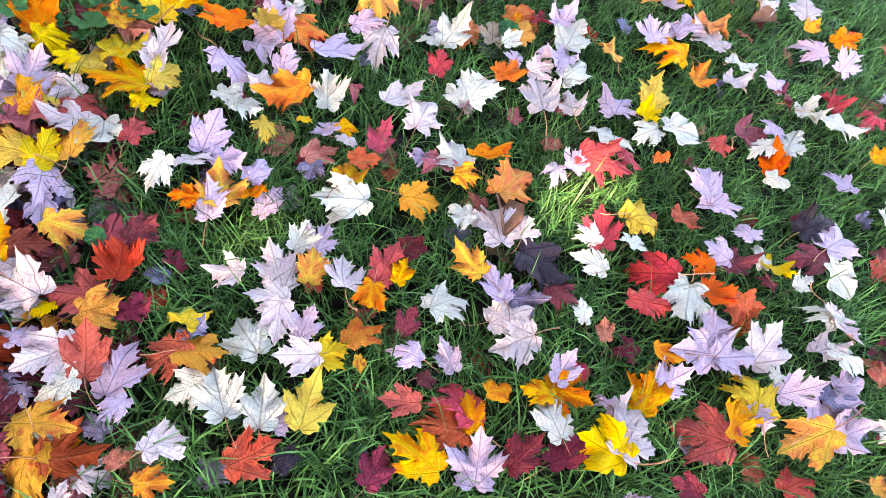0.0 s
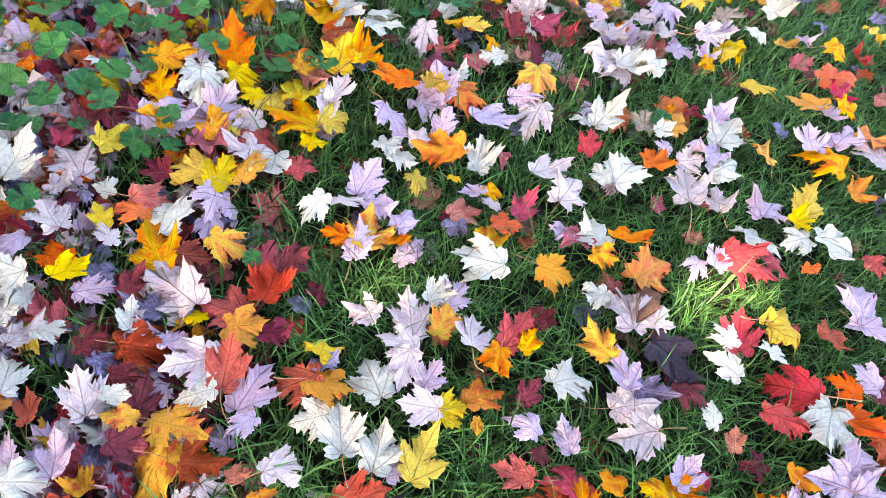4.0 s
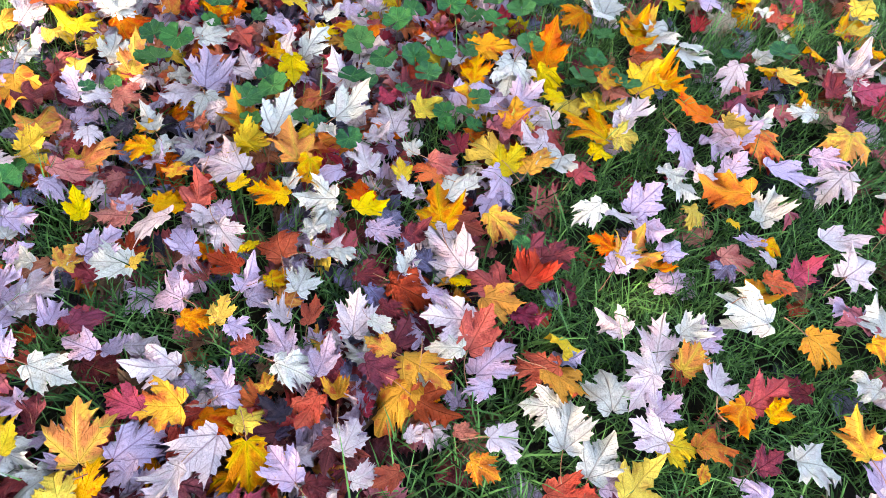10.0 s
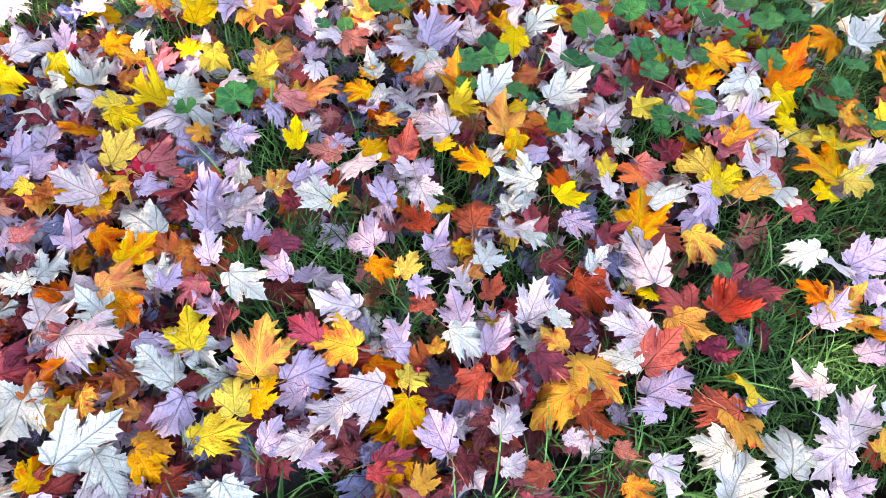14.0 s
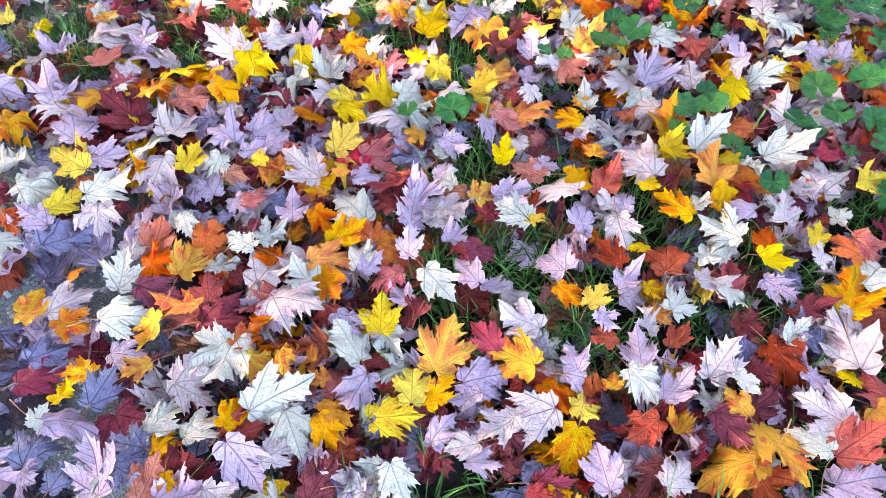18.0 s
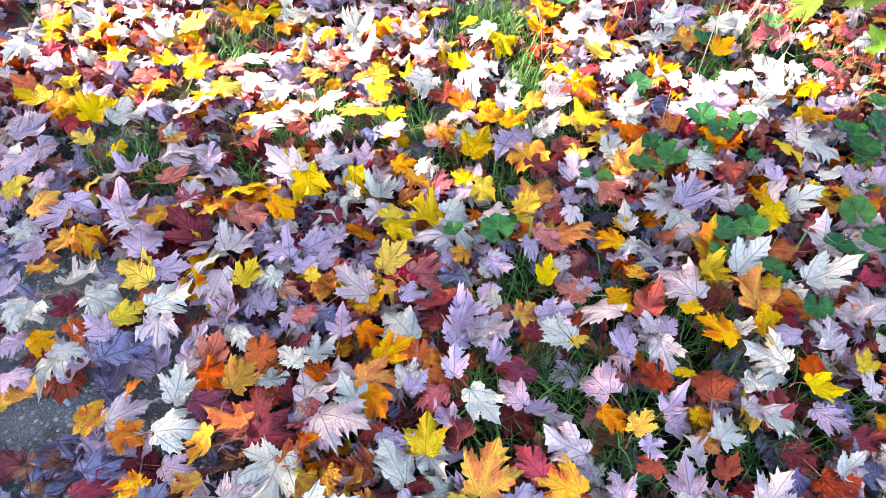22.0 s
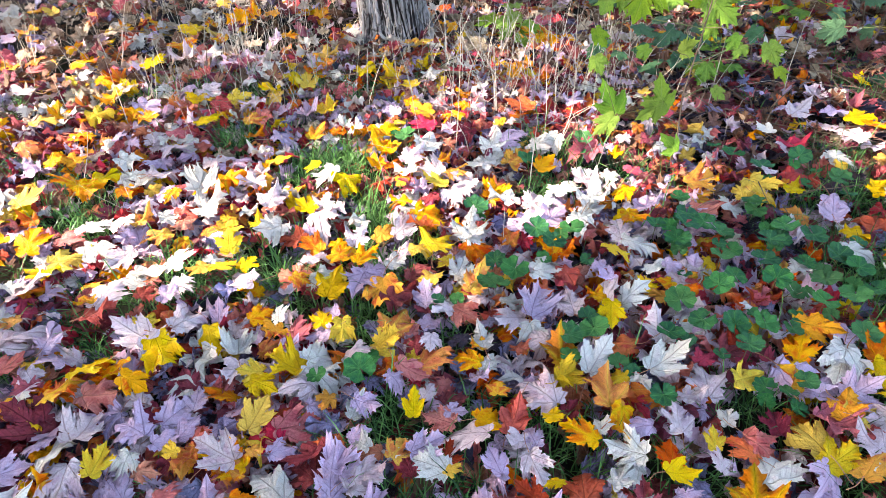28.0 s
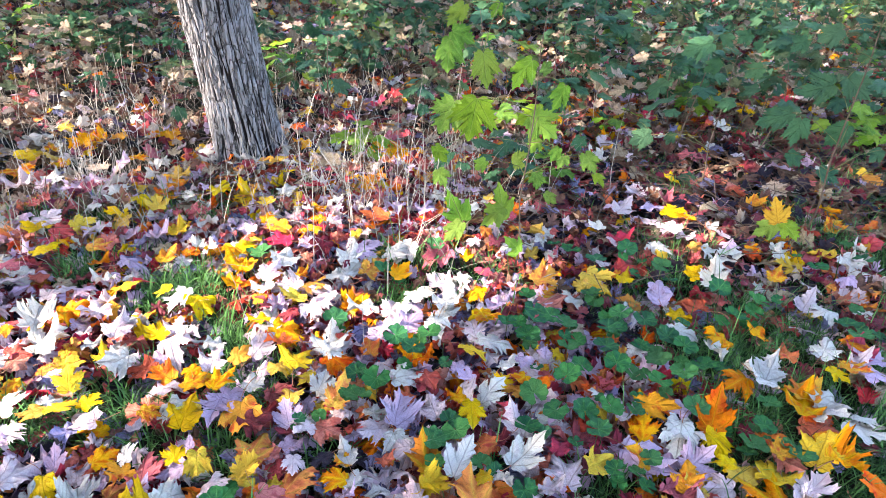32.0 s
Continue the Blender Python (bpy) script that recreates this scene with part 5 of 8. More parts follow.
maple_leaf("Y", -0.634, -0.550, 88, 9.5, UP)
maple_leaf("Y", -0.585, -0.604, -1, 10.7, UP)
maple_leaf("A", -0.619, -0.509, 47, 8.0, UP)
maple_leaf("W", -0.722, -0.665, 130, 10.4, UP)
maple_leaf("V", -0.648, -0.650, -119, 10.0, UP)
maple_leaf("C", -0.702, -0.609, -167, 6.0, UP)
maple_leaf("O", -0.662, -0.725, 148, 4.2, UP)
maple_leaf("P", -0.585, -0.317, -165, 12.5, UP)
maple_leaf("P", -0.561, -0.383, -148, 8.8, UP)
maple_leaf("Y", -0.596, -0.233, -1, 7.2, UP)
maple_leaf("A", -0.533, -0.254, -109, 9.6, UP)
maple_leaf("O", -0.624, -0.283, -52, 9.4, UP)
maple_leaf("V", -0.471, -0.207, 99, 9.6, UP)
maple_leaf("V", -0.684, -0.237, 99, 7.6, UP)
maple_leaf("V", -0.655, -0.237, -11, 7.3, UP)
maple_leaf("A", -0.406, -0.262, 39, 6.7, UP)
maple_leaf("C", -0.462, -0.312, 7, 7.8, UP)
maple_leaf("R", -0.446, -0.334, -13, 4.9, UP)
maple_leaf("V", -0.689, -0.107, 88, 9.0, UP)
maple_leaf("V", -0.618, -0.061, 40, 8.8, UP)
maple_leaf("W", -0.646, -0.123, -53, 8.5, UP)
maple_leaf("A", -0.635, -0.170, 79, 4.8, UP)
maple_leaf("A", -0.551, -0.061, 76, 5.9, UP)
maple_leaf("R", -0.557, -0.111, -150, 7.8, UP)
maple_leaf("P", -0.459, -0.089, 36, 7.7, UP)
maple_leaf("C", -0.477, -0.113, -133, 8.1, UP)
maple_leaf("R", -0.728, -0.166, 127, 6.6, UP)
maple_leaf("Y", -0.807, -0.185, 44, 6.9, UP)
maple_leaf("O", -0.835, -0.237, -43, 7.3, UP)
maple_leaf("R", -0.725, -0.029, 41, 6.9, UP)
maple_leaf("O", -0.783, -0.055, 12, 6.8, UP)
maple_leaf("A", -0.837, -0.055, 2, 6.9, UP)
maple_leaf("W", -0.796, -0.016, 42, 10.1, UP)
maple_leaf("W", -0.817, 0.091, -55, 7.0, UP)
maple_leaf("V", -0.857, -0.113, 44, 8.3, UP)
maple_leaf("V", -0.821, -0.105, -10, 6.8, UP)
maple_leaf("V", -0.769, -0.171, -53, 5.5, UP)
maple_leaf("P", -0.669, 0.040, 57, 10.4, UP)
maple_leaf("P", -0.751, -0.084, 126, 6.7, UP)
maple_leaf("C", -0.420, -0.176, -51, 7.9, UP)
maple_leaf("P", -0.390, -0.103, -13, 6.0, UP)
maple_leaf("V", -0.549, -0.504, 45, 6.8, UP)
maple_leaf("P", -0.523, -0.449, -171, 6.7, UP)
maple_leaf("V", -0.493, -0.435, -13, 6.8, UP)
# leaves over the gravel
maple_leaf("Y", -1.661, -1.549, 164, 7.8, UP)
maple_leaf("A", -1.723, -1.390, -158, 7.4, UP)
maple_leaf("P", -1.652, -1.356, 30, 13.6, UP)
maple_leaf("V", -1.621, -1.274, 80, 10.5, UP)
maple_leaf("R", -1.698, -1.170, -22, 11.7, UP)
maple_leaf("P", -1.595, -1.030, 142, 14.1, UP)
maple_leaf("Y", -1.643, -1.023, 91, 9.3, UP)
maple_leaf("P", -1.617, -0.918, 28, 11.6, UP)
maple_leaf("V", -1.567, -1.479, 105, 9.4, UP)
maple_leaf("V", -1.428, -1.460, 118, 14.1, UP)
maple_leaf("P", -1.378, -1.426, -160, 10.3, UP)
maple_leaf("A", -1.404, -1.333, -76, 10.4, UP)
maple_leaf("S", -1.429, -1.372, -136, 10.5, UP)
maple_leaf("C", -1.361, -1.251, 145, 14.1, UP)
maple_leaf("V", -1.303, -1.367, 111, 13.3, UP)
maple_leaf("S", -1.545, -1.367, 45, 9.4, UP)
maple_leaf("V", -1.553, -1.234, 144, 10.2, UP)
maple_leaf("A", -1.435, -1.231, 43, 12.7, UP)
maple_leaf("Y", -1.502, -1.157, 13, 12.7, UP)
maple_leaf("A", -1.436, -1.036, -37, 9.3, UP)
maple_leaf("Y", -1.529, -0.970, -70, 14.1, UP)
maple_leaf("Y", -1.559, -0.843, -85, 10.2, UP)
maple_leaf("W", -1.472, -0.854, -140, 12.5, UP)
maple_leaf("S", -1.414, -1.123, -21, 12.0, UP)
maple_leaf("P", -1.291, -1.122, 76, 14.1, UP)
maple_leaf("V", -1.281, -1.001, 144, 11.8, UP)
maple_leaf("V", -1.306, -0.924, 39, 9.7, UP)
maple_leaf("W", -1.243, -1.191, 77, 12.5, UP)
maple_leaf("V", -1.228, -1.289, 12, 10.3, UP)
maple_leaf("Y", -1.208, -1.346, 147, 12.2, UP)
maple_leaf("P", -1.186, -1.432, -32, 7.6, UP)
maple_leaf("Y", -1.193, -1.074, 75, 9.2, UP)
maple_leaf("S", -1.167, -0.976, -19, 6.7, UP)
maple_leaf("P", -1.181, -1.138, -95, 12.1, UP)
maple_leaf("W", -1.124, -1.260, 25, 11.8, UP)
maple_leaf("Y", -1.087, -1.345, 40, 8.6, UP)
maple_leaf("W", -1.127, -1.418, -14, 12.1, UP)
maple_leaf("P", -1.063, -1.251, -77, 10.0, UP)
maple_leaf("V", -1.082, -1.099, 74, 8.1, UP)
maple_leaf("A", -1.107, -1.099, -162, 6.4, UP)
maple_leaf("S", -1.092, -0.917, 71, 7.3, UP)
maple_leaf("V", -1.054, -0.820, 95, 9.4, UP)
maple_leaf("Y", -1.197, -0.904, 145, 5.6, UP)
maple_leaf("P", -1.162, -0.788, 144, 11.5, UP)
maple_leaf("D", -1.050, -0.981, 167, 7.7, UP)
maple_leaf("S", -0.973, -1.105, 74, 10.3, UP)
maple_leaf("O", -0.986, -0.997, 71, 9.6, UP)
maple_leaf("W", -0.968, -0.909, 146, 8.9, UP)
maple_leaf("W", -1.027, -1.049, -65, 6.8, UP)
maple_leaf("P", -0.953, -1.146, 74, 6.4, UP)
maple_leaf("D", -0.992, -1.321, 39, 12.6, UP)
maple_leaf("D", -1.014, -1.385, -18, 12.4, UP)
maple_leaf("W", -0.989, -0.867, 35, 7.3, UP)
maple_leaf("V", -1.045, -1.377, 148, 8.7, UP)
maple_leaf("W", -0.892, -1.157, 85, 9.5, UP)
maple_leaf("O", -0.927, -1.102, 23, 8.4, UP)
maple_leaf("O", -0.887, -1.273, 77, 7.0, UP)
maple_leaf("P", -0.834, -1.265, 36, 10.7, UP)
maple_leaf("A", -0.815, -1.328, 78, 8.7, UP)
maple_leaf("O", -0.793, -1.248, -22, 8.2, UP)
maple_leaf("W", -0.800, -1.150, 9, 11.1, UP)
maple_leaf("A", -0.782, -1.067, -120, 8.6, UP)
maple_leaf("V", -0.726, -1.129, -12, 8.8, UP)
maple_leaf("D", -0.725, -1.277, 36, 9.2, UP)
maple_leaf("O", -0.831, -1.018, 167, 10.2, UP)
maple_leaf("C", -0.863, -1.090, -18, 9.8, UP)
maple_leaf("C", -0.797, -0.948, 9, 12.7, UP)
maple_leaf("R", -0.855, -0.975, 99, 7.5, UP)
maple_leaf("A", -0.917, -1.034, 72, 8.7, UP)
maple_leaf("P", -0.903, -0.857, 69, 13.3, UP)
maple_leaf("P", -0.831, -0.806, -23, 12.8, UP)
maple_leaf("W", -0.720, -0.912, -101, 13.2, UP)
maple_leaf("P", -0.667, -0.987, 69, 10.2, UP)
maple_leaf("W", -0.619, -0.817, 31, 13.9, UP)
maple_leaf("W", -0.577, -0.776, -66, 10.7, UP)
maple_leaf("V", -0.519, -0.862, -55, 11.9, UP)
maple_leaf("P", -0.519, -0.802, 29, 7.7, UP)
maple_leaf("C", -0.462, -0.720, 62, 9.9, UP)
maple_leaf("A", -0.682, -1.183, 168, 8.6, UP)
maple_leaf("C", -0.676, -1.281, 22, 9.8, UP)
maple_leaf("Y", -0.636, -1.215, 34, 5.5, UP)
maple_leaf("V", -0.594, -1.208, 8, 10.7, UP)
maple_leaf("W", -0.591, -1.244, 74, 5.1, UP)
maple_leaf("D", -0.641, -1.146, 72, 8.9, UP)
maple_leaf("A", -0.693, -1.075, -147, 6.6, UP)
maple_leaf("D", -0.543, -1.060, 168, 8.9, UP)
maple_leaf("W", -0.581, -1.027, 44, 8.6, UP)
maple_leaf("W", -0.569, -0.945, 31, 9.0, UP)
maple_leaf("A", -0.585, -0.887, 66, 7.3, UP)
maple_leaf("P", -0.643, -0.976, -21, 9.0, UP)
maple_leaf("D", -0.541, -1.245, 74, 9.8, UP)
maple_leaf("V", -0.487, -1.103, 113, 12.5, UP)
maple_leaf("D", -0.483, -1.177, 72, 7.3, UP)
maple_leaf("W", -0.443, -1.112, 70, 7.2, UP)
maple_leaf("C", -0.488, -0.959, 67, 11.4, UP)
maple_leaf("S", -0.469, -1.018, 68, 9.4, UP)
maple_leaf("A", -0.533, -1.007, 69, 6.3, UP)
maple_leaf("R", -0.559, -0.875, 19, 8.3, UP)
maple_leaf("V", -0.451, -0.968, 8, 9.3, UP)
maple_leaf("A", -0.480, -0.981, -80, 4.2, UP)
maple_leaf("D", -0.496, -1.244, -16, 8.0, UP)
maple_leaf("D", -0.501, -1.071, -29, 7.8, UP)
# leaves on the sunny strip
maple_leaf("A", -2.617, -2.069, 17, 11.9, UP)
maple_leaf("A", -2.527, -2.026, -151, 11.5, UP)
maple_leaf("S", -2.447, -2.081, 143, 12.5, UP)
maple_leaf("A", -2.569, -1.752, 57, 10.4, UP)
maple_leaf("V", -2.550, -1.839, 58, 12.8, UP)
maple_leaf("A", -2.551, -1.471, 86, 10.7, UP)
maple_leaf("P", -2.562, -1.010, -130, 13.0, UP)
maple_leaf("R", -2.566, -0.933, 78, 9.2, UP)
maple_leaf("W", -2.506, -1.205, -44, 11.1, UP)
maple_leaf("V", -2.536, -1.533, 87, 9.5, UP)
maple_leaf("W", -2.385, -1.886, 162, 13.3, UP)
maple_leaf("Y", -2.353, -2.033, 17, 12.2, UP)
maple_leaf("A", -2.271, -1.855, 16, 12.7, UP)
maple_leaf("W", -2.300, -2.109, 17, 13.3, UP)
maple_leaf("W", -2.220, -2.081, -122, 13.3, UP)
maple_leaf("P", -2.116, -1.951, 145, 13.3, UP)
maple_leaf("R", -2.186, -1.981, 37, 9.4, UP)
maple_leaf("W", -2.392, -1.739, -153, 10.7, UP)
maple_leaf("Y", -2.275, -1.515, 162, 12.5, UP)
maple_leaf("Y", -2.322, -1.514, 36, 12.4, UP)
maple_leaf("A", -2.399, -1.380, 161, 11.7, UP)
maple_leaf("Y", -2.386, -1.276, 35, 12.3, UP)
maple_leaf("A", -2.338, -1.312, -41, 11.7, UP)
maple_leaf("W", -2.332, -1.139, 81, 12.9, UP)
maple_leaf("Y", -2.301, -1.087, -26, 7.0, UP)
maple_leaf("P", -2.392, -1.073, 49, 11.4, UP)
maple_leaf("W", -2.267, -0.916, 77, 12.4, UP)
maple_leaf("A", -2.314, -0.814, -45, 11.1, UP)
maple_leaf("Y", -2.386, -0.647, 74, 11.8, UP)
maple_leaf("W", -2.462, -0.704, 159, 8.2, UP)
maple_leaf("P", -2.419, -0.888, 77, 10.9, UP)
maple_leaf("A", -2.146, -1.729, -37, 11.7, UP)
maple_leaf("S", -2.051, -1.593, 143, 13.3, UP)
maple_leaf("Y", -2.089, -1.526, 163, 9.9, UP)
maple_leaf("A", -2.051, -1.421, 85, 13.0, UP)
maple_leaf("S", -2.075, -1.321, 33, 11.2, UP)
maple_leaf("P", -2.108, -1.255, 15, 13.0, UP)
maple_leaf("W", -2.124, -1.170, -41, 11.6, UP)
maple_leaf("A", -2.113, -1.099, 48, 8.4, UP)
maple_leaf("S", -2.097, -0.962, 162, 11.1, UP)
maple_leaf("W", -2.148, -0.886, 46, 13.3, UP)
maple_leaf("P", -2.133, -0.671, 73, 13.3, UP)
maple_leaf("S", -2.071, -1.742, -127, 11.9, UP)
maple_leaf("Y", -2.008, -1.829, 164, 9.1, UP)
maple_leaf("A", -1.974, -1.520, -129, 10.2, UP)
maple_leaf("A", -2.020, -1.019, -149, 10.6, UP)
maple_leaf("W", -2.000, -1.227, -35, 13.3, UP)
maple_leaf("Y", -1.957, -1.313, 14, 10.4, UP)
maple_leaf("Y", -1.935, -1.324, 163, 8.7, UP)
maple_leaf("P", -1.938, -1.119, -133, 10.5, UP)
maple_leaf("Y", -1.923, -0.803, 94, 11.3, UP)
maple_leaf("R", -1.906, -0.597, 136, 12.1, UP)
maple_leaf("W", -1.966, -0.661, -137, 12.1, UP)
maple_leaf("Y", -1.919, -1.901, 164, 13.3, UP)
maple_leaf("A", -1.904, -1.821, 53, 12.4, UP)
maple_leaf("V", -1.932, -1.736, 52, 11.4, UP)
maple_leaf("Y", -1.824, -1.678, 89, 12.5, UP)
maple_leaf("A", -1.863, -1.807, -127, 9.4, UP)
maple_leaf("R", -1.823, -1.756, -82, 9.7, UP)
maple_leaf("W", -1.816, -1.591, 32, 13.3, UP)
maple_leaf("V", -1.865, -1.533, -36, 11.3, UP)
maple_leaf("P", -1.851, -1.402, 31, 13.3, UP)
maple_leaf("P", -1.759, -1.152, 58, 13.3, UP)
maple_leaf("W", -1.831, -1.043, -23, 11.8, UP)
maple_leaf("W", -1.870, -0.958, 76, 12.4, UP)
maple_leaf("P", -1.764, -0.949, -39, 9.9, UP)
maple_leaf("Y", -1.811, -0.827, 14, 9.7, UP)
maple_leaf("A", -1.814, -0.878, 164, 8.3, UP)
maple_leaf("D", -1.732, -0.802, -138, 7.9, UP)
maple_leaf("P", -1.747, -0.749, 139, 11.4, UP)
maple_leaf("R", -1.747, -1.039, -22, 6.6, UP)
maple_leaf("V", -1.612, -1.826, -130, 13.3, UP)
maple_leaf("Y", -1.495, -1.793, 49, 8.4, UP)
maple_leaf("D", -1.604, -1.672, 147, 10.8, UP)
maple_leaf("Y", -1.517, -1.598, 88, 8.5, UP)
maple_leaf("A", -1.435, -1.702, 30, 11.3, UP)
maple_leaf("V", -1.459, -1.608, -19, 9.9, UP)
maple_leaf("Y", -1.691, -1.657, 147, 8.3, UP)
maple_leaf("P", -1.637, -1.380, 30, 13.3, UP)
maple_leaf("V", -1.753, -1.869, 52, 12.9, UP)
maple_leaf("V", -1.672, -1.796, 91, 11.2, UP)
maple_leaf("P", -1.799, -1.888, -127, 10.2, UP)
maple_leaf("C", -1.810, -1.892, 53, 11.3, UP)
maple_leaf("A", -2.533, -0.504, 46, 9.7, UP)
maple_leaf("A", -2.506, -0.246, 128, 12.9, UP)
maple_leaf("W", -2.375, -0.083, 66, 13.0, UP)
maple_leaf("V", -2.461, 0.044, 158, 9.3, UP)
maple_leaf("W", -2.306, 0.155, 62, 13.3, UP)
maple_leaf("V", -2.319, 0.218, 15, 10.1, UP)
maple_leaf("Y", -2.455, 0.224, -41, 6.3, UP)
maple_leaf("W", -2.276, 0.386, -142, 13.3, UP)
maple_leaf("A", -2.185, 0.209, 39, 13.3, UP)
maple_leaf("V", -2.364, 0.285, 124, 8.4, UP)
maple_leaf("A", -2.101, 0.285, 37, 10.8, UP)
maple_leaf("S", -2.234, 0.508, -143, 12.6, UP)
maple_leaf("R", -2.389, 0.917, 55, 7.4, UP)
maple_leaf("A", -2.294, 0.896, 54, 9.6, UP)
maple_leaf("O", -2.278, -0.241, 42, 10.9, UP)
maple_leaf("A", -2.369, -0.246, 129, 12.3, UP)
maple_leaf("Y", -2.224, -0.409, -35, 13.2, UP)
maple_leaf("W", -2.206, -0.185, 130, 9.6, UP)
maple_leaf("P", -2.309, -0.159, 42, 12.1, UP)
maple_leaf("P", -2.182, -0.088, 129, 11.5, UP)
maple_leaf("A", -2.175, -0.031, -51, 11.4, UP)
maple_leaf("W", -2.190, 0.096, 127, 11.7, UP)
maple_leaf("Y", -2.301, -0.515, 160, 7.7, UP)
maple_leaf("W", -2.246, -0.465, -136, 11.6, UP)
maple_leaf("P", -2.083, -0.497, 70, 9.5, UP)
maple_leaf("P", -2.012, -0.507, -103, 13.3, UP)
maple_leaf("Y", -2.058, -0.547, 135, 9.1, UP)
maple_leaf("A", -2.166, -0.214, 67, 7.9, UP)
maple_leaf("Y", -2.029, -0.231, 132, 9.0, UP)
maple_leaf("W", -1.982, -0.196, 161, 8.6, UP)
maple_leaf("Y", -2.108, -0.094, 160, 10.9, UP)
maple_leaf("C", -2.043, -0.135, -159, 8.9, UP)
maple_leaf("P", -2.051, -0.052, -80, 11.3, UP)
maple_leaf("A", -2.011, 0.079, 61, 10.6, UP)
maple_leaf("W", -1.963, 0.118, 129, 12.5, UP)
maple_leaf("W", -1.973, 0.313, 36, 13.3, UP)
maple_leaf("W", -1.905, 0.397, 56, 13.3, UP)
maple_leaf("W", -1.811, 0.317, -106, 12.8, UP)
maple_leaf("P", -2.011, 0.413, 57, 12.1, UP)
maple_leaf("A", -1.929, 0.535, -146, 9.6, UP)
maple_leaf("A", -1.777, 0.486, -97, 11.9, UP)
maple_leaf("P", -1.728, 0.426, 78, 10.9, UP)
maple_leaf("W", -1.670, 0.448, -36, 12.4, UP)
maple_leaf("Y", -1.650, 0.368, -52, 9.8, UP)
maple_leaf("V", -1.833, 0.223, 36, 13.3, UP)
maple_leaf("V", -1.870, 0.153, -28, 10.2, UP)
maple_leaf("O", -1.782, 0.074, 78, 9.7, UP)
maple_leaf("W", -1.836, -0.052, 62, 13.3, UP)
maple_leaf("A", -1.947, -0.176, -48, 12.1, UP)
maple_leaf("O", -1.871, -0.188, 162, 10.0, UP)
maple_leaf("Y", -1.786, -0.162, 63, 13.3, UP)
maple_leaf("O", -1.763, -0.047, -48, 11.4, UP)
maple_leaf("A", -1.857, -0.330, 39, 8.5, UP)
maple_leaf("P", -1.867, -0.261, 39, 10.2, UP)
maple_leaf("P", -1.853, -0.405, 67, 10.5, UP)
maple_leaf("Y", -1.708, -0.489, 68, 10.6, UP)
maple_leaf("W", -1.649, -0.122, 61, 9.8, UP)
# leaves near the tree
maple_leaf("A", -4.218, -1.940, 92, 13.0, UP)
maple_leaf("A", -3.904, -1.890, 148, 13.0, UP)
maple_leaf("V", -3.715, -1.754, -152, 11.7, UP)
maple_leaf("Y", -4.120, -1.814, 146, 10.2, UP)
maple_leaf("W", -3.882, -1.440, 86, 6.8, UP)
maple_leaf("C", -4.061, -1.589, 15, 12.5, UP)
maple_leaf("A", -3.791, -0.825, -127, 13.0, UP)
maple_leaf("W", -3.933, -1.016, -153, 13.0, UP)
maple_leaf("Y", -3.706, -1.060, 146, 13.0, UP)
maple_leaf("V", -3.525, -0.640, 75, 9.1, UP)
maple_leaf("Y", -4.054, -0.923, 14, 9.3, UP)
maple_leaf("W", -3.657, -1.305, 147, 11.8, UP)
maple_leaf("R", -3.763, -1.377, -41, 12.3, UP)
maple_leaf("A", -3.456, -1.858, 130, 13.0, UP)
maple_leaf("A", -3.417, -1.548, 87, 12.8, UP)
maple_leaf("Y", -3.345, -1.221, 36, 13.0, UP)
maple_leaf("A", -3.236, -1.403, -68, 13.0, UP)
maple_leaf("P", -3.205, -1.733, 150, 13.0, UP)
maple_leaf("A", -3.032, -1.325, -127, 12.4, UP)
maple_leaf("W", -3.013, -0.971, 98, 13.0, UP)
maple_leaf("P", -3.385, -1.070, 81, 13.0, UP)
maple_leaf("W", -3.386, -0.938, 79, 13.0, UP)
maple_leaf("C", -3.261, -0.789, -158, 13.0, UP)
maple_leaf("V", -3.359, -0.768, 11, 13.0, UP)
maple_leaf("W", -3.173, -0.671, 75, 9.6, UP)
maple_leaf("R", -2.898, -0.882, -54, 12.2, UP)
maple_leaf("P", -2.870, -0.736, -135, 13.0, UP)
maple_leaf("Y", -2.947, -0.659, 123, 11.2, UP)
maple_leaf("Y", -3.067, -0.589, -58, 10.2, UP)
maple_leaf("Y", -2.958, -0.507, 92, 13.0, UP)
maple_leaf("Y", -3.282, -0.514, -42, 6.6, UP)
maple_leaf("Y", -3.015, -0.253, 43, 12.4, UP)
maple_leaf("Y", -2.956, -0.141, 86, 13.0, UP)
maple_leaf("Y", -2.856, -0.055, -163, 9.2, UP)
maple_leaf("W", -2.943, 0.044, 64, 11.7, UP)
maple_leaf("Y", -3.062, 0.030, -161, 7.4, UP)
maple_leaf("W", -3.356, -0.075, 116, 11.2, UP)
maple_leaf("V", -3.483, 0.016, 10, 12.3, UP)
maple_leaf("W", -3.271, 0.139, 114, 11.0, UP)
maple_leaf("Y", -2.889, -1.373, -50, 12.6, UP)
maple_leaf("Y", -2.884, -1.598, 55, 13.0, UP)
maple_leaf("A", -2.811, -1.166, 81, 9.9, UP)
maple_leaf("S", -2.700, -1.040, -52, 13.0, UP)
maple_leaf("V", -2.940, -1.193, -37, 13.0, UP)
maple_leaf("P", -2.658, -1.117, 80, 13.0, UP)
maple_leaf("Y", -2.730, -0.936, 29, 11.0, UP)
maple_leaf("S", -2.754, -0.704, 125, 13.0, UP)
maple_leaf("A", -2.679, -0.743, 7, 9.6, UP)
maple_leaf("O", -2.569, -0.738, 43, 8.5, UP)
maple_leaf("V", -2.580, -0.635, -37, 13.0, UP)
maple_leaf("Y", -2.715, -0.444, 69, 10.6, UP)
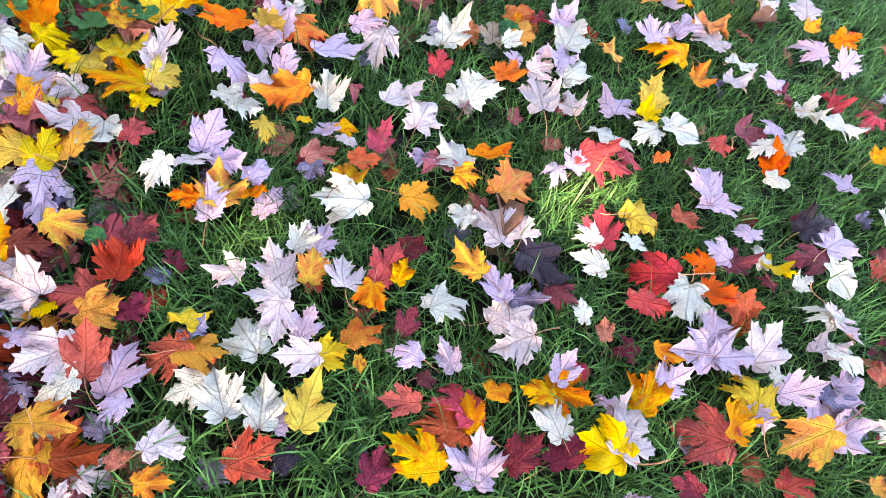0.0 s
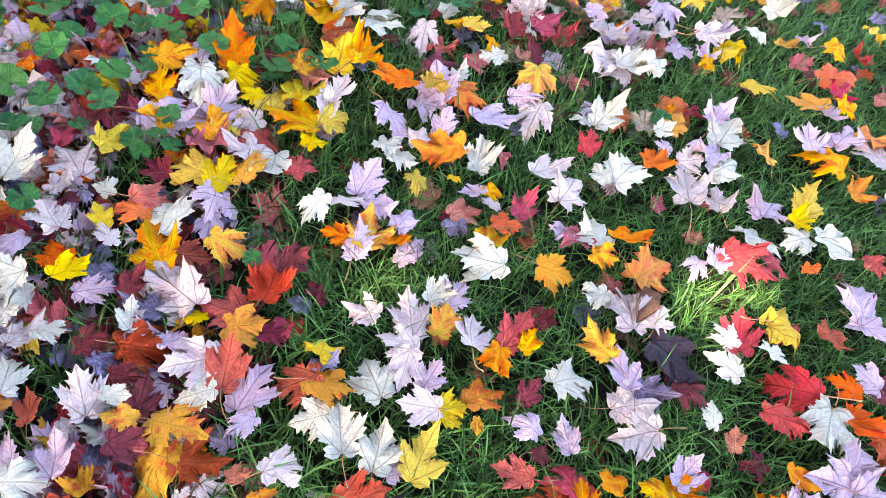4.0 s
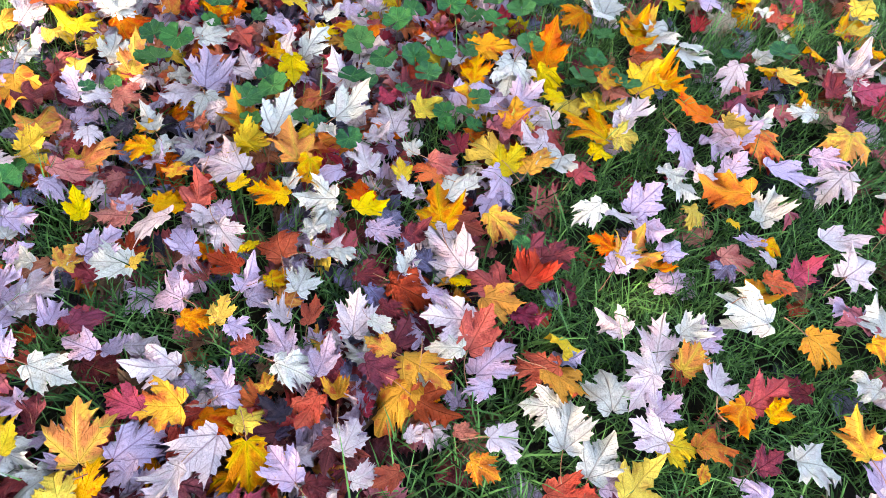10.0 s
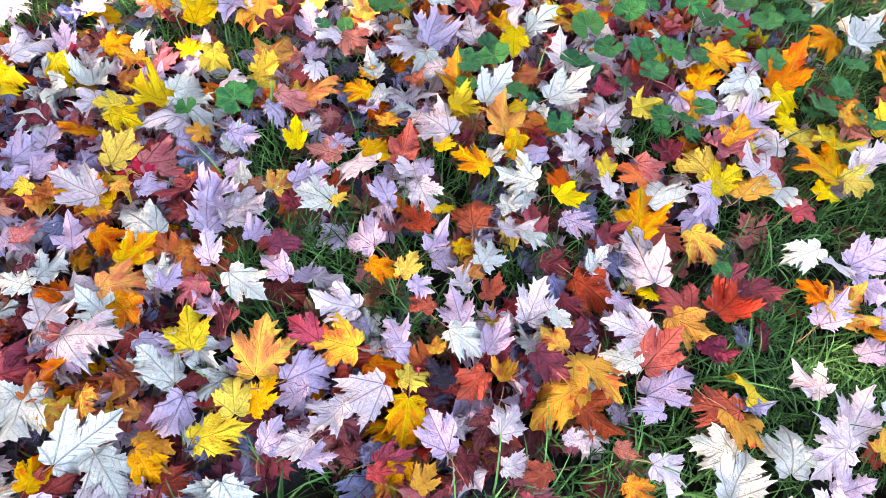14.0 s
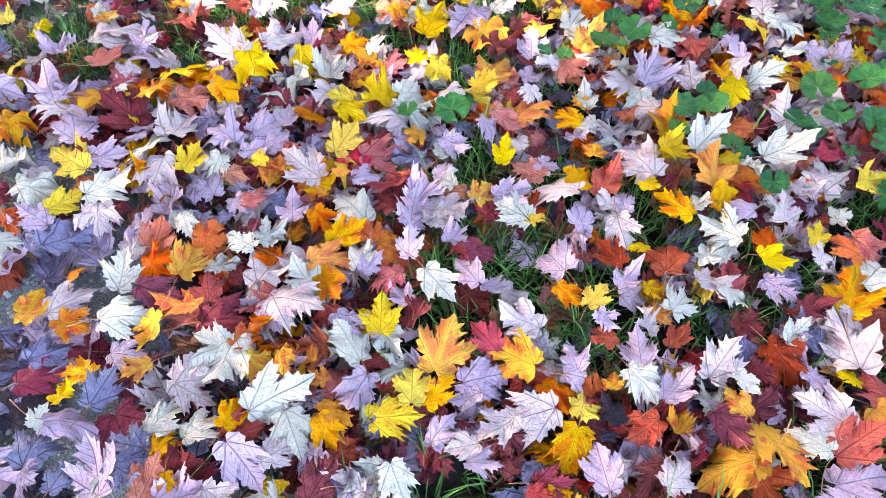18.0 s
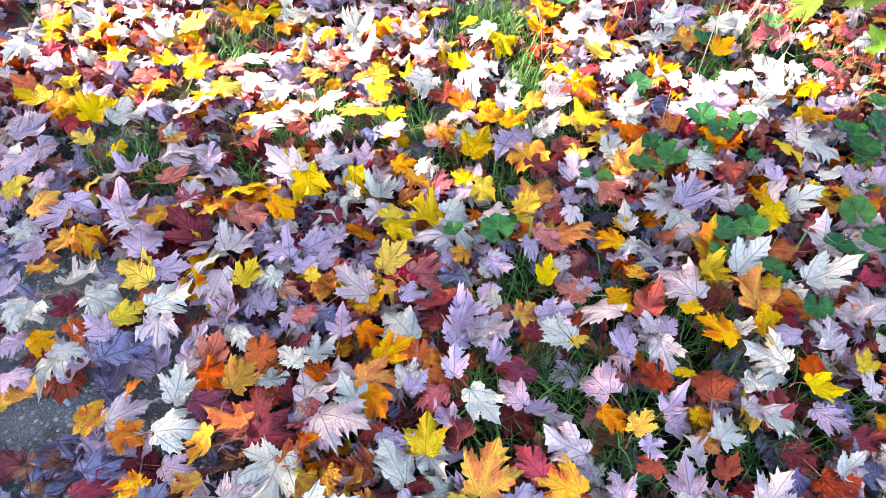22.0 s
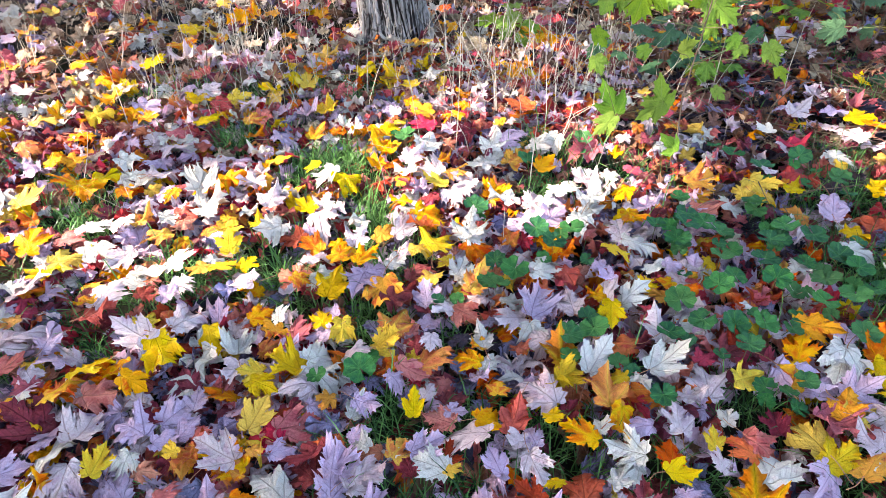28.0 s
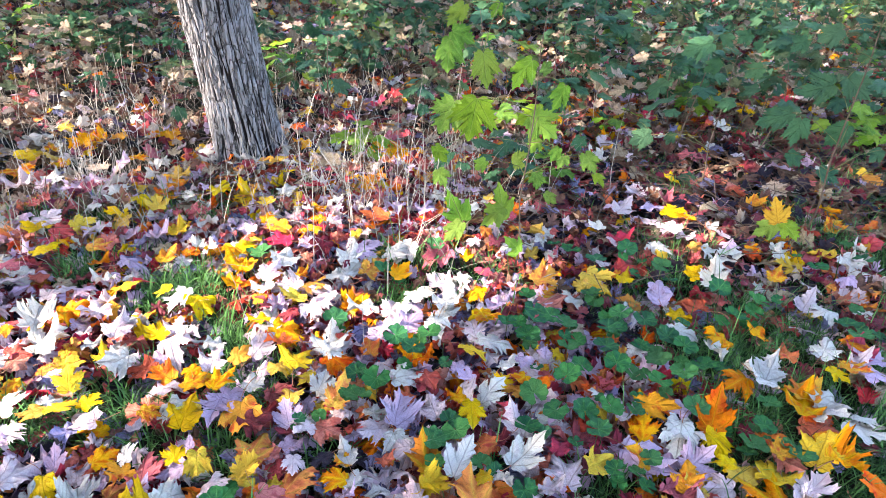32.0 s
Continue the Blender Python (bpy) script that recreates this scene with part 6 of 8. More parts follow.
maple_leaf("D", -2.706, -0.590, 42, 8.9, UP)
maple_leaf("V", -2.708, -0.527, 71, 11.8, UP)
maple_leaf("W", -2.537, -0.342, 123, 8.6, UP)
maple_leaf("Y", -2.505, -0.221, 38, 10.5, UP)
maple_leaf("A", -2.624, -0.047, 120, 13.0, UP)
maple_leaf("R", -2.520, -0.060, 149, 12.5, UP)
maple_leaf("A", -3.495, 0.235, -68, 13.0, UP)
maple_leaf("A", -3.243, 0.665, 59, 13.0, UP)
maple_leaf("A", -2.911, 0.439, 113, 13.0, UP)
maple_leaf("W", -2.245, 0.317, 19, 13.0, UP)
maple_leaf("V", -2.579, 0.574, 33, 13.0, UP)
maple_leaf("V", -2.659, 0.478, -146, 11.7, UP)
maple_leaf("O", -2.584, 0.376, 147, 13.0, UP)
maple_leaf("A", -2.559, 0.074, 148, 10.6, UP)
maple_leaf("C", -2.440, 0.089, -145, 10.5, UP)
maple_leaf("S", -2.177, 0.493, -168, 13.0, UP)
maple_leaf("W", -3.094, 0.881, 68, 9.0, UP)
maple_leaf("V", -2.327, 1.426, 103, 13.0, UP)
maple_leaf("P", -2.264, 1.416, 26, 13.0, UP)
maple_leaf("V", -2.255, 1.574, 16, 13.0, UP)
maple_leaf("Y", -2.190, 1.633, -36, 11.7, UP)
maple_leaf("P", -2.136, 1.493, -46, 11.2, UP)
maple_leaf("W", -2.171, 1.232, 106, 8.9, UP)
maple_leaf("W", -1.942, 1.357, 14, 12.3, UP)
maple_leaf("Y", -1.879, 1.325, 2, 8.5, UP)
maple_leaf("P", -2.054, 1.235, -73, 10.7, UP)
maple_leaf("P", -1.942, 1.080, 43, 11.1, UP)
maple_leaf("R", -2.066, 1.248, -45, 11.6, UP)
maple_leaf("R", -1.893, 1.161, 14, 13.0, UP)
maple_leaf("Y", -1.842, 0.975, -83, 12.7, UP)
maple_leaf("Y", -1.800, 1.089, 41, 9.6, UP)
maple_leaf("A", -1.909, 0.791, 3, 13.0, UP)
maple_leaf("S", -1.795, 0.754, 15, 13.0, UP)
maple_leaf("W", -1.756, 0.838, 44, 10.0, UP)
maple_leaf("V", -1.714, 1.187, -107, 12.2, UP)
maple_leaf("R", -1.554, 1.236, 109, 13.0, UP)
maple_leaf("P", -2.027, 1.520, 146, 11.0, UP)
maple_leaf("Y", -1.748, 1.400, 105, 8.2, UP)
maple_leaf("A", -2.127, 1.656, -80, 10.6, UP)
# leaves among the herbs
maple_leaf("W", -1.464, 1.061, -37, 11.4, UP)
maple_leaf("Y", -1.547, 1.126, -56, 8.8, UP)
maple_leaf("W", -1.672, 1.413, 33, 13.6, UP)
maple_leaf("V", -1.652, 1.144, 57, 12.2, UP)
maple_leaf("W", -1.443, 0.875, 35, 8.8, UP)
maple_leaf("A", -1.379, 1.177, 178, 10.9, UP)
maple_leaf("W", -1.353, 1.104, -72, 8.4, UP)
maple_leaf("W", -1.186, 1.144, 9, 13.6, UP)
maple_leaf("O", -1.203, 1.091, -171, 11.4, UP)
maple_leaf("A", -1.041, 1.168, 36, 13.6, UP)
maple_leaf("W", -1.013, 1.210, -1, 13.6, UP)
maple_leaf("W", -0.919, 1.258, -72, 13.1, UP)
maple_leaf("R", -0.985, 1.155, -52, 12.1, UP)
maple_leaf("R", -1.161, 1.565, 38, 13.6, UP)
maple_leaf("V", -1.077, 1.505, 7, 13.6, UP)
maple_leaf("W", -1.207, 1.453, 26, 13.2, UP)
maple_leaf("V", -1.323, 1.482, 27, 11.4, UP)
maple_leaf("A", -1.364, 1.326, 29, 12.0, UP)
maple_leaf("P", -1.425, 1.623, 27, 13.3, UP)
maple_leaf("W", -1.367, 1.665, -170, 11.6, UP)
maple_leaf("W", -1.573, 2.029, -88, 12.2, UP)
maple_leaf("A", -1.606, 1.665, 30, 10.2, UP)
maple_leaf("A", -0.859, 1.101, -2, 13.3, UP)
maple_leaf("Y", -0.958, 0.699, -63, 9.1, UP)
maple_leaf("V", -0.977, 0.709, 28, 9.8, UP)
maple_leaf("V", -1.048, 0.640, -0, 13.5, UP)
maple_leaf("A", -0.941, 0.970, 6, 8.7, UP)
# leaves half under the others
maple_leaf("A", 1.092, 1.745, -40, 9.1)
maple_leaf("R", 1.095, 1.942, 150, 10.3)
maple_leaf("W", 1.116, 1.487, 86, 8.0)
maple_leaf("R", 0.908, 0.619, -45, 10.3)
maple_leaf("W", 1.133, 0.846, 110, 6.8)
maple_leaf("A", 1.105, 0.699, -79, 6.8)
maple_leaf("C", 0.685, 0.510, 88, 7.7)
maple_leaf("W", -1.802, -0.052, 22, 10.3)
maple_leaf("W", -1.387, 0.026, -91, 9.4)
maple_leaf("C", -1.518, -0.240, 106, 6.8)
maple_leaf("V", -1.474, -0.254, 15, 6.8)
maple_leaf("R", -1.411, -0.297, 131, 6.8)
maple_leaf("V", -1.267, -0.159, -13, 6.8)
maple_leaf("R", -1.150, -0.091, -128, 8.6)
maple_leaf("V", -1.808, 0.176, 160, 9.5)
maple_leaf("A", -1.759, 0.223, 178, 9.8)
maple_leaf("V", -1.540, 0.315, 122, 6.8)
maple_leaf("P", -1.540, 0.589, 15, 10.3)
maple_leaf("Y", -1.543, 0.639, -99, 6.8)
maple_leaf("R", -1.382, 0.371, -4, 6.8)
maple_leaf("W", -1.318, 0.460, -2, 10.3)
maple_leaf("C", -1.362, 0.508, -82, 7.0)
maple_leaf("O", -1.289, 0.256, 156, 10.3)
maple_leaf("C", -1.285, 0.289, 25, 7.2)
maple_leaf("V", -1.193, 0.219, -79, 6.8)
maple_leaf("W", -1.154, 0.228, -82, 6.8)
maple_leaf("Y", -1.176, 0.188, 164, 6.8)
maple_leaf("W", -0.933, 0.116, -165, 6.8)
maple_leaf("Y", -0.965, 0.337, 69, 6.8)
maple_leaf("O", -1.439, 0.832, -73, 6.8)
maple_leaf("P", -1.246, 0.671, 44, 8.2)
maple_leaf("V", -0.979, -0.189, -144, 6.8)
maple_leaf("V", -0.858, -0.386, -10, 6.8)
maple_leaf("V", -0.722, -0.303, -169, 6.8)
maple_leaf("R", -0.658, -0.293, -180, 6.8)
maple_leaf("K", -0.582, -0.171, 116, 6.8)
maple_leaf("R", -0.364, -0.052, -176, 6.8)
maple_leaf("O", -1.622, -0.952, 105, 10.3)
maple_leaf("R", -1.546, -0.916, -20, 7.7)
maple_leaf("P", -1.547, -0.994, 3, 10.3)
maple_leaf("A", -1.496, -1.068, -121, 7.7)
maple_leaf("V", -1.467, -1.319, 46, 9.7)
maple_leaf("W", -1.425, -1.309, -28, 7.9)
maple_leaf("P", -1.371, -1.177, 35, 7.7)
maple_leaf("V", -1.334, -1.199, 145, 10.1)
maple_leaf("V", -1.301, -1.218, 179, 9.1)
maple_leaf("C", -1.335, -0.974, -58, 9.0)
maple_leaf("D", -1.323, -1.051, -114, 7.7)
maple_leaf("P", -1.375, -1.011, 139, 7.7)
maple_leaf("C", -1.420, -0.922, 26, 7.7)
maple_leaf("V", -1.266, -0.888, 47, 7.7)
maple_leaf("V", -1.241, -0.939, -4, 7.7)
maple_leaf("O", -1.159, -1.318, 76, 7.7)
maple_leaf("A", -1.163, -1.196, 68, 7.7)
maple_leaf("V", -1.181, -1.242, -121, 7.7)
maple_leaf("C", -1.252, -1.310, 165, 7.7)
maple_leaf("W", -1.197, -1.008, -109, 7.7)
maple_leaf("V", -1.130, -1.018, 121, 7.7)
maple_leaf("V", -1.147, -1.053, -93, 7.7)
maple_leaf("A", -1.178, -0.881, -92, 7.7)
maple_leaf("V", -1.093, -0.949, -49, 7.7)
maple_leaf("V", -1.106, -0.881, -137, 7.7)
maple_leaf("V", -1.024, -1.156, 56, 7.7)
maple_leaf("W", -1.039, -1.063, 6, 7.7)
maple_leaf("V", -0.980, -1.165, 45, 7.7)
maple_leaf("C", -1.020, -0.907, -39, 7.7)
maple_leaf("V", -1.628, -0.824, 80, 7.7)
maple_leaf("C", -1.640, -0.741, 69, 7.7)
maple_leaf("P", -1.567, -0.770, 56, 7.7)
maple_leaf("W", -1.477, -0.764, 93, 10.3)
maple_leaf("P", -1.421, -0.765, -168, 8.2)
maple_leaf("A", -1.602, -0.718, 23, 7.7)
maple_leaf("V", -1.456, -0.645, 26, 7.7)
maple_leaf("Y", -1.408, -0.403, 23, 10.3)
maple_leaf("Y", -1.400, -0.720, 164, 7.7)
maple_leaf("O", -1.355, -0.792, 157, 9.8)
maple_leaf("V", -1.331, -0.867, 84, 8.5)
maple_leaf("C", -1.408, -0.885, 114, 7.7)
maple_leaf("W", -1.338, -0.638, 4, 8.0)
maple_leaf("V", -1.294, -0.777, 46, 7.7)
maple_leaf("R", -1.270, -0.643, 52, 7.7)
maple_leaf("W", -1.221, -0.479, 63, 7.7)
maple_leaf("V", -1.239, -0.825, 48, 7.7)
maple_leaf("A", -1.138, -0.767, 161, 10.3)
maple_leaf("O", -1.133, -0.782, -39, 8.0)
maple_leaf("O", -1.185, -0.867, -126, 7.7)
maple_leaf("C", -1.080, -0.601, 124, 10.3)
maple_leaf("O", -1.136, -0.535, 106, 7.7)
maple_leaf("W", -1.123, -0.473, 137, 7.7)
maple_leaf("V", -1.054, -0.511, -14, 7.7)
maple_leaf("O", -1.044, -0.760, -47, 7.7)
maple_leaf("D", -1.096, -0.847, -127, 7.7)
maple_leaf("O", -0.989, -0.639, 116, 7.7)
maple_leaf("O", -0.936, -0.606, -14, 7.7)
maple_leaf("W", -0.926, -0.969, 9, 7.7)
maple_leaf("C", -0.906, -0.914, 34, 7.7)
maple_leaf("O", -0.752, -0.890, 49, 7.7)
maple_leaf("A", -0.699, -0.858, -37, 7.7)
maple_leaf("W", -0.743, -0.934, 157, 7.7)
maple_leaf("P", -0.452, -0.895, -35, 7.7)
maple_leaf("P", -0.928, -0.788, -179, 8.3)
maple_leaf("V", -0.828, -0.844, -66, 10.1)
maple_leaf("W", -0.874, -0.767, 134, 9.4)
maple_leaf("R", -0.806, -0.723, -113, 7.7)
maple_leaf("V", -0.783, -0.691, -49, 7.7)
maple_leaf("A", -0.711, -0.809, -63, 7.7)
maple_leaf("R", -0.737, -0.783, 176, 7.7)
maple_leaf("V", -0.675, -0.832, 164, 7.7)
maple_leaf("O", -0.587, -0.710, -52, 8.4)
maple_leaf("A", -0.605, -0.703, -37, 7.7)
maple_leaf("A", -0.570, -0.714, -58, 7.7)
maple_leaf("P", -0.465, -0.655, 153, 7.7)
maple_leaf("V", -0.451, -0.642, -25, 7.7)
maple_leaf("W", -0.488, -0.620, -150, 7.7)
maple_leaf("W", -0.477, -0.579, -68, 8.9)
maple_leaf("V", -0.520, -0.727, -18, 7.7)
maple_leaf("W", -0.435, -0.792, 165, 7.7)
maple_leaf("W", -1.690, -1.887, -105, 7.7)
maple_leaf("V", -1.549, -1.754, 41, 7.7)
maple_leaf("D", -1.535, -1.686, 44, 7.7)
maple_leaf("C", -1.530, -1.522, 92, 7.7)
maple_leaf("W", -1.480, -1.622, -61, 10.3)
maple_leaf("V", -1.415, -1.632, -155, 10.3)
maple_leaf("W", -1.367, -1.717, -120, 10.3)
maple_leaf("V", -1.342, -1.669, -142, 8.9)
maple_leaf("V", -1.297, -1.655, -148, 7.7)
maple_leaf("A", -1.334, -1.583, -79, 10.3)
maple_leaf("A", -1.348, -1.550, -38, 10.3)
maple_leaf("A", -1.233, -1.594, -179, 7.7)
maple_leaf("W", -1.193, -1.505, 67, 10.3)
maple_leaf("W", -1.105, -1.580, -58, 10.3)
maple_leaf("W", -1.118, -1.609, -115, 7.7)
maple_leaf("C", -1.133, -1.505, -133, 7.8)
maple_leaf("O", -1.068, -1.453, -14, 10.1)
maple_leaf("A", -1.026, -1.531, -19, 7.7)
maple_leaf("V", -1.029, -1.593, -134, 7.7)
maple_leaf("V", -1.172, -1.677, 69, 7.7)
maple_leaf("W", -0.963, -1.467, -99, 10.3)
maple_leaf("W", -0.995, -1.458, 4, 7.7)
maple_leaf("V", -0.922, -1.552, -17, 10.3)
maple_leaf("A", -0.870, -1.548, 79, 7.7)
maple_leaf("A", -0.886, -1.507, 27, 7.7)
maple_leaf("W", -0.819, 1.491, -5, 8.6)
maple_leaf("A", -1.001, 1.634, 92, 7.9)
maple_leaf("P", -0.660, 1.659, 27, 10.3)
maple_leaf("P", -0.620, 1.653, -23, 10.3)
maple_leaf("A", -0.672, 1.795, -50, 7.7)
maple_leaf("R", -0.558, 2.117, -16, 10.3)
maple_leaf("A", -0.454, 1.951, 47, 10.3)
maple_leaf("P", -0.341, 1.950, -59, 7.7)
maple_leaf("C", -0.645, 2.143, -1, 9.1)
maple_leaf("A", 0.259, 2.360, -55, 10.3)
maple_leaf("V", -0.101, 2.110, -79, 9.8)
maple_leaf("W", -0.010, 2.203, -86, 8.6)
maple_leaf("Y", 0.353, 2.580, -69, 10.3)
maple_leaf("V", 0.149, 2.317, -94, 7.7)
maple_leaf("A", 0.099, 2.208, -32, 10.3)
maple_leaf("Y", -0.043, 2.084, 173, 10.3)
maple_leaf("P", 0.463, 2.604, -107, 10.3)
maple_leaf("V", 0.559, 2.618, 78, 7.7)
maple_leaf("W", -2.765, -2.339, -39, 10.3)
maple_leaf("O", -2.790, -2.238, 10, 10.3)
maple_leaf("A", -2.765, -2.079, 46, 7.7)
maple_leaf("Y", -2.747, -1.991, 114, 10.3)
maple_leaf("A", -2.740, -1.917, 42, 10.0)
maple_leaf("V", -2.711, -1.826, 41, 10.0)
maple_leaf("A", -2.733, -1.723, -137, 7.7)
maple_leaf("O", -2.703, -1.608, -22, 10.3)
maple_leaf("A", -2.753, -1.427, -4, 10.3)
maple_leaf("V", -2.713, -1.270, 59, 7.7)
maple_leaf("W", -2.646, -2.291, 123, 10.3)
maple_leaf("V", -2.599, -2.132, 48, 8.5)
maple_leaf("W", -2.588, -2.077, 139, 7.7)
maple_leaf("V", -2.505, -1.940, 70, 7.7)
maple_leaf("V", -2.532, -1.796, 118, 10.3)
maple_leaf("V", -2.517, -1.545, 93, 10.3)
maple_leaf("A", -2.570, -1.401, 118, 10.3)
maple_leaf("T", -2.605, -1.327, -161, 7.7)
maple_leaf("R", -2.473, -1.855, 35, 7.7)
maple_leaf("W", -2.417, -1.668, 68, 8.5)
maple_leaf("W", -2.346, -1.621, 130, 10.3)
maple_leaf("A", -2.455, -1.545, 147, 8.2)
maple_leaf("W", -2.322, -2.143, -109, 7.7)
maple_leaf("A", -2.288, -2.018, 138, 10.3)
maple_leaf("W", -2.289, -1.921, 130, 10.3)
maple_leaf("W", -2.321, -1.793, -48, 10.3)
maple_leaf("A", -2.428, -1.872, 15, 7.7)
maple_leaf("R", -2.298, -1.689, -124, 7.7)
maple_leaf("R", -2.367, -1.702, 33, 7.7)
maple_leaf("W", -2.255, -1.594, 123, 10.3)
maple_leaf("Y", -2.240, -1.566, 147, 10.3)
maple_leaf("W", -2.345, -1.549, -37, 10.3)
maple_leaf("O", -2.211, -1.466, 143, 7.7)
maple_leaf("W", -2.177, -2.044, -33, 10.3)
maple_leaf("R", -2.183, -1.919, 40, 7.7)
maple_leaf("W", -2.168, -1.838, 142, 9.2)
maple_leaf("W", -2.184, -1.745, -27, 8.5)
maple_leaf("W", -2.133, -1.666, 116, 10.3)
maple_leaf("V", -2.138, -1.611, -59, 10.3)
maple_leaf("V", -2.146, -1.502, 117, 10.0)
maple_leaf("O", -2.016, -1.995, 148, 9.7)
maple_leaf("C", -1.990, -1.673, 159, 7.7)
maple_leaf("Y", -1.944, -1.864, 157, 8.9)
maple_leaf("Y", -1.877, -1.787, -129, 9.0)
maple_leaf("R", -1.907, -1.568, 133, 7.7)
maple_leaf("W", -1.881, -1.439, -16, 7.7)
maple_leaf("V", -1.845, -1.333, 42, 8.2)
maple_leaf("W", -1.979, -1.364, -41, 9.9)
maple_leaf("Y", -1.931, -1.375, 158, 7.7)
maple_leaf("C", -1.781, -1.218, 65, 7.7)
maple_leaf("A", -1.754, -1.190, 137, 7.7)
maple_leaf("P", -1.521, -1.301, -61, 7.7)
maple_leaf("C", -2.651, -1.256, -100, 7.7)
maple_leaf("V", -2.655, -1.212, -92, 10.3)
maple_leaf("R", -2.578, -1.212, 33, 7.7)
maple_leaf("W", -2.654, -1.071, -64, 10.3)
maple_leaf("W", -2.564, -0.979, 55, 7.7)
maple_leaf("T", -2.508, -0.861, 23, 7.7)
maple_leaf("T", -2.655, -0.517, -55, 7.7)
maple_leaf("W", -2.590, -0.377, 144, 8.2)
maple_leaf("A", -2.542, -0.314, -166, 7.7)
maple_leaf("V", -2.496, -1.106, 129, 8.6)
maple_leaf("V", -2.492, -1.066, -103, 7.7)
maple_leaf("W", -2.407, -1.176, 166, 10.3)
maple_leaf("A", -2.319, -1.186, -54, 9.6)
maple_leaf("V", -2.261, -1.106, -163, 7.7)
maple_leaf("W", -2.381, -0.967, -99, 7.8)
maple_leaf("V", -2.424, -0.797, 10, 8.8)
maple_leaf("A", -2.296, -0.845, 110, 8.2)
maple_leaf("A", -2.267, -1.009, -127, 7.7)
maple_leaf("V", -2.202, -0.984, -158, 7.7)
maple_leaf("P", -2.209, -0.918, -97, 8.9)
maple_leaf("C", -2.224, -0.852, 29, 7.7)
maple_leaf("P", -2.275, -0.729, -106, 10.3)
maple_leaf("W", -2.206, -0.646, -103, 10.3)
maple_leaf("A", -2.276, -0.281, 115, 7.7)
maple_leaf("A", -2.211, -0.583, 113, 8.0)
maple_leaf("V", -2.292, -1.041, -47, 10.3)
maple_leaf("V", -2.058, -1.141, 115, 7.7)
maple_leaf("W", -2.125, -1.019, -55, 7.7)
maple_leaf("R", -2.145, -0.975, -24, 9.4)
maple_leaf("P", -2.112, -0.881, -18, 7.7)
maple_leaf("O", -2.033, -0.877, -20, 7.7)
maple_leaf("A", -2.078, -0.818, 77, 7.7)
maple_leaf("W", -2.096, -0.751, 52, 7.7)
maple_leaf("Y", -2.037, -0.720, 84, 7.7)
maple_leaf("Y", -2.025, -0.825, -22, 9.7)
maple_leaf("W", -2.039, -0.681, 23, 7.7)
maple_leaf("V", -1.958, -0.551, 103, 8.1)
maple_leaf("P", -2.038, -0.465, -42, 7.7)
maple_leaf("W", -1.947, -0.378, -131, 7.7)
maple_leaf("W", -1.811, -1.072, 113, 7.8)
maple_leaf("V", -1.732, -0.977, 44, 7.7)
maple_leaf("W", -1.855, -0.851, -13, 7.7)
maple_leaf("Y", -1.815, -0.753, 50, 7.7)
maple_leaf("A", -1.851, -0.460, -125, 7.7)
maple_leaf("W", -2.641, -0.159, 111, 7.7)
maple_leaf("A", -2.652, 0.131, 98, 7.7)
maple_leaf("A", -2.402, -0.212, -146, 9.7)
maple_leaf("C", -2.464, 0.099, 47, 8.1)
maple_leaf("P", -2.227, -0.138, 31, 7.7)
maple_leaf("A", -2.263, -0.051, -3, 7.7)
maple_leaf("W", -2.128, 0.012, 65, 7.7)
maple_leaf("P", -2.104, 0.013, -152, 9.8)
maple_leaf("W", -2.041, 0.517, -69, 7.7)
maple_leaf("V", -2.105, -0.164, 91, 7.7)
maple_leaf("O", -2.089, 0.119, 34, 7.7)
maple_leaf("P", -1.937, 0.202, 53, 9.3)
maple_leaf("W", -1.924, 0.240, 48, 7.7)
maple_leaf("W", -1.872, 0.378, 44, 10.3)
maple_leaf("V", -1.841, 0.113, 99, 7.7)
maple_leaf("V", -1.789, -0.264, 153, 7.7)
maple_leaf("P", -1.734, -0.115, 37, 7.7)
maple_leaf("W", -1.655, 0.150, -11, 8.2)
maple_leaf("O", -1.674, 0.215, 31, 9.5)
maple_leaf("A", -1.695, 0.191, 178, 7.7)
maple_leaf("Y", -1.804, 0.478, -117, 10.3)
maple_leaf("V", -1.598, 0.306, 57, 7.7)
maple_leaf("C", -1.606, -0.297, 37, 7.7)
maple_leaf("C", -1.791, 0.577, -12, 8.3)
maple_leaf("V", -1.846, 0.578, 152, 7.7)
maple_leaf("R", -2.048, 0.623, 116, 7.7)
maple_leaf("O", -2.418, 0.950, 146, 7.7)
maple_leaf("C", -2.242, 0.768, 46, 9.8)
maple_leaf("W", -2.183, 0.949, -99, 7.7)
maple_leaf("R", -2.434, 0.470, 16, 10.3)
maple_leaf("W", -3.862, -1.019, 117, 10.3)
maple_leaf("A", -3.720, -0.811, 83, 10.3)
maple_leaf("A", -3.809, -0.970, 97, 10.3)
maple_leaf("A", -3.856, -0.646, 133, 10.3)
maple_leaf("V", -3.513, -0.659, 67, 10.3)
maple_leaf("W", -3.451, -0.485, -52, 10.3)
maple_leaf("T", -3.392, -0.375, -34, 10.3)
maple_leaf("Y", -3.271, -0.404, 12, 10.3)
maple_leaf("P", -3.380, -0.981, -105, 10.3)
maple_leaf("V", -3.338, -0.841, 108, 10.3)
maple_leaf("W", -3.133, -0.671, 94, 10.3)
maple_leaf("Y", -2.908, -0.651, 161, 10.3)
maple_leaf("W", -3.066, -0.757, -155, 7.7)
maple_leaf("W", -2.964, -0.980, -57, 10.3)
maple_leaf("R", -2.924, -0.902, 49, 7.7)
maple_leaf("A", -2.826, -0.873, 1, 7.7)
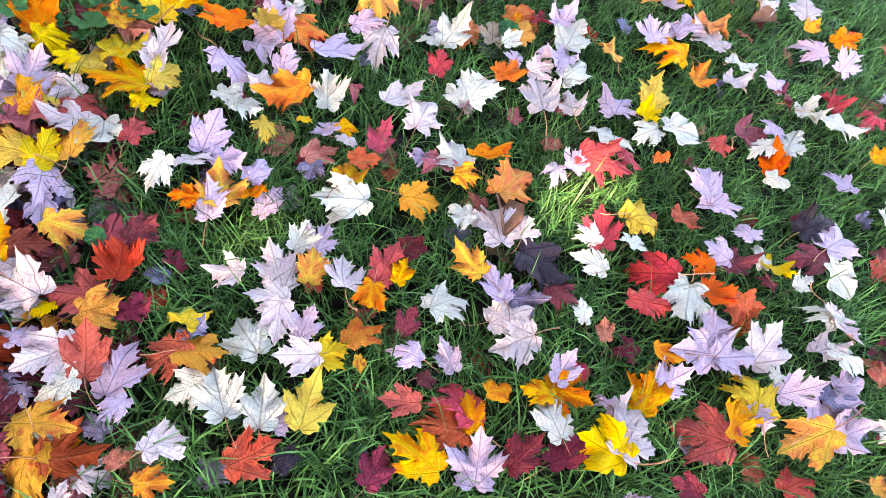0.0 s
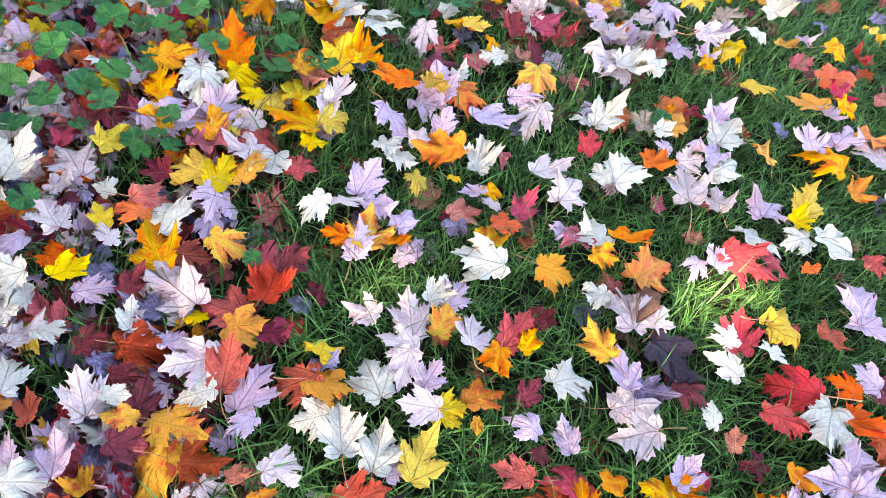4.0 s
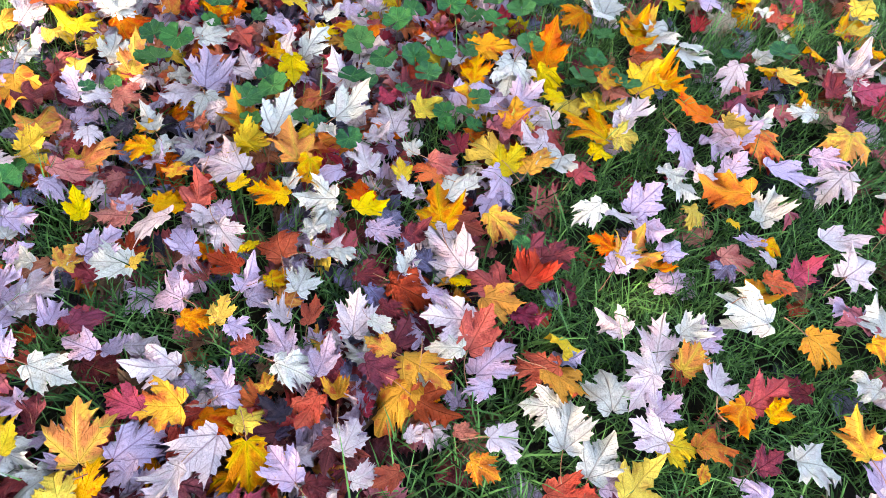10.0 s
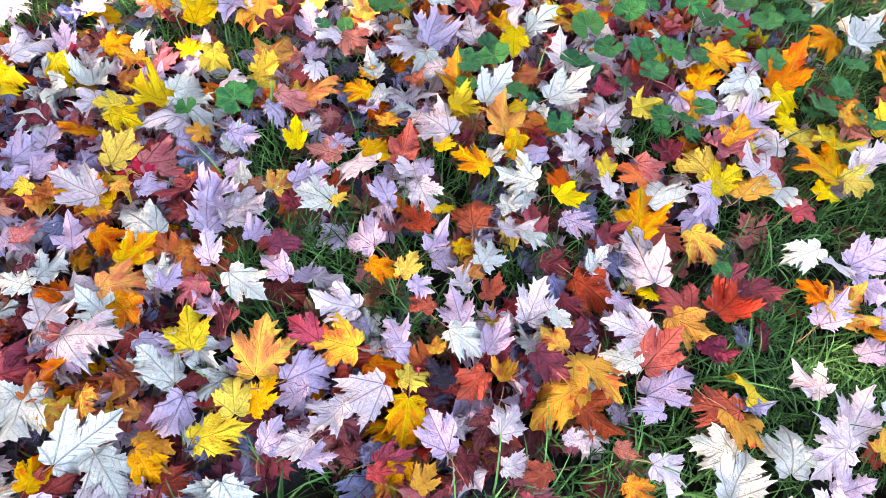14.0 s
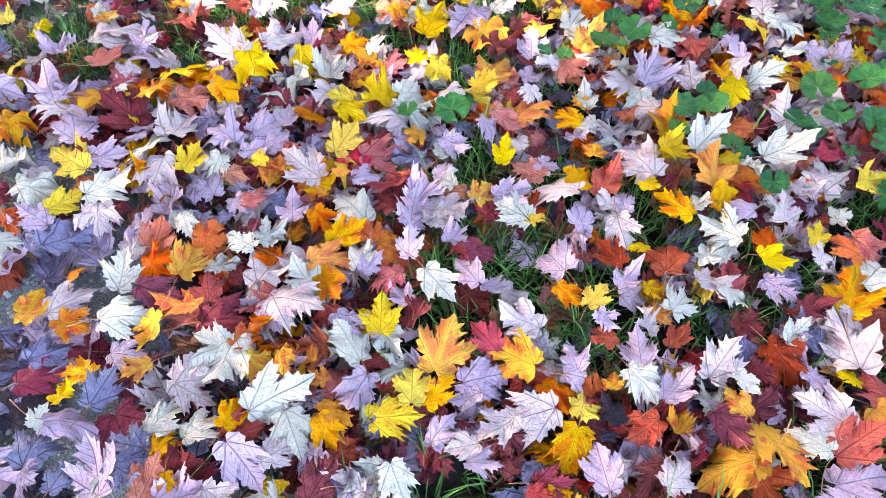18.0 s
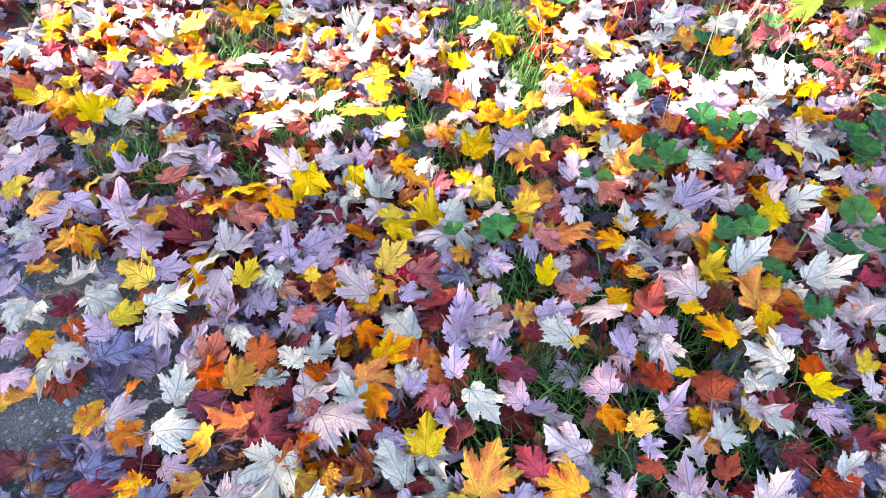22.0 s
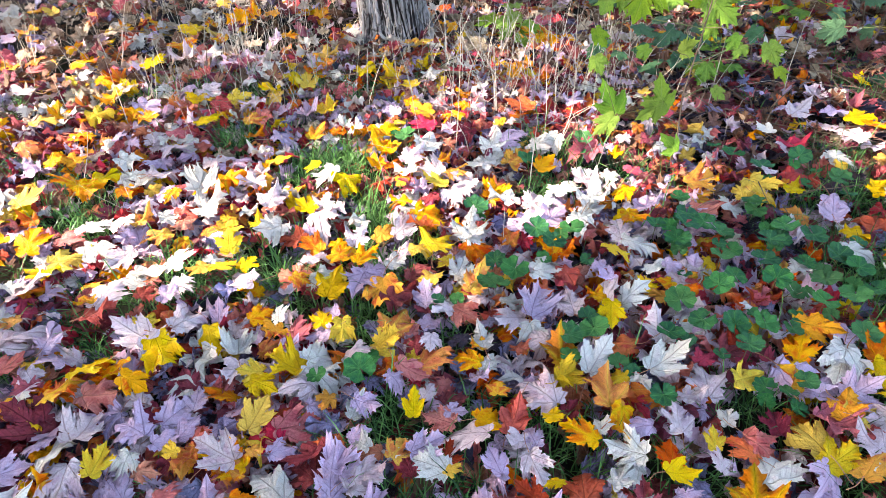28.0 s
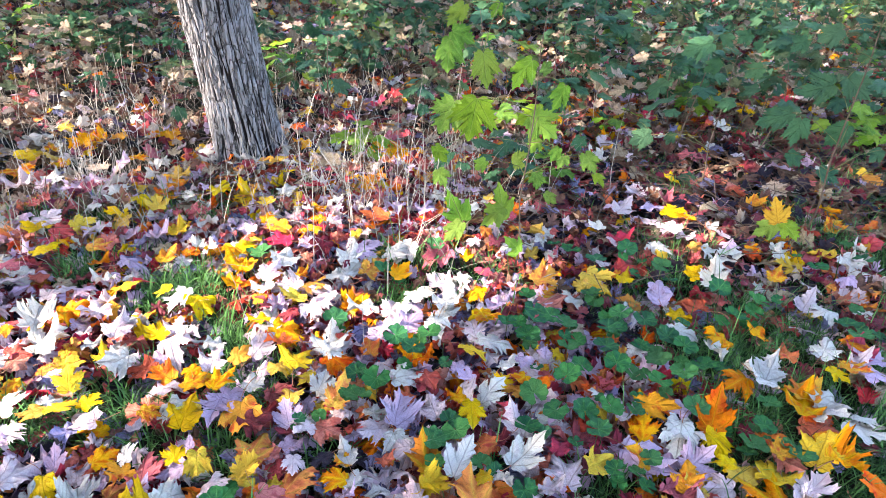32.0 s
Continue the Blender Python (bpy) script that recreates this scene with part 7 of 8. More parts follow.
maple_leaf("V", -2.784, -0.617, 106, 9.9)
maple_leaf("Y", -2.773, -0.457, -53, 7.7)
maple_leaf("V", -2.730, -0.395, 91, 8.8)
maple_leaf("W", -2.984, -0.914, 133, 7.7)
maple_leaf("V", -2.912, -1.045, 69, 7.9)
maple_leaf("C", -2.753, -1.016, 12, 7.7)
maple_leaf("W", -2.620, -1.003, -5, 7.7)
maple_leaf("P", -2.329, -0.708, 145, 7.7)
maple_leaf("Y", -2.905, -0.131, 78, 10.3)
maple_leaf("A", -2.738, -0.086, 71, 7.7)
maple_leaf("W", -2.786, -0.329, -78, 10.0)
maple_leaf("V", -2.709, -0.180, -33, 9.1)
maple_leaf("A", -3.242, -0.124, 111, 7.7)
maple_leaf("W", -3.355, -0.121, 162, 7.7)
maple_leaf("A", -3.327, 0.002, 24, 7.7)
maple_leaf("P", -3.077, -0.233, 139, 7.7)
maple_leaf("V", -3.111, -0.300, 119, 7.7)
maple_leaf("W", -3.455, 0.136, -87, 10.3)
maple_leaf("Y", -3.160, 0.086, 14, 7.7)
maple_leaf("Y", -3.013, 0.020, 62, 8.0)
maple_leaf("V", -2.989, 0.115, 138, 7.7)
maple_leaf("W", -3.016, 0.222, 133, 7.7)
maple_leaf("W", -2.822, 0.248, -116, 10.3)
maple_leaf("A", -2.869, 0.409, 18, 8.9)
maple_leaf("A", -3.221, 0.589, 111, 8.4)
maple_leaf("Y", -3.220, 0.631, 86, 10.2)
maple_leaf("W", -2.609, 0.181, 118, 7.7)
maple_leaf("O", -2.518, 0.324, 26, 9.1)
maple_leaf("R", -2.603, 0.419, -123, 9.4)
maple_leaf("W", -2.249, 0.165, 95, 10.3)
maple_leaf("W", -2.218, 0.137, 50, 10.3)
maple_leaf("W", -2.277, 0.236, 87, 7.7)
maple_leaf("A", -2.144, 0.585, 46, 7.7)
maple_leaf("P", -2.081, 0.429, -71, 7.7)
maple_leaf("Y", -2.589, 0.907, 47, 8.4)
maple_leaf("W", -2.537, 0.805, 34, 9.1)
maple_leaf("W", -3.179, 1.194, -141, 10.3)
maple_leaf("R", -3.157, 1.191, 33, 10.3)
maple_leaf("W", -3.060, 0.850, 101, 7.7)
maple_leaf("T", -1.631, 0.765, -46, 7.7)
maple_leaf("C", -1.941, 0.964, -141, 7.7)
maple_leaf("Y", -1.832, 0.923, 63, 8.4)
maple_leaf("Y", -1.776, 0.963, -40, 7.7)
maple_leaf("O", -1.867, 1.098, 119, 7.7)
maple_leaf("A", -1.469, 0.466, -151, 7.7)
maple_leaf("P", -1.713, 0.496, 46, 8.9)
maple_leaf("W", -1.328, 0.668, 168, 7.7)
maple_leaf("P", -1.466, 1.693, 91, 7.7)
maple_leaf("O", -1.354, 1.878, 58, 7.7)
maple_leaf("W", -1.596, 2.066, -4, 7.7)
maple_leaf("V", -1.513, 1.955, -152, 9.4)
maple_leaf("W", -1.784, 1.861, -60, 7.7)
maple_leaf("W", -1.723, 1.826, 57, 10.3)
maple_leaf("O", -1.788, 1.718, -49, 7.9)
maple_leaf("A", -1.826, 1.766, -50, 7.7)
maple_leaf("R", -1.845, 2.119, 23, 10.3)
maple_leaf("W", -1.727, 1.526, 47, 7.9)
maple_leaf("Y", -1.734, 1.372, 81, 7.7)
maple_leaf("W", -1.851, 1.542, -74, 7.7)
maple_leaf("V", -1.889, 1.700, -119, 10.3)
maple_leaf("P", -1.921, 1.707, 120, 7.7)
maple_leaf("R", -1.957, 1.607, 14, 7.7)
maple_leaf("P", -1.985, 1.550, 15, 10.3)
maple_leaf("A", -1.903, 1.528, -74, 7.7)
maple_leaf("W", -2.017, 1.724, 15, 8.0)
maple_leaf("Y", -1.979, 2.034, -4, 8.8)
grow_grass()
# scalloped herbs: x, y, width
herb(-1.415, 0.593, 14.5)
herb(-1.372, 0.446, 11.9)
herb(-1.276, 0.828, 8.6)
herb(-1.268, 0.557, 8.5)
herb(-1.248, 0.633, 8.6)
herb(-1.187, 0.547, 8.3)
herb(-0.988, 0.918, 10.2)
herb(-1.295, 1.023, 10.9)
herb(-1.084, 1.072, 7.4)
herb(-1.612, 0.935, 19.4)
herb(-1.915, 1.035, 12.0)
herb(-1.549, 0.836, 14.0)
herb(-1.635, 0.578, 12.3)
herb(-1.362, 0.898, 11.9)
herb(-1.635, 0.722, 9.9)
herb(-1.479, 0.779, 15.5)
herb(-1.155, 0.864, 8.6)
herb(-1.796, 1.262, 16.6)
herb(-1.210, 1.622, 13.7)
herb(-0.909, 1.014, 8.1)
herb(-0.641, 0.450, 4.6)
herb(-1.280, 0.926, 10.6)
herb(-1.523, 0.661, 7.9)
herb(-0.786, 1.520, 11.4)
herb(-0.097, 1.535, 7.3)
herb(-1.686, 0.629, 9.0)
herb(-1.517, -0.213, 4.4)
herb(-1.331, -0.454, 10.4)
herb(-1.598, 0.036, 10.1)
herb(-1.544, -0.038, 9.1)
herb(-1.329, 0.177, 10.7)
herb(-1.275, 0.370, 8.4)
herb(-1.322, 0.104, 8.6)
herb(-1.093, 0.262, 7.1)
herb(-1.943, 0.003, 11.4)
herb(-2.412, -0.158, 9.7)
herb(-1.699, 0.532, 7.6)
herb(-1.747, 0.665, 8.0)
herb(-1.389, 0.754, 9.7)
herb(-2.041, 1.005, 10.2)
herb(-1.746, 0.912, 11.0)
herb(-1.963, 1.225, 10.5)
herb(-1.544, 0.984, 10.7)
herb(-1.443, 0.998, 10.4)
herb(-1.377, 1.013, 10.3)
herb(-1.458, 1.309, 11.4)
herb(-1.480, 1.438, 10.9)
herb(-1.025, 0.994, 7.4)
herb(-1.785, 0.164, 9.0)
herb(-1.746, 0.268, 9.0)
herb(-2.142, 0.246, 9.4)
herb(-1.688, 0.186, 8.7)
herb(-1.064, 0.518, 6.4)
herb(-1.046, 0.614, 6.6)
herb(-2.225, 0.487, 8.1)
herb(-1.585, 1.351, 10.0)
herb(-1.291, 1.668, 12.2)
herb(-1.593, 1.885, 10.4)
herb(-1.559, 2.102, 13.2)
# leaves of the sunlit sapling: base and tip of each
leaf_on(sapling, SAPLING_LEAF, (-2.098, 0.574, 0.855), (-2.057, 0.581, 0.725))
leaf_on(sapling, SAPLING_LEAF, (-2.125, 0.579, 0.691), (-2.104, 0.540, 0.524))
leaf_on(sapling, SAPLING_LEAF, (-2.215, 0.509, 0.869), (-2.216, 0.497, 0.727))
leaf_on(sapling, SAPLING_LEAF, (-1.981, 0.689, 0.853), (-1.973, 0.605, 0.765))
leaf_on(sapling, SAPLING_LEAF, (-1.959, 0.814, 0.765), (-1.966, 0.778, 0.664))
leaf_on(sapling, SAPLING_LEAF, (-2.119, 0.838, 0.628), (-2.153, 0.730, 0.575))
leaf_on(sapling, SAPLING_LEAF, (-2.112, 0.791, 0.608), (-2.023, 0.873, 0.534))
leaf_on(sapling, SAPLING_LEAF, (-2.207, 0.533, 0.660), (-2.224, 0.474, 0.520))
leaf_on(sapling, SAPLING_LEAF, (-1.962, 0.936, 0.508), (-1.886, 0.948, 0.446))
leaf_on(sapling, SAPLING_LEAF, (-1.917, 0.958, 0.446), (-1.853, 0.966, 0.421))
leaf_on(sapling, SAPLING_LEAF, (-2.155, 0.651, 0.991), (-2.164, 0.626, 0.939))
leaf_on(sapling, SAPLING_LEAF, (-2.222, 0.557, 0.976), (-2.214, 0.489, 0.899))
leaf_on(sapling, SAPLING_LEAF, (-2.154, 0.486, 0.912), (-2.112, 0.569, 0.876))
leaf_on(sapling, SAPLING_LEAF, (-2.152, 0.736, 0.177), (-2.132, 0.714, 0.343))
leaf_on(sapling, SAPLING_LEAF, (-2.195, 0.595, 0.170), (-2.177, 0.510, 0.317))
leaf_on(sapling, SAPLING_LEAF, (-2.124, 0.724, 0.244), (-2.120, 0.617, 0.176))
leaf_on(sapling, SAPLING_LEAF, (-2.141, 0.558, 0.201), (-2.128, 0.472, 0.125))
leaf_on(sapling, SAPLING_LEAF, (-2.036, 0.764, 0.083), (-2.012, 0.696, 0.182))
leaf_on(sapling, SAPLING_LEAF, (-2.072, 0.867, 0.309), (-2.036, 0.909, 0.266))
leaf_on(sapling, SAPLING_LEAF, (-1.934, 0.805, 0.558), (-1.939, 0.776, 0.502))
leaf_on(sapling, SAPLING_LEAF, (-2.158, 0.765, 0.403), (-2.111, 0.792, 0.478))
leaf_on(sapling, SAPLING_LEAF, (-2.059, 0.796, 0.543), (-2.055, 0.769, 0.487))
leaf_on(sapling, SAPLING_LEAF, (-2.033, 0.792, 0.423), (-2.009, 0.787, 0.358))
leaf_on(sapling, SAPLING_LEAF, (-2.180, 0.452, 0.513), (-2.127, 0.484, 0.453))
leaf_on(sapling, SAPLING_LEAF, (-2.218, 0.483, 0.399), (-2.154, 0.492, 0.347))
leaf_on(sapling, SAPLING_LEAF, (-2.010, 0.887, 0.488), (-1.978, 0.837, 0.454))
leaf_on(sapling, SAPLING_LEAF, (-2.190, 0.665, 0.420), (-2.160, 0.594, 0.397))
leaf_on(sapling, SAPLING_LEAF, (-2.073, 0.791, 0.774), (-2.052, 0.805, 0.817))
leaf_on(sapling, SAPLING_LEAF, (-2.178, 0.689, 0.609), (-2.104, 0.701, 0.664))
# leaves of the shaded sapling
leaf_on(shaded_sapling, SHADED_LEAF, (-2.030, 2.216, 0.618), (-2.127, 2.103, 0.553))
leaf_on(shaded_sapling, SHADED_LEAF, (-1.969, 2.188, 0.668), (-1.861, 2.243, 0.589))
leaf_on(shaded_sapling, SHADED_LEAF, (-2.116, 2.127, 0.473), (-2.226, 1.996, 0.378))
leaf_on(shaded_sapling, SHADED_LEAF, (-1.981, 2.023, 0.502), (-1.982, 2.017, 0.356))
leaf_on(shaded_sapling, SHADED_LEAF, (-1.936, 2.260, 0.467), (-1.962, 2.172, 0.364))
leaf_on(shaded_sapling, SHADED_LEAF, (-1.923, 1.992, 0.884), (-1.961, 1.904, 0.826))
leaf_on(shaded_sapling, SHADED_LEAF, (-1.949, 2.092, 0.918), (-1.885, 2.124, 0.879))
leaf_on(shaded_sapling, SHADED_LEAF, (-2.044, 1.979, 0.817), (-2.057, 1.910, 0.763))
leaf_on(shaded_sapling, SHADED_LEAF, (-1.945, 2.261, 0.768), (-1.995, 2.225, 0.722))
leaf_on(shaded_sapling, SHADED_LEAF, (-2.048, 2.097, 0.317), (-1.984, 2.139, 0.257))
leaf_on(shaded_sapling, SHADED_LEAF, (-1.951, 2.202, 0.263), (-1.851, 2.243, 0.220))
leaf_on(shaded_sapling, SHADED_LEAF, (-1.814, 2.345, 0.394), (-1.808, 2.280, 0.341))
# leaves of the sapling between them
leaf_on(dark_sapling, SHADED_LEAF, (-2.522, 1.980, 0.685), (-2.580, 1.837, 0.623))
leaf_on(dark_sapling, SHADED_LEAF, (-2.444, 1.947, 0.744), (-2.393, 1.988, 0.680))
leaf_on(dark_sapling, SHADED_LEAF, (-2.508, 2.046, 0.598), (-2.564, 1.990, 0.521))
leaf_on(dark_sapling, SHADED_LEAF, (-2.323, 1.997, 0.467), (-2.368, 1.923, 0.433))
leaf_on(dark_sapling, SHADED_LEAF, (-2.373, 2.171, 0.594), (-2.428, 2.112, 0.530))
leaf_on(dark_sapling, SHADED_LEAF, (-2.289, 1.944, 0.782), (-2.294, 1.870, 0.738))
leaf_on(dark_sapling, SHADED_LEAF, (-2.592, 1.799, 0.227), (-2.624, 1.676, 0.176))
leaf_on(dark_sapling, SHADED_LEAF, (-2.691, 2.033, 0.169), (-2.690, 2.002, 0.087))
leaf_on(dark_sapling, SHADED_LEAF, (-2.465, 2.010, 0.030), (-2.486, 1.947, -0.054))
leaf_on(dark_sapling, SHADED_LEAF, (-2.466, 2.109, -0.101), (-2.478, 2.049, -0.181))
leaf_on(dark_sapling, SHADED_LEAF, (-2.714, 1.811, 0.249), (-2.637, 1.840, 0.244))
leaf_on(small_sapling, SAPLING_LEAF, (-1.825, 1.878, 0.120), (-1.881, 1.799, 0.028))
leaf_on(small_sapling, SAPLING_LEAF, (-1.791, 1.864, 0.143), (-1.694, 1.877, 0.098))
leaf_on(small_sapling, YELLOW_LEAF, (-1.800, 1.844, 0.137), (-1.823, 1.805, 0.264))


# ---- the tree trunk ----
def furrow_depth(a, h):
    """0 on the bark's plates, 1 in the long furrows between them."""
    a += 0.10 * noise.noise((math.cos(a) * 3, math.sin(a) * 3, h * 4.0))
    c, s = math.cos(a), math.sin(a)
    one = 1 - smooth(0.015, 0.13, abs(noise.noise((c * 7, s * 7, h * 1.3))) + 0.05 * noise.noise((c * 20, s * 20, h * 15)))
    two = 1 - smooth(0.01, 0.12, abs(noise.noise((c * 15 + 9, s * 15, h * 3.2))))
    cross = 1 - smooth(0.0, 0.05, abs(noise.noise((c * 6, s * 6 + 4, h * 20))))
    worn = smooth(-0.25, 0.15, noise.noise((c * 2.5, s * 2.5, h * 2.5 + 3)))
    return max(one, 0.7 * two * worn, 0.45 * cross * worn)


def furrowed_trunk(foot, top, r0, r1, height):
    """A leaning trunk with furrowed bark and a flared foot."""
    sides, rings = 240, 170
    axis = (Vector(top) - Vector(foot)).normalized()
    verts, faces, depth = [], [], []
    for j in range(rings + 1):
        h = -0.06 + (height + 0.06) * (j / rings) ** 2.2
        c = Vector(foot) + axis * h
        r = r0 + (r1 - r0) * max(0.0, h) / height + 0.03 * math.exp(-max(h, 0.0) * 9)
        for k in range(sides):
            a = 2 * math.pi * k / sides
            ca, sa = math.cos(a), math.sin(a)
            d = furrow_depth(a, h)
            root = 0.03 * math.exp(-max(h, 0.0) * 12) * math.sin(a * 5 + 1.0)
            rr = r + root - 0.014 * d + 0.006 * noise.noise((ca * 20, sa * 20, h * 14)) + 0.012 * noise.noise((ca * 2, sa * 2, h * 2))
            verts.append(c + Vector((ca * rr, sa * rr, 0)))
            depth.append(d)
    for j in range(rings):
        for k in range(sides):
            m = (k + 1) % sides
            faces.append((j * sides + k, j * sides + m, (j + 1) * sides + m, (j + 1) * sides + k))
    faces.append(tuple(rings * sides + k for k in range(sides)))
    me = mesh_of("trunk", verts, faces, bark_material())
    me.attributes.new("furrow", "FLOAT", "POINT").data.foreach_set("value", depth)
    return me, axis


def crown_leaves(points, sizes, seed, material):
    """Small pointed leaves at some points, joined into one crown."""
    r = random.Random(seed)
    verts, faces, uvs = [], [], []
    shape = [(0, -0.3), (0.35, -0.3), (0.3, 0.05), (0.6, 0.25), (0.25, 0.35), (0, 0.75), (-0.25, 0.35), (-0.6, 0.25), (-0.3, 0.05), (-0.35, -0.3)]
    for p, s in zip(points, sizes):
        m = Matrix.LocRotScale(p, Euler((r.gauss(0, 0.7), r.gauss(0, 0.7), r.uniform(0, 6.28))), (s, s, s))
        off = len(verts)
        verts.extend(m @ Vector((x, y, 0.1 * abs(x))) for x, y in shape)
        uvs.extend((x, y + 0.3) for x, y in shape)
        faces.append(tuple(range(off, off + len(shape))))
    return mesh_of("crown", verts, faces, material, uvs, smooth=False)


def near_tree():
    me, axis = furrowed_trunk(TRUNK_FOOT, TRUNK_TOP, TRUNK_R, TRUNK_R * 0.72, 4.6)
    tree = tagged(new("tree"), "leaning tree with grey-brown deeply furrowed bark", "tree")
    part("trunk", me, tree)
    r = random.Random(4)
    head = Vector(TRUNK_FOOT) + axis * 4.4
    pts = []
    for k in range(6):
        a = k * 1.05 + 0.3
        d = Vector((math.cos(a) - 0.9, math.sin(a) - 0.2, 0.9))
        line = [head + d * s * 0.75 + Vector((0, 0, 0.12 * s * s)) for s in (-0.25, 0.4, 1.0, 1.7)]
        v, f = tube_data(line, [0.06, 0.045, 0.03, 0.012], 7)
        part("limb", mesh_of("limb", v, f, STEM), tree)
        for _ in range(130):
            pts.append(line[r.choice((1, 2, 3))] + Vector((r.gauss(0, 0.4), r.gauss(0, 0.4), r.gauss(0, 0.3))))
    part("crown", crown_leaves(pts, [r.uniform(0.08, 0.13) for _ in pts], 5, SHADE), tree)


near_tree()

# Gaps left in the added crown, by where their sun falls: x, y, half length, half width.
GAPS = ((-2.86, -1.85, 0.55, 0.24), (-2.26, -1.75, 0.75, 0.30), (-1.96, -1.12, 0.40, 0.12), (-2.10, -0.95, 0.26, 0.11), (-2.28, -0.50, 0.34, 0.20), (-2.50, -0.30, 0.22, 0.13),
        (-2.60, 0.12, 0.34, 0.16), (-1.90, 0.34, 0.22, 0.13), (-3.30, 0.68, 0.22, 0.13), (-2.10, 0.66, 0.26, 0.16), (-1.86, 1.50, 0.22, 0.09), (-3.40, 0.48, 0.80, 0.24),
        (0.27, 1.13, 0.15, 0.08), (-3.5, -2.1, 0.6, 0.3), (-3.0, -1.4, 0.4, 0.2), (-4.3, 0.9, 0.6, 0.22), (-4.6, -1.5, 0.7, 0.3), (-5.6, -1.2, 0.8, 0.35), (-4.2, -0.7, 0.4, 0.2))
# Places over which the added crown is thinned: x, y, half width, half length.
HAZY = ((-1.95, -0.5, 0.5, 0.9), (-2.7, 2.1, 0.8, 0.9), (-4.9, -1.7, 1.2, 1.4), (-4.5, -0.6, 0.8, 0.6), (-2.1, -0.9, 0.6, 1.0), (-3.0, 0.5, 0.7, 0.6))


def shade_tree():
    """An unseen tree, added so that its crown blocks the sun and lets it through in patches."""
    r = random.Random(8)
    pts, sizes = [], []
    spots = [(-1.75 + 0.17 * i + r.uniform(-0.06, 0.06), -4.5 + 0.17 * j + r.uniform(-0.06, 0.06)) for _ in range(3) for i in range(28) for j in range(60)]
    spots += [(r.uniform(-8.0, -1.6), r.uniform(-4.5, 5.5)) for _ in range(11000)]
    # Wider crown leaves, added only to shade the ground farther out.
    outer = [(r.uniform(-4.0, 8.5), r.uniform(-9.0, 9.0)) for _ in range(5200)]
    for x, y in outer:
        if (x > 2.9 or y < -4.4 or y > 5.6) and x < 8.0 - 0.06 * y * y + 1.5 * noise.noise((x * 0.6, y * 0.6, 1.0)):
            pts.append(Vector((x, y, 0)) + SUN_TO * r.uniform(8.0, 12.0))
            sizes.append(r.uniform(0.35, 0.55))
    for x, y in spots:
        size = r.uniform(0.24, 0.36) if x > -1.6 else r.uniform(0.16, 0.34)
        blocked = False
        for gx, gy, a, b in GAPS:
            u = ((x - gx) * 0.32 + (y - gy) * 0.947) / (a + size * 0.45)
            v = ((y - gy) * 0.32 - (x - gx) * 0.947) / (b + size * 0.35)
            if u * u + v * v < 1 and r.random() < (0.97 if u * u + v * v < 0.3 else 0.86):
                blocked = True
        for gx, gy, a, b in HAZY:
            if ((x - gx) / a) ** 2 + ((y - gy) / b) ** 2 < 1 and r.random() < 0.58:
                blocked = True
        if x < -3.2 and noise.noise((x * 1.7, y * 1.7, 2.0)) > 0.04 and r.random() < 0.95:
            blocked = True
        if blocked:
            continue
        far = r.uniform(7.5, 12.0)
        pts.append(Vector((x, y, 0)) + SUN_TO * far)
        sizes.append(size)
    tree = tagged(new("tree"), "unseen tall leafy tree added to block the sun in patches", "tree")
    foot = Vector((-2.4, -8.2, -0.1))
    line = [foot, foot + Vector((0.1, 0.1, 2.4)), foot + Vector((0.3, 0.4, 4.2)), foot + Vector((0.7, 0.9, 6.0))]
    v, f = tube_data(line, [0.24, 0.20, 0.15, 0.08], 14)
    part("trunk", mesh_of("trunk", v, f, STEM), tree)
    for k in range(7):
        a = k * 0.9
        tip = line[3] + Vector((0.4 + 1.9 * math.cos(a), 2.4 * math.sin(a), r.uniform(-1.2, 0.8)))
        v, f = tube_data([line[2], line[2].lerp(tip, 0.5) + Vector((0, 0, 0.3)), tip], [0.07, 0.04, 0.015], 7)
        part("limb", mesh_of("limb", v, f, STEM), tree)
    part("crown", crown_leaves(pts, sizes, 9, SHADE), tree)


shade_tree()


# ---- undergrowth ----
def seedling_kinds():
    made = []
    for k in range(7):
        r = random.Random(50 + k)
        ob = tagged(new("seedling"), "low woodland seedling with green lobed leaves", "plant", "seedlings under the trees")
        h = r.uniform(0.14, 0.42)
        pts = [(0.02 * math.sin(k + i), 0.02 * math.cos(k * 2 + i), h * i / 4) for i in range(5)]
        v, f = tube_data(pts, [0.003, 0.0026, 0.0022, 0.0018, 0.0012], 5)
        part("stem", mesh_of("seedling_stem", v, f, STEM), ob)
        for i in range(r.randint(8, 13)):
            a, z = r.uniform(0, 6.28), h * r.uniform(0.45, 1.0)
            d = r.uniform(0.04, 0.12)
            s = r.uniform(0.055, 0.11)
            m = pose(d * math.cos(a), d * math.sin(a), z, r.uniform(-35, 10), r.uniform(-20, 20), math.degrees(a) - 90) @ Matrix.Diagonal((s, s, s, 1))
            # Two kinds take the sun-bright green, the rest the shade-darkened one.
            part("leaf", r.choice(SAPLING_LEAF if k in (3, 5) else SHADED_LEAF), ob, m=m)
        made.append(ob)
    return made


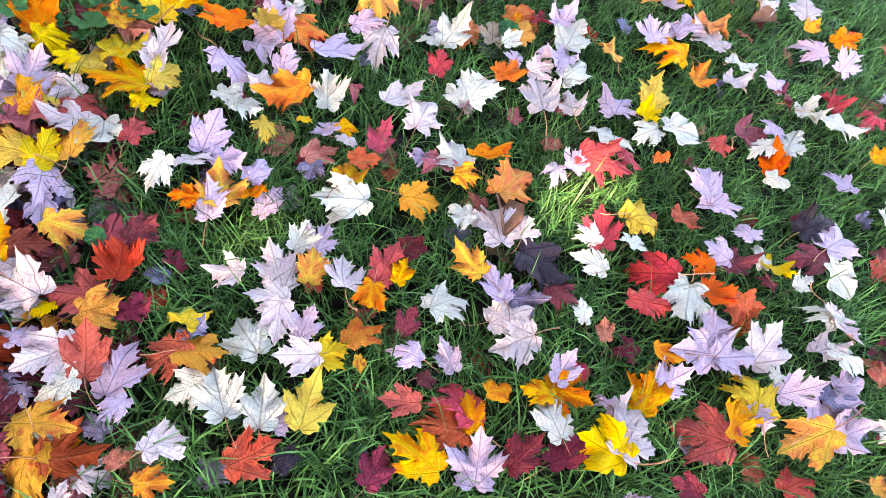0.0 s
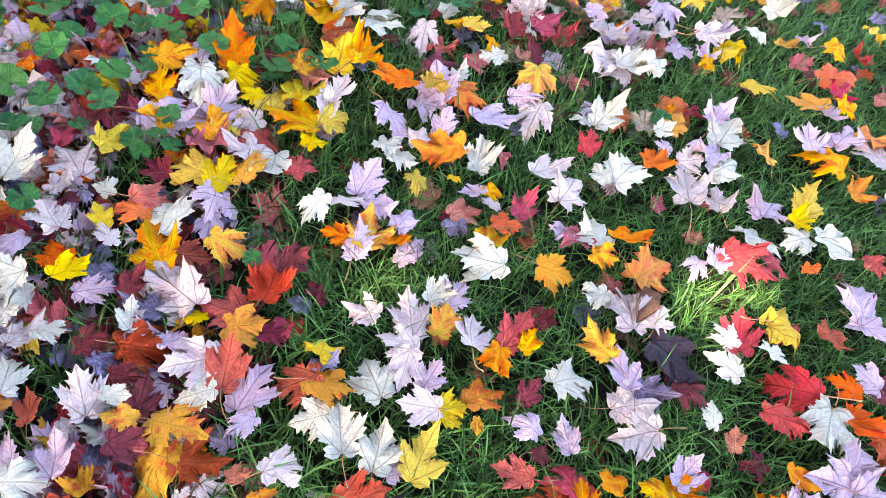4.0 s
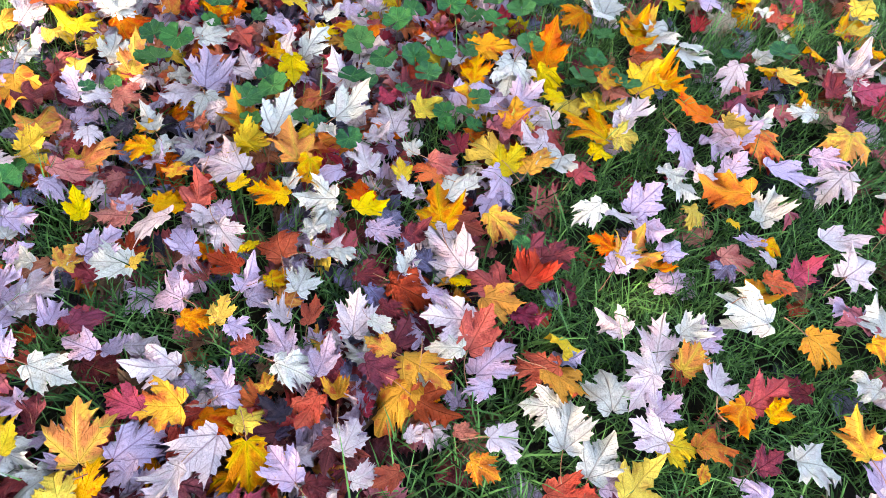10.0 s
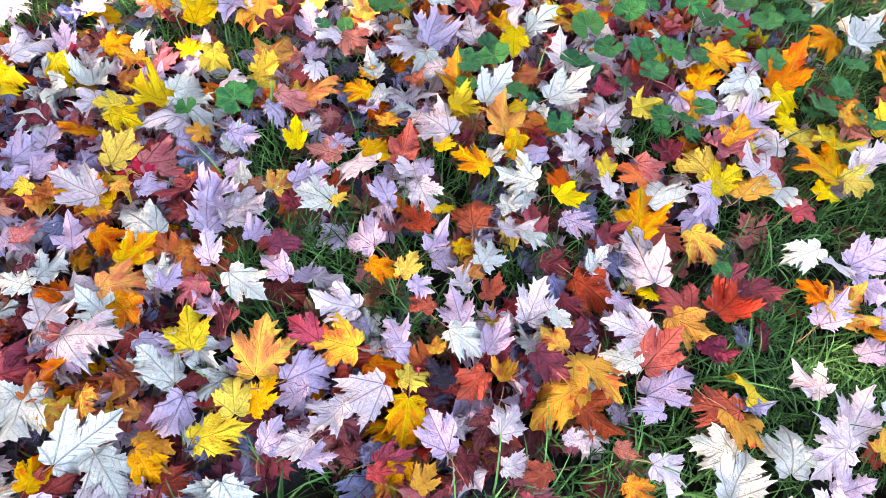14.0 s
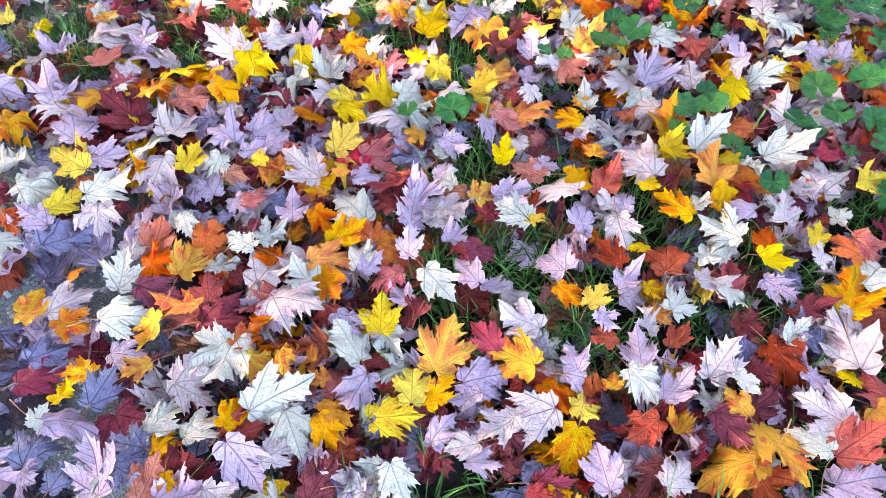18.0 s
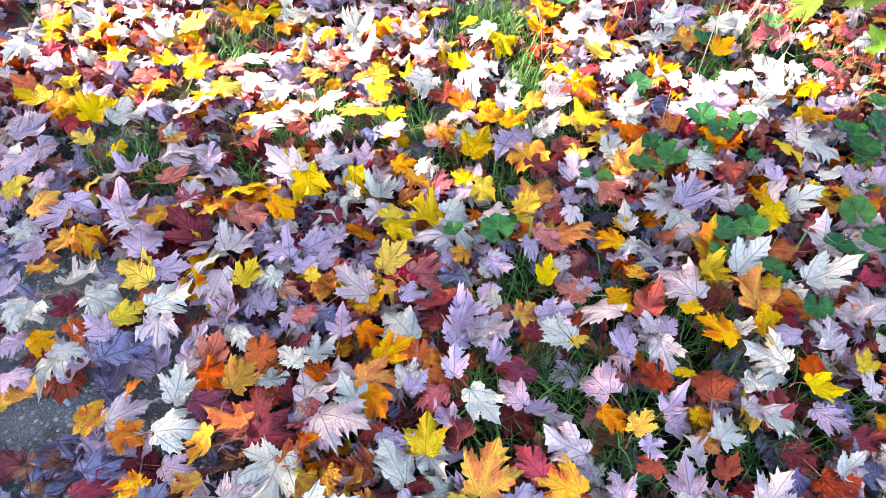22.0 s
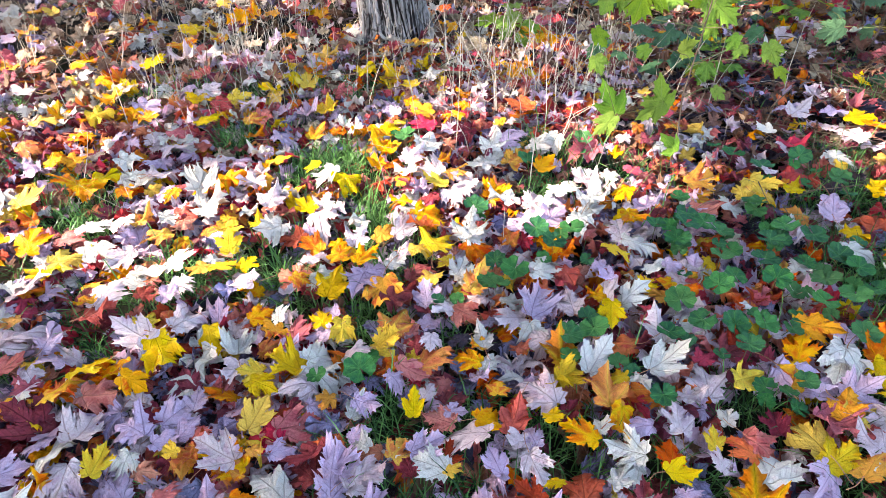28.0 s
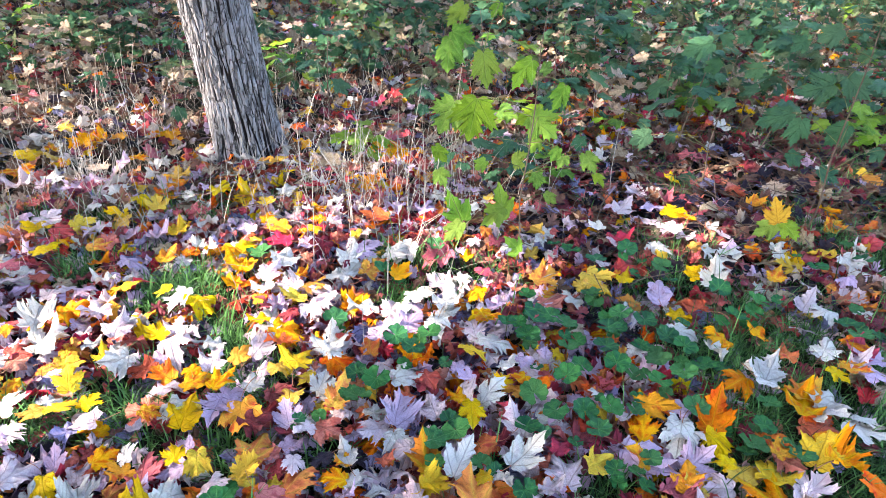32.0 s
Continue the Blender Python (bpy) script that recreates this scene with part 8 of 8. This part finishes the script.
def undergrowth():
    kinds = seedling_kinds()
    r = random.Random(61)
    spots = []
    while len(spots) < 290:
        x, y = r.uniform(-8.5, -2.3), r.uniform(-3.6, 7.5)
        back = -x - 2.9
        dense = smooth(-0.4, 1.2, back + 0.55 * (y - 0.6)) * (1.0 if y > 0.2 else 0.5)
        if y > 1.0 and x < -2.3 + 0.3 * (y - 1.0) - 0.2:
            dense = max(dense, 0.8)
        if math.hypot(x - TRUNK_FOOT[0], y - TRUNK_FOOT[1]) < 0.45 or r.random() > dense:
            continue
        spots.append((x, y))
    for i, (x, y) in enumerate(spots):
        m = pose(x, y, ground_height(x, y) - 0.005, 0, 0, r.uniform(0, 360))
        s = r.uniform(0.8, 1.35) * (1.25 if y > 1.2 else 1.0)
        if i < len(kinds):
            kinds[i].matrix_world = m
        else:
            c = copy_thing(kinds[i % len(kinds)], m @ Matrix.Scale(s, 4))
            c.scale = (s, s, s)


undergrowth()


def thicket():
    """Low leafy growth under the trees, too thick to count, joined by the colour of its leaves."""
    r = random.Random(63)
    mats = (SHADE, DULL, LEAF["T"])
    made = [([], [], []) for _ in mats]
    stems = []
    n = 0
    while n < 1750:
        x, y = r.uniform(-9.5, -2.6), r.uniform(-4.0, 8.0)
        dense = smooth(3.4, 4.9, -x + 0.45 * (y - 0.3)) * (0.35 + 0.65 * smooth(-0.2, 0.25, noise.noise((x * 0.9, y * 0.9, 7.0))))
        if r.random() > dense or math.hypot(x - TRUNK_FOOT[0], y - TRUNK_FOOT[1]) < 0.6:
            continue
        n += 1
        high = r.uniform(0.12, 0.5) * (1.3 if x < -5.5 else 1.0)
        which = r.choices((0, 1, 2), (38, 36, 26))[0]
        V, F, U = made[which]
        stems.append((x, y, ground_height(x, y), r.uniform(0, 6.28), r.uniform(0.0, 0.2), high * 1.05, 0.005, r.uniform(0.0, 0.12)))
        for _ in range(r.randint(5, 10)):
            v, f, uv = r.choice(FAR_SHAPES)
            s = r.uniform(0.045, 0.095)
            at = (x + r.gauss(0, 0.09), y + r.gauss(0, 0.09), high * r.uniform(0.4, 1.1))
            m = np.array(Matrix.LocRotScale(at, Euler((r.gauss(0, 0.5), r.gauss(0, 0.5), r.uniform(0, 6.28))), (s, s, s)))
            off = sum(len(a) for a in V)
            V.append(np.asarray(v) @ m[:3, :3].T + m[:3, 3])
            F.extend(tuple(i + off for i in q) for q in f)
            U.extend(uv)
    for (V, F, U), mat, label in zip(made, mats, ("low undergrowth under the trees, its green darkened as in shade", "dull grey-green low undergrowth under the trees", "withered tan leaves of the undergrowth")):
        tagged(new("undergrowth", mesh_of("undergrowth", np.concatenate(V), F, mat, U)), label, "undergrowth", kind="stuff")
    joined_strips("undergrowth_stems", stems, STEM, "thin brown stems of the low undergrowth", "undergrowth")


thicket()


def sky_block_trees():
    """Unseen trees added behind and beside the place to hold back low sky light."""
    r = random.Random(91)
    for x, y in ((-11.5, -5.5), (-12.0, -1.6), (-11.6, 2.2), (-10.8, 6.2), (-7.6, 9.8), (-3.6, 10.8), (0.6, 11.4)):
        tree = tagged(new("tree"), "unseen leafy tree added to block the low sky", "tree", "trees closing the wood")
        foot = Vector((x, y, -0.1))
        line = [foot, foot + Vector((0.1, 0.0, 2.2)), foot + Vector((0.0, 0.2, 4.4)), foot + Vector((0.2, 0.1, 6.2))]
        v, f = tube_data(line, [0.20, 0.16, 0.11, 0.04], 12)
        part("trunk", mesh_of("trunk", v, f, STEM), tree)
        for k in range(6):
            a = k * 1.1
            tip = line[2] + Vector((1.7 * math.cos(a), 1.7 * math.sin(a), r.uniform(-1.5, 1.2)))
            v, f = tube_data([line[1].lerp(line[2], k / 6), line[2].lerp(tip, 0.5), tip], [0.05, 0.03, 0.012], 6)
            part("limb", mesh_of("limb", v, f, STEM), tree)
        pts = []
        while len(pts) < 1500:
            q = Vector((r.gauss(0, 1.25), r.gauss(0, 1.35), r.uniform(0.1, 6.6)))
            pts.append(foot + q)
        part("crown", crown_leaves(pts, [r.uniform(0.16, 0.30) for _ in pts], int(x * 10 + y), SHADE), tree)


sky_block_trees()


def dry_stalks():
    r = random.Random(71)
    rows = []
    for cx, cy, n, spread, hi in ((-2.75, 0.22, 130, 0.24, 0.6), (-3.0, 0.55, 120, 0.26, 0.7), (-3.15, -0.75, 130, 0.22, 0.36), (-2.75, 0.8, 60, 0.3, 0.6),
                                  (-4.2, -1.6, 160, 0.9, 0.5), (-4.6, 1.0, 200, 1.0, 0.6), (-3.5, -0.78, 90, 0.10, 0.4), (-3.6, -0.3, 160, 0.5, 0.4), (-4.3, 0.2, 260, 0.7, 0.5), (-3.9, -1.2, 220, 0.6, 0.45), (-5.6, 0.5, 250, 1.2, 0.5)):
        for _ in range(int(n * 1.3)):
            x, y = cx + r.gauss(0, spread), cy + r.gauss(0, spread)
            rows.append((x, y, ground_height(x, y), r.uniform(0, 6.28), r.uniform(0.1, 1.0), r.uniform(0.10, hi), r.uniform(0.0018, 0.0042), r.uniform(-0.3, 0.55)))
    joined_strips("dry_grass", rows, DRY, "thin dry straw-coloured grass stalks by the trunk", "grass")


dry_stalks()


def fallen_twigs():
    """Thin dead sticks on the woodland floor."""
    r = random.Random(73)
    verts, faces = [], []
    for k in range(1900):
        x, y = (r.uniform(-8.0, -2.9), r.uniform(-2.6, 7.0)) if k < 1500 else (r.uniform(-3.2, -1.7), r.uniform(0.9, 3.2))
        a, ln, lift = r.uniform(0, 6.28), r.uniform(0.08, 0.5), r.uniform(0.0, 0.12)
        d = Vector((math.cos(a), math.sin(a), 0))
        z = ground_height(x, y) + 0.02
        p = Vector((x, y, z))
        side = Vector((-d.y, d.x, 0)) * r.uniform(-0.05, 0.05)
        v, f = tube_data([p, p + d * ln * 0.5 + side + Vector((0, 0, lift * 0.7)), p + d * ln + Vector((0, 0, lift))], [0.003, 0.0024, 0.0012], 4)
        off = len(verts)
        verts.extend(v)
        faces.extend(tuple(i + off for i in q) for q in f)
    tagged(new("twigs", mesh_of("twigs", verts, faces, STEM)), "thin dead twigs on the woodland floor", "twigs", kind="stuff")


fallen_twigs()


def tall_grass():
    r = random.Random(72)
    rows = []
    for cx, cy, n, spread, hi in ((-2.25, 0.42, 26, 0.10, 0.34), (-2.42, -0.42, 240, 0.13, 0.14), (-2.2, -0.25, 110, 0.08, 0.12), (-3.0, -1.0, 160, 0.14, 0.16), (-2.75, -0.55, 130, 0.1, 0.14), (-2.9, -0.15, 110, 0.12, 0.14),
                                  (-0.85, 1.35, 130, 0.25, 0.20), (-1.2, 1.7, 150, 0.3, 0.22), (-1.3, 1.2, 60, 0.2, 0.2), (-1.95, 0.5, 30, 0.12, 0.3), (-1.0, 2.2, 300, 0.4, 0.2), (-0.75, 0.75, 80, 0.12, 0.14)):
        for _ in range(n):
            x, y = cx + r.gauss(0, spread), cy + r.gauss(0, spread)
            rows.append((x, y, ground_height(x, y), r.uniform(0, 6.28), r.uniform(0.05, 0.6), r.uniform(0.4, 1.0) * hi, r.uniform(0.003, 0.0055), r.uniform(0.1, 0.5)))
    joined_strips("tall_grass", rows, GRASS, "longer arching green grass blades in tufts", "grass")


tall_grass()


def gravel():
    r = random.Random(81)
    verts, faces = [], []
    base = [(1, 0, 0), (0, 1, 0), (-1, 0, 0), (0, -1, 0), (0, 0, 0.8), (0.7, 0.7, 0.3), (-0.7, 0.7, 0.3), (-0.7, -0.7, 0.3), (0.7, -0.7, 0.3)]
    tris = [(0, 5, 4), (5, 1, 4), (1, 6, 4), (6, 2, 4), (2, 7, 4), (7, 3, 4), (3, 8, 4), (8, 0, 4), (0, 1, 5), (1, 2, 6), (2, 3, 7), (3, 0, 8)]
    while len(verts) < 9 * 9000:
        x, y = r.uniform(-1.7, -0.2), r.uniform(-2.2, -0.6)
        if r.random() > smooth(0.25, 0.6, -y + 0.55 * x):
            continue
        s = r.choice((0.0016, 0.002, 0.003, 0.0045)) * r.uniform(0.7, 1.5)
        m = Matrix.LocRotScale((x, y, ground_height(x, y)), Euler((0, 0, r.uniform(0, 6.28))), (s * r.uniform(0.8, 1.4), s, s))
        off = len(verts)
        verts.extend(m @ Vector(p) for p in base)
        faces.extend(tuple(i + off for i in t) for t in tris)
    tagged(new("gravel", mesh_of("gravel", verts, faces, STONE, smooth=False)), "small grey gravel stones on the path", "gravel", kind="stuff")


gravel()
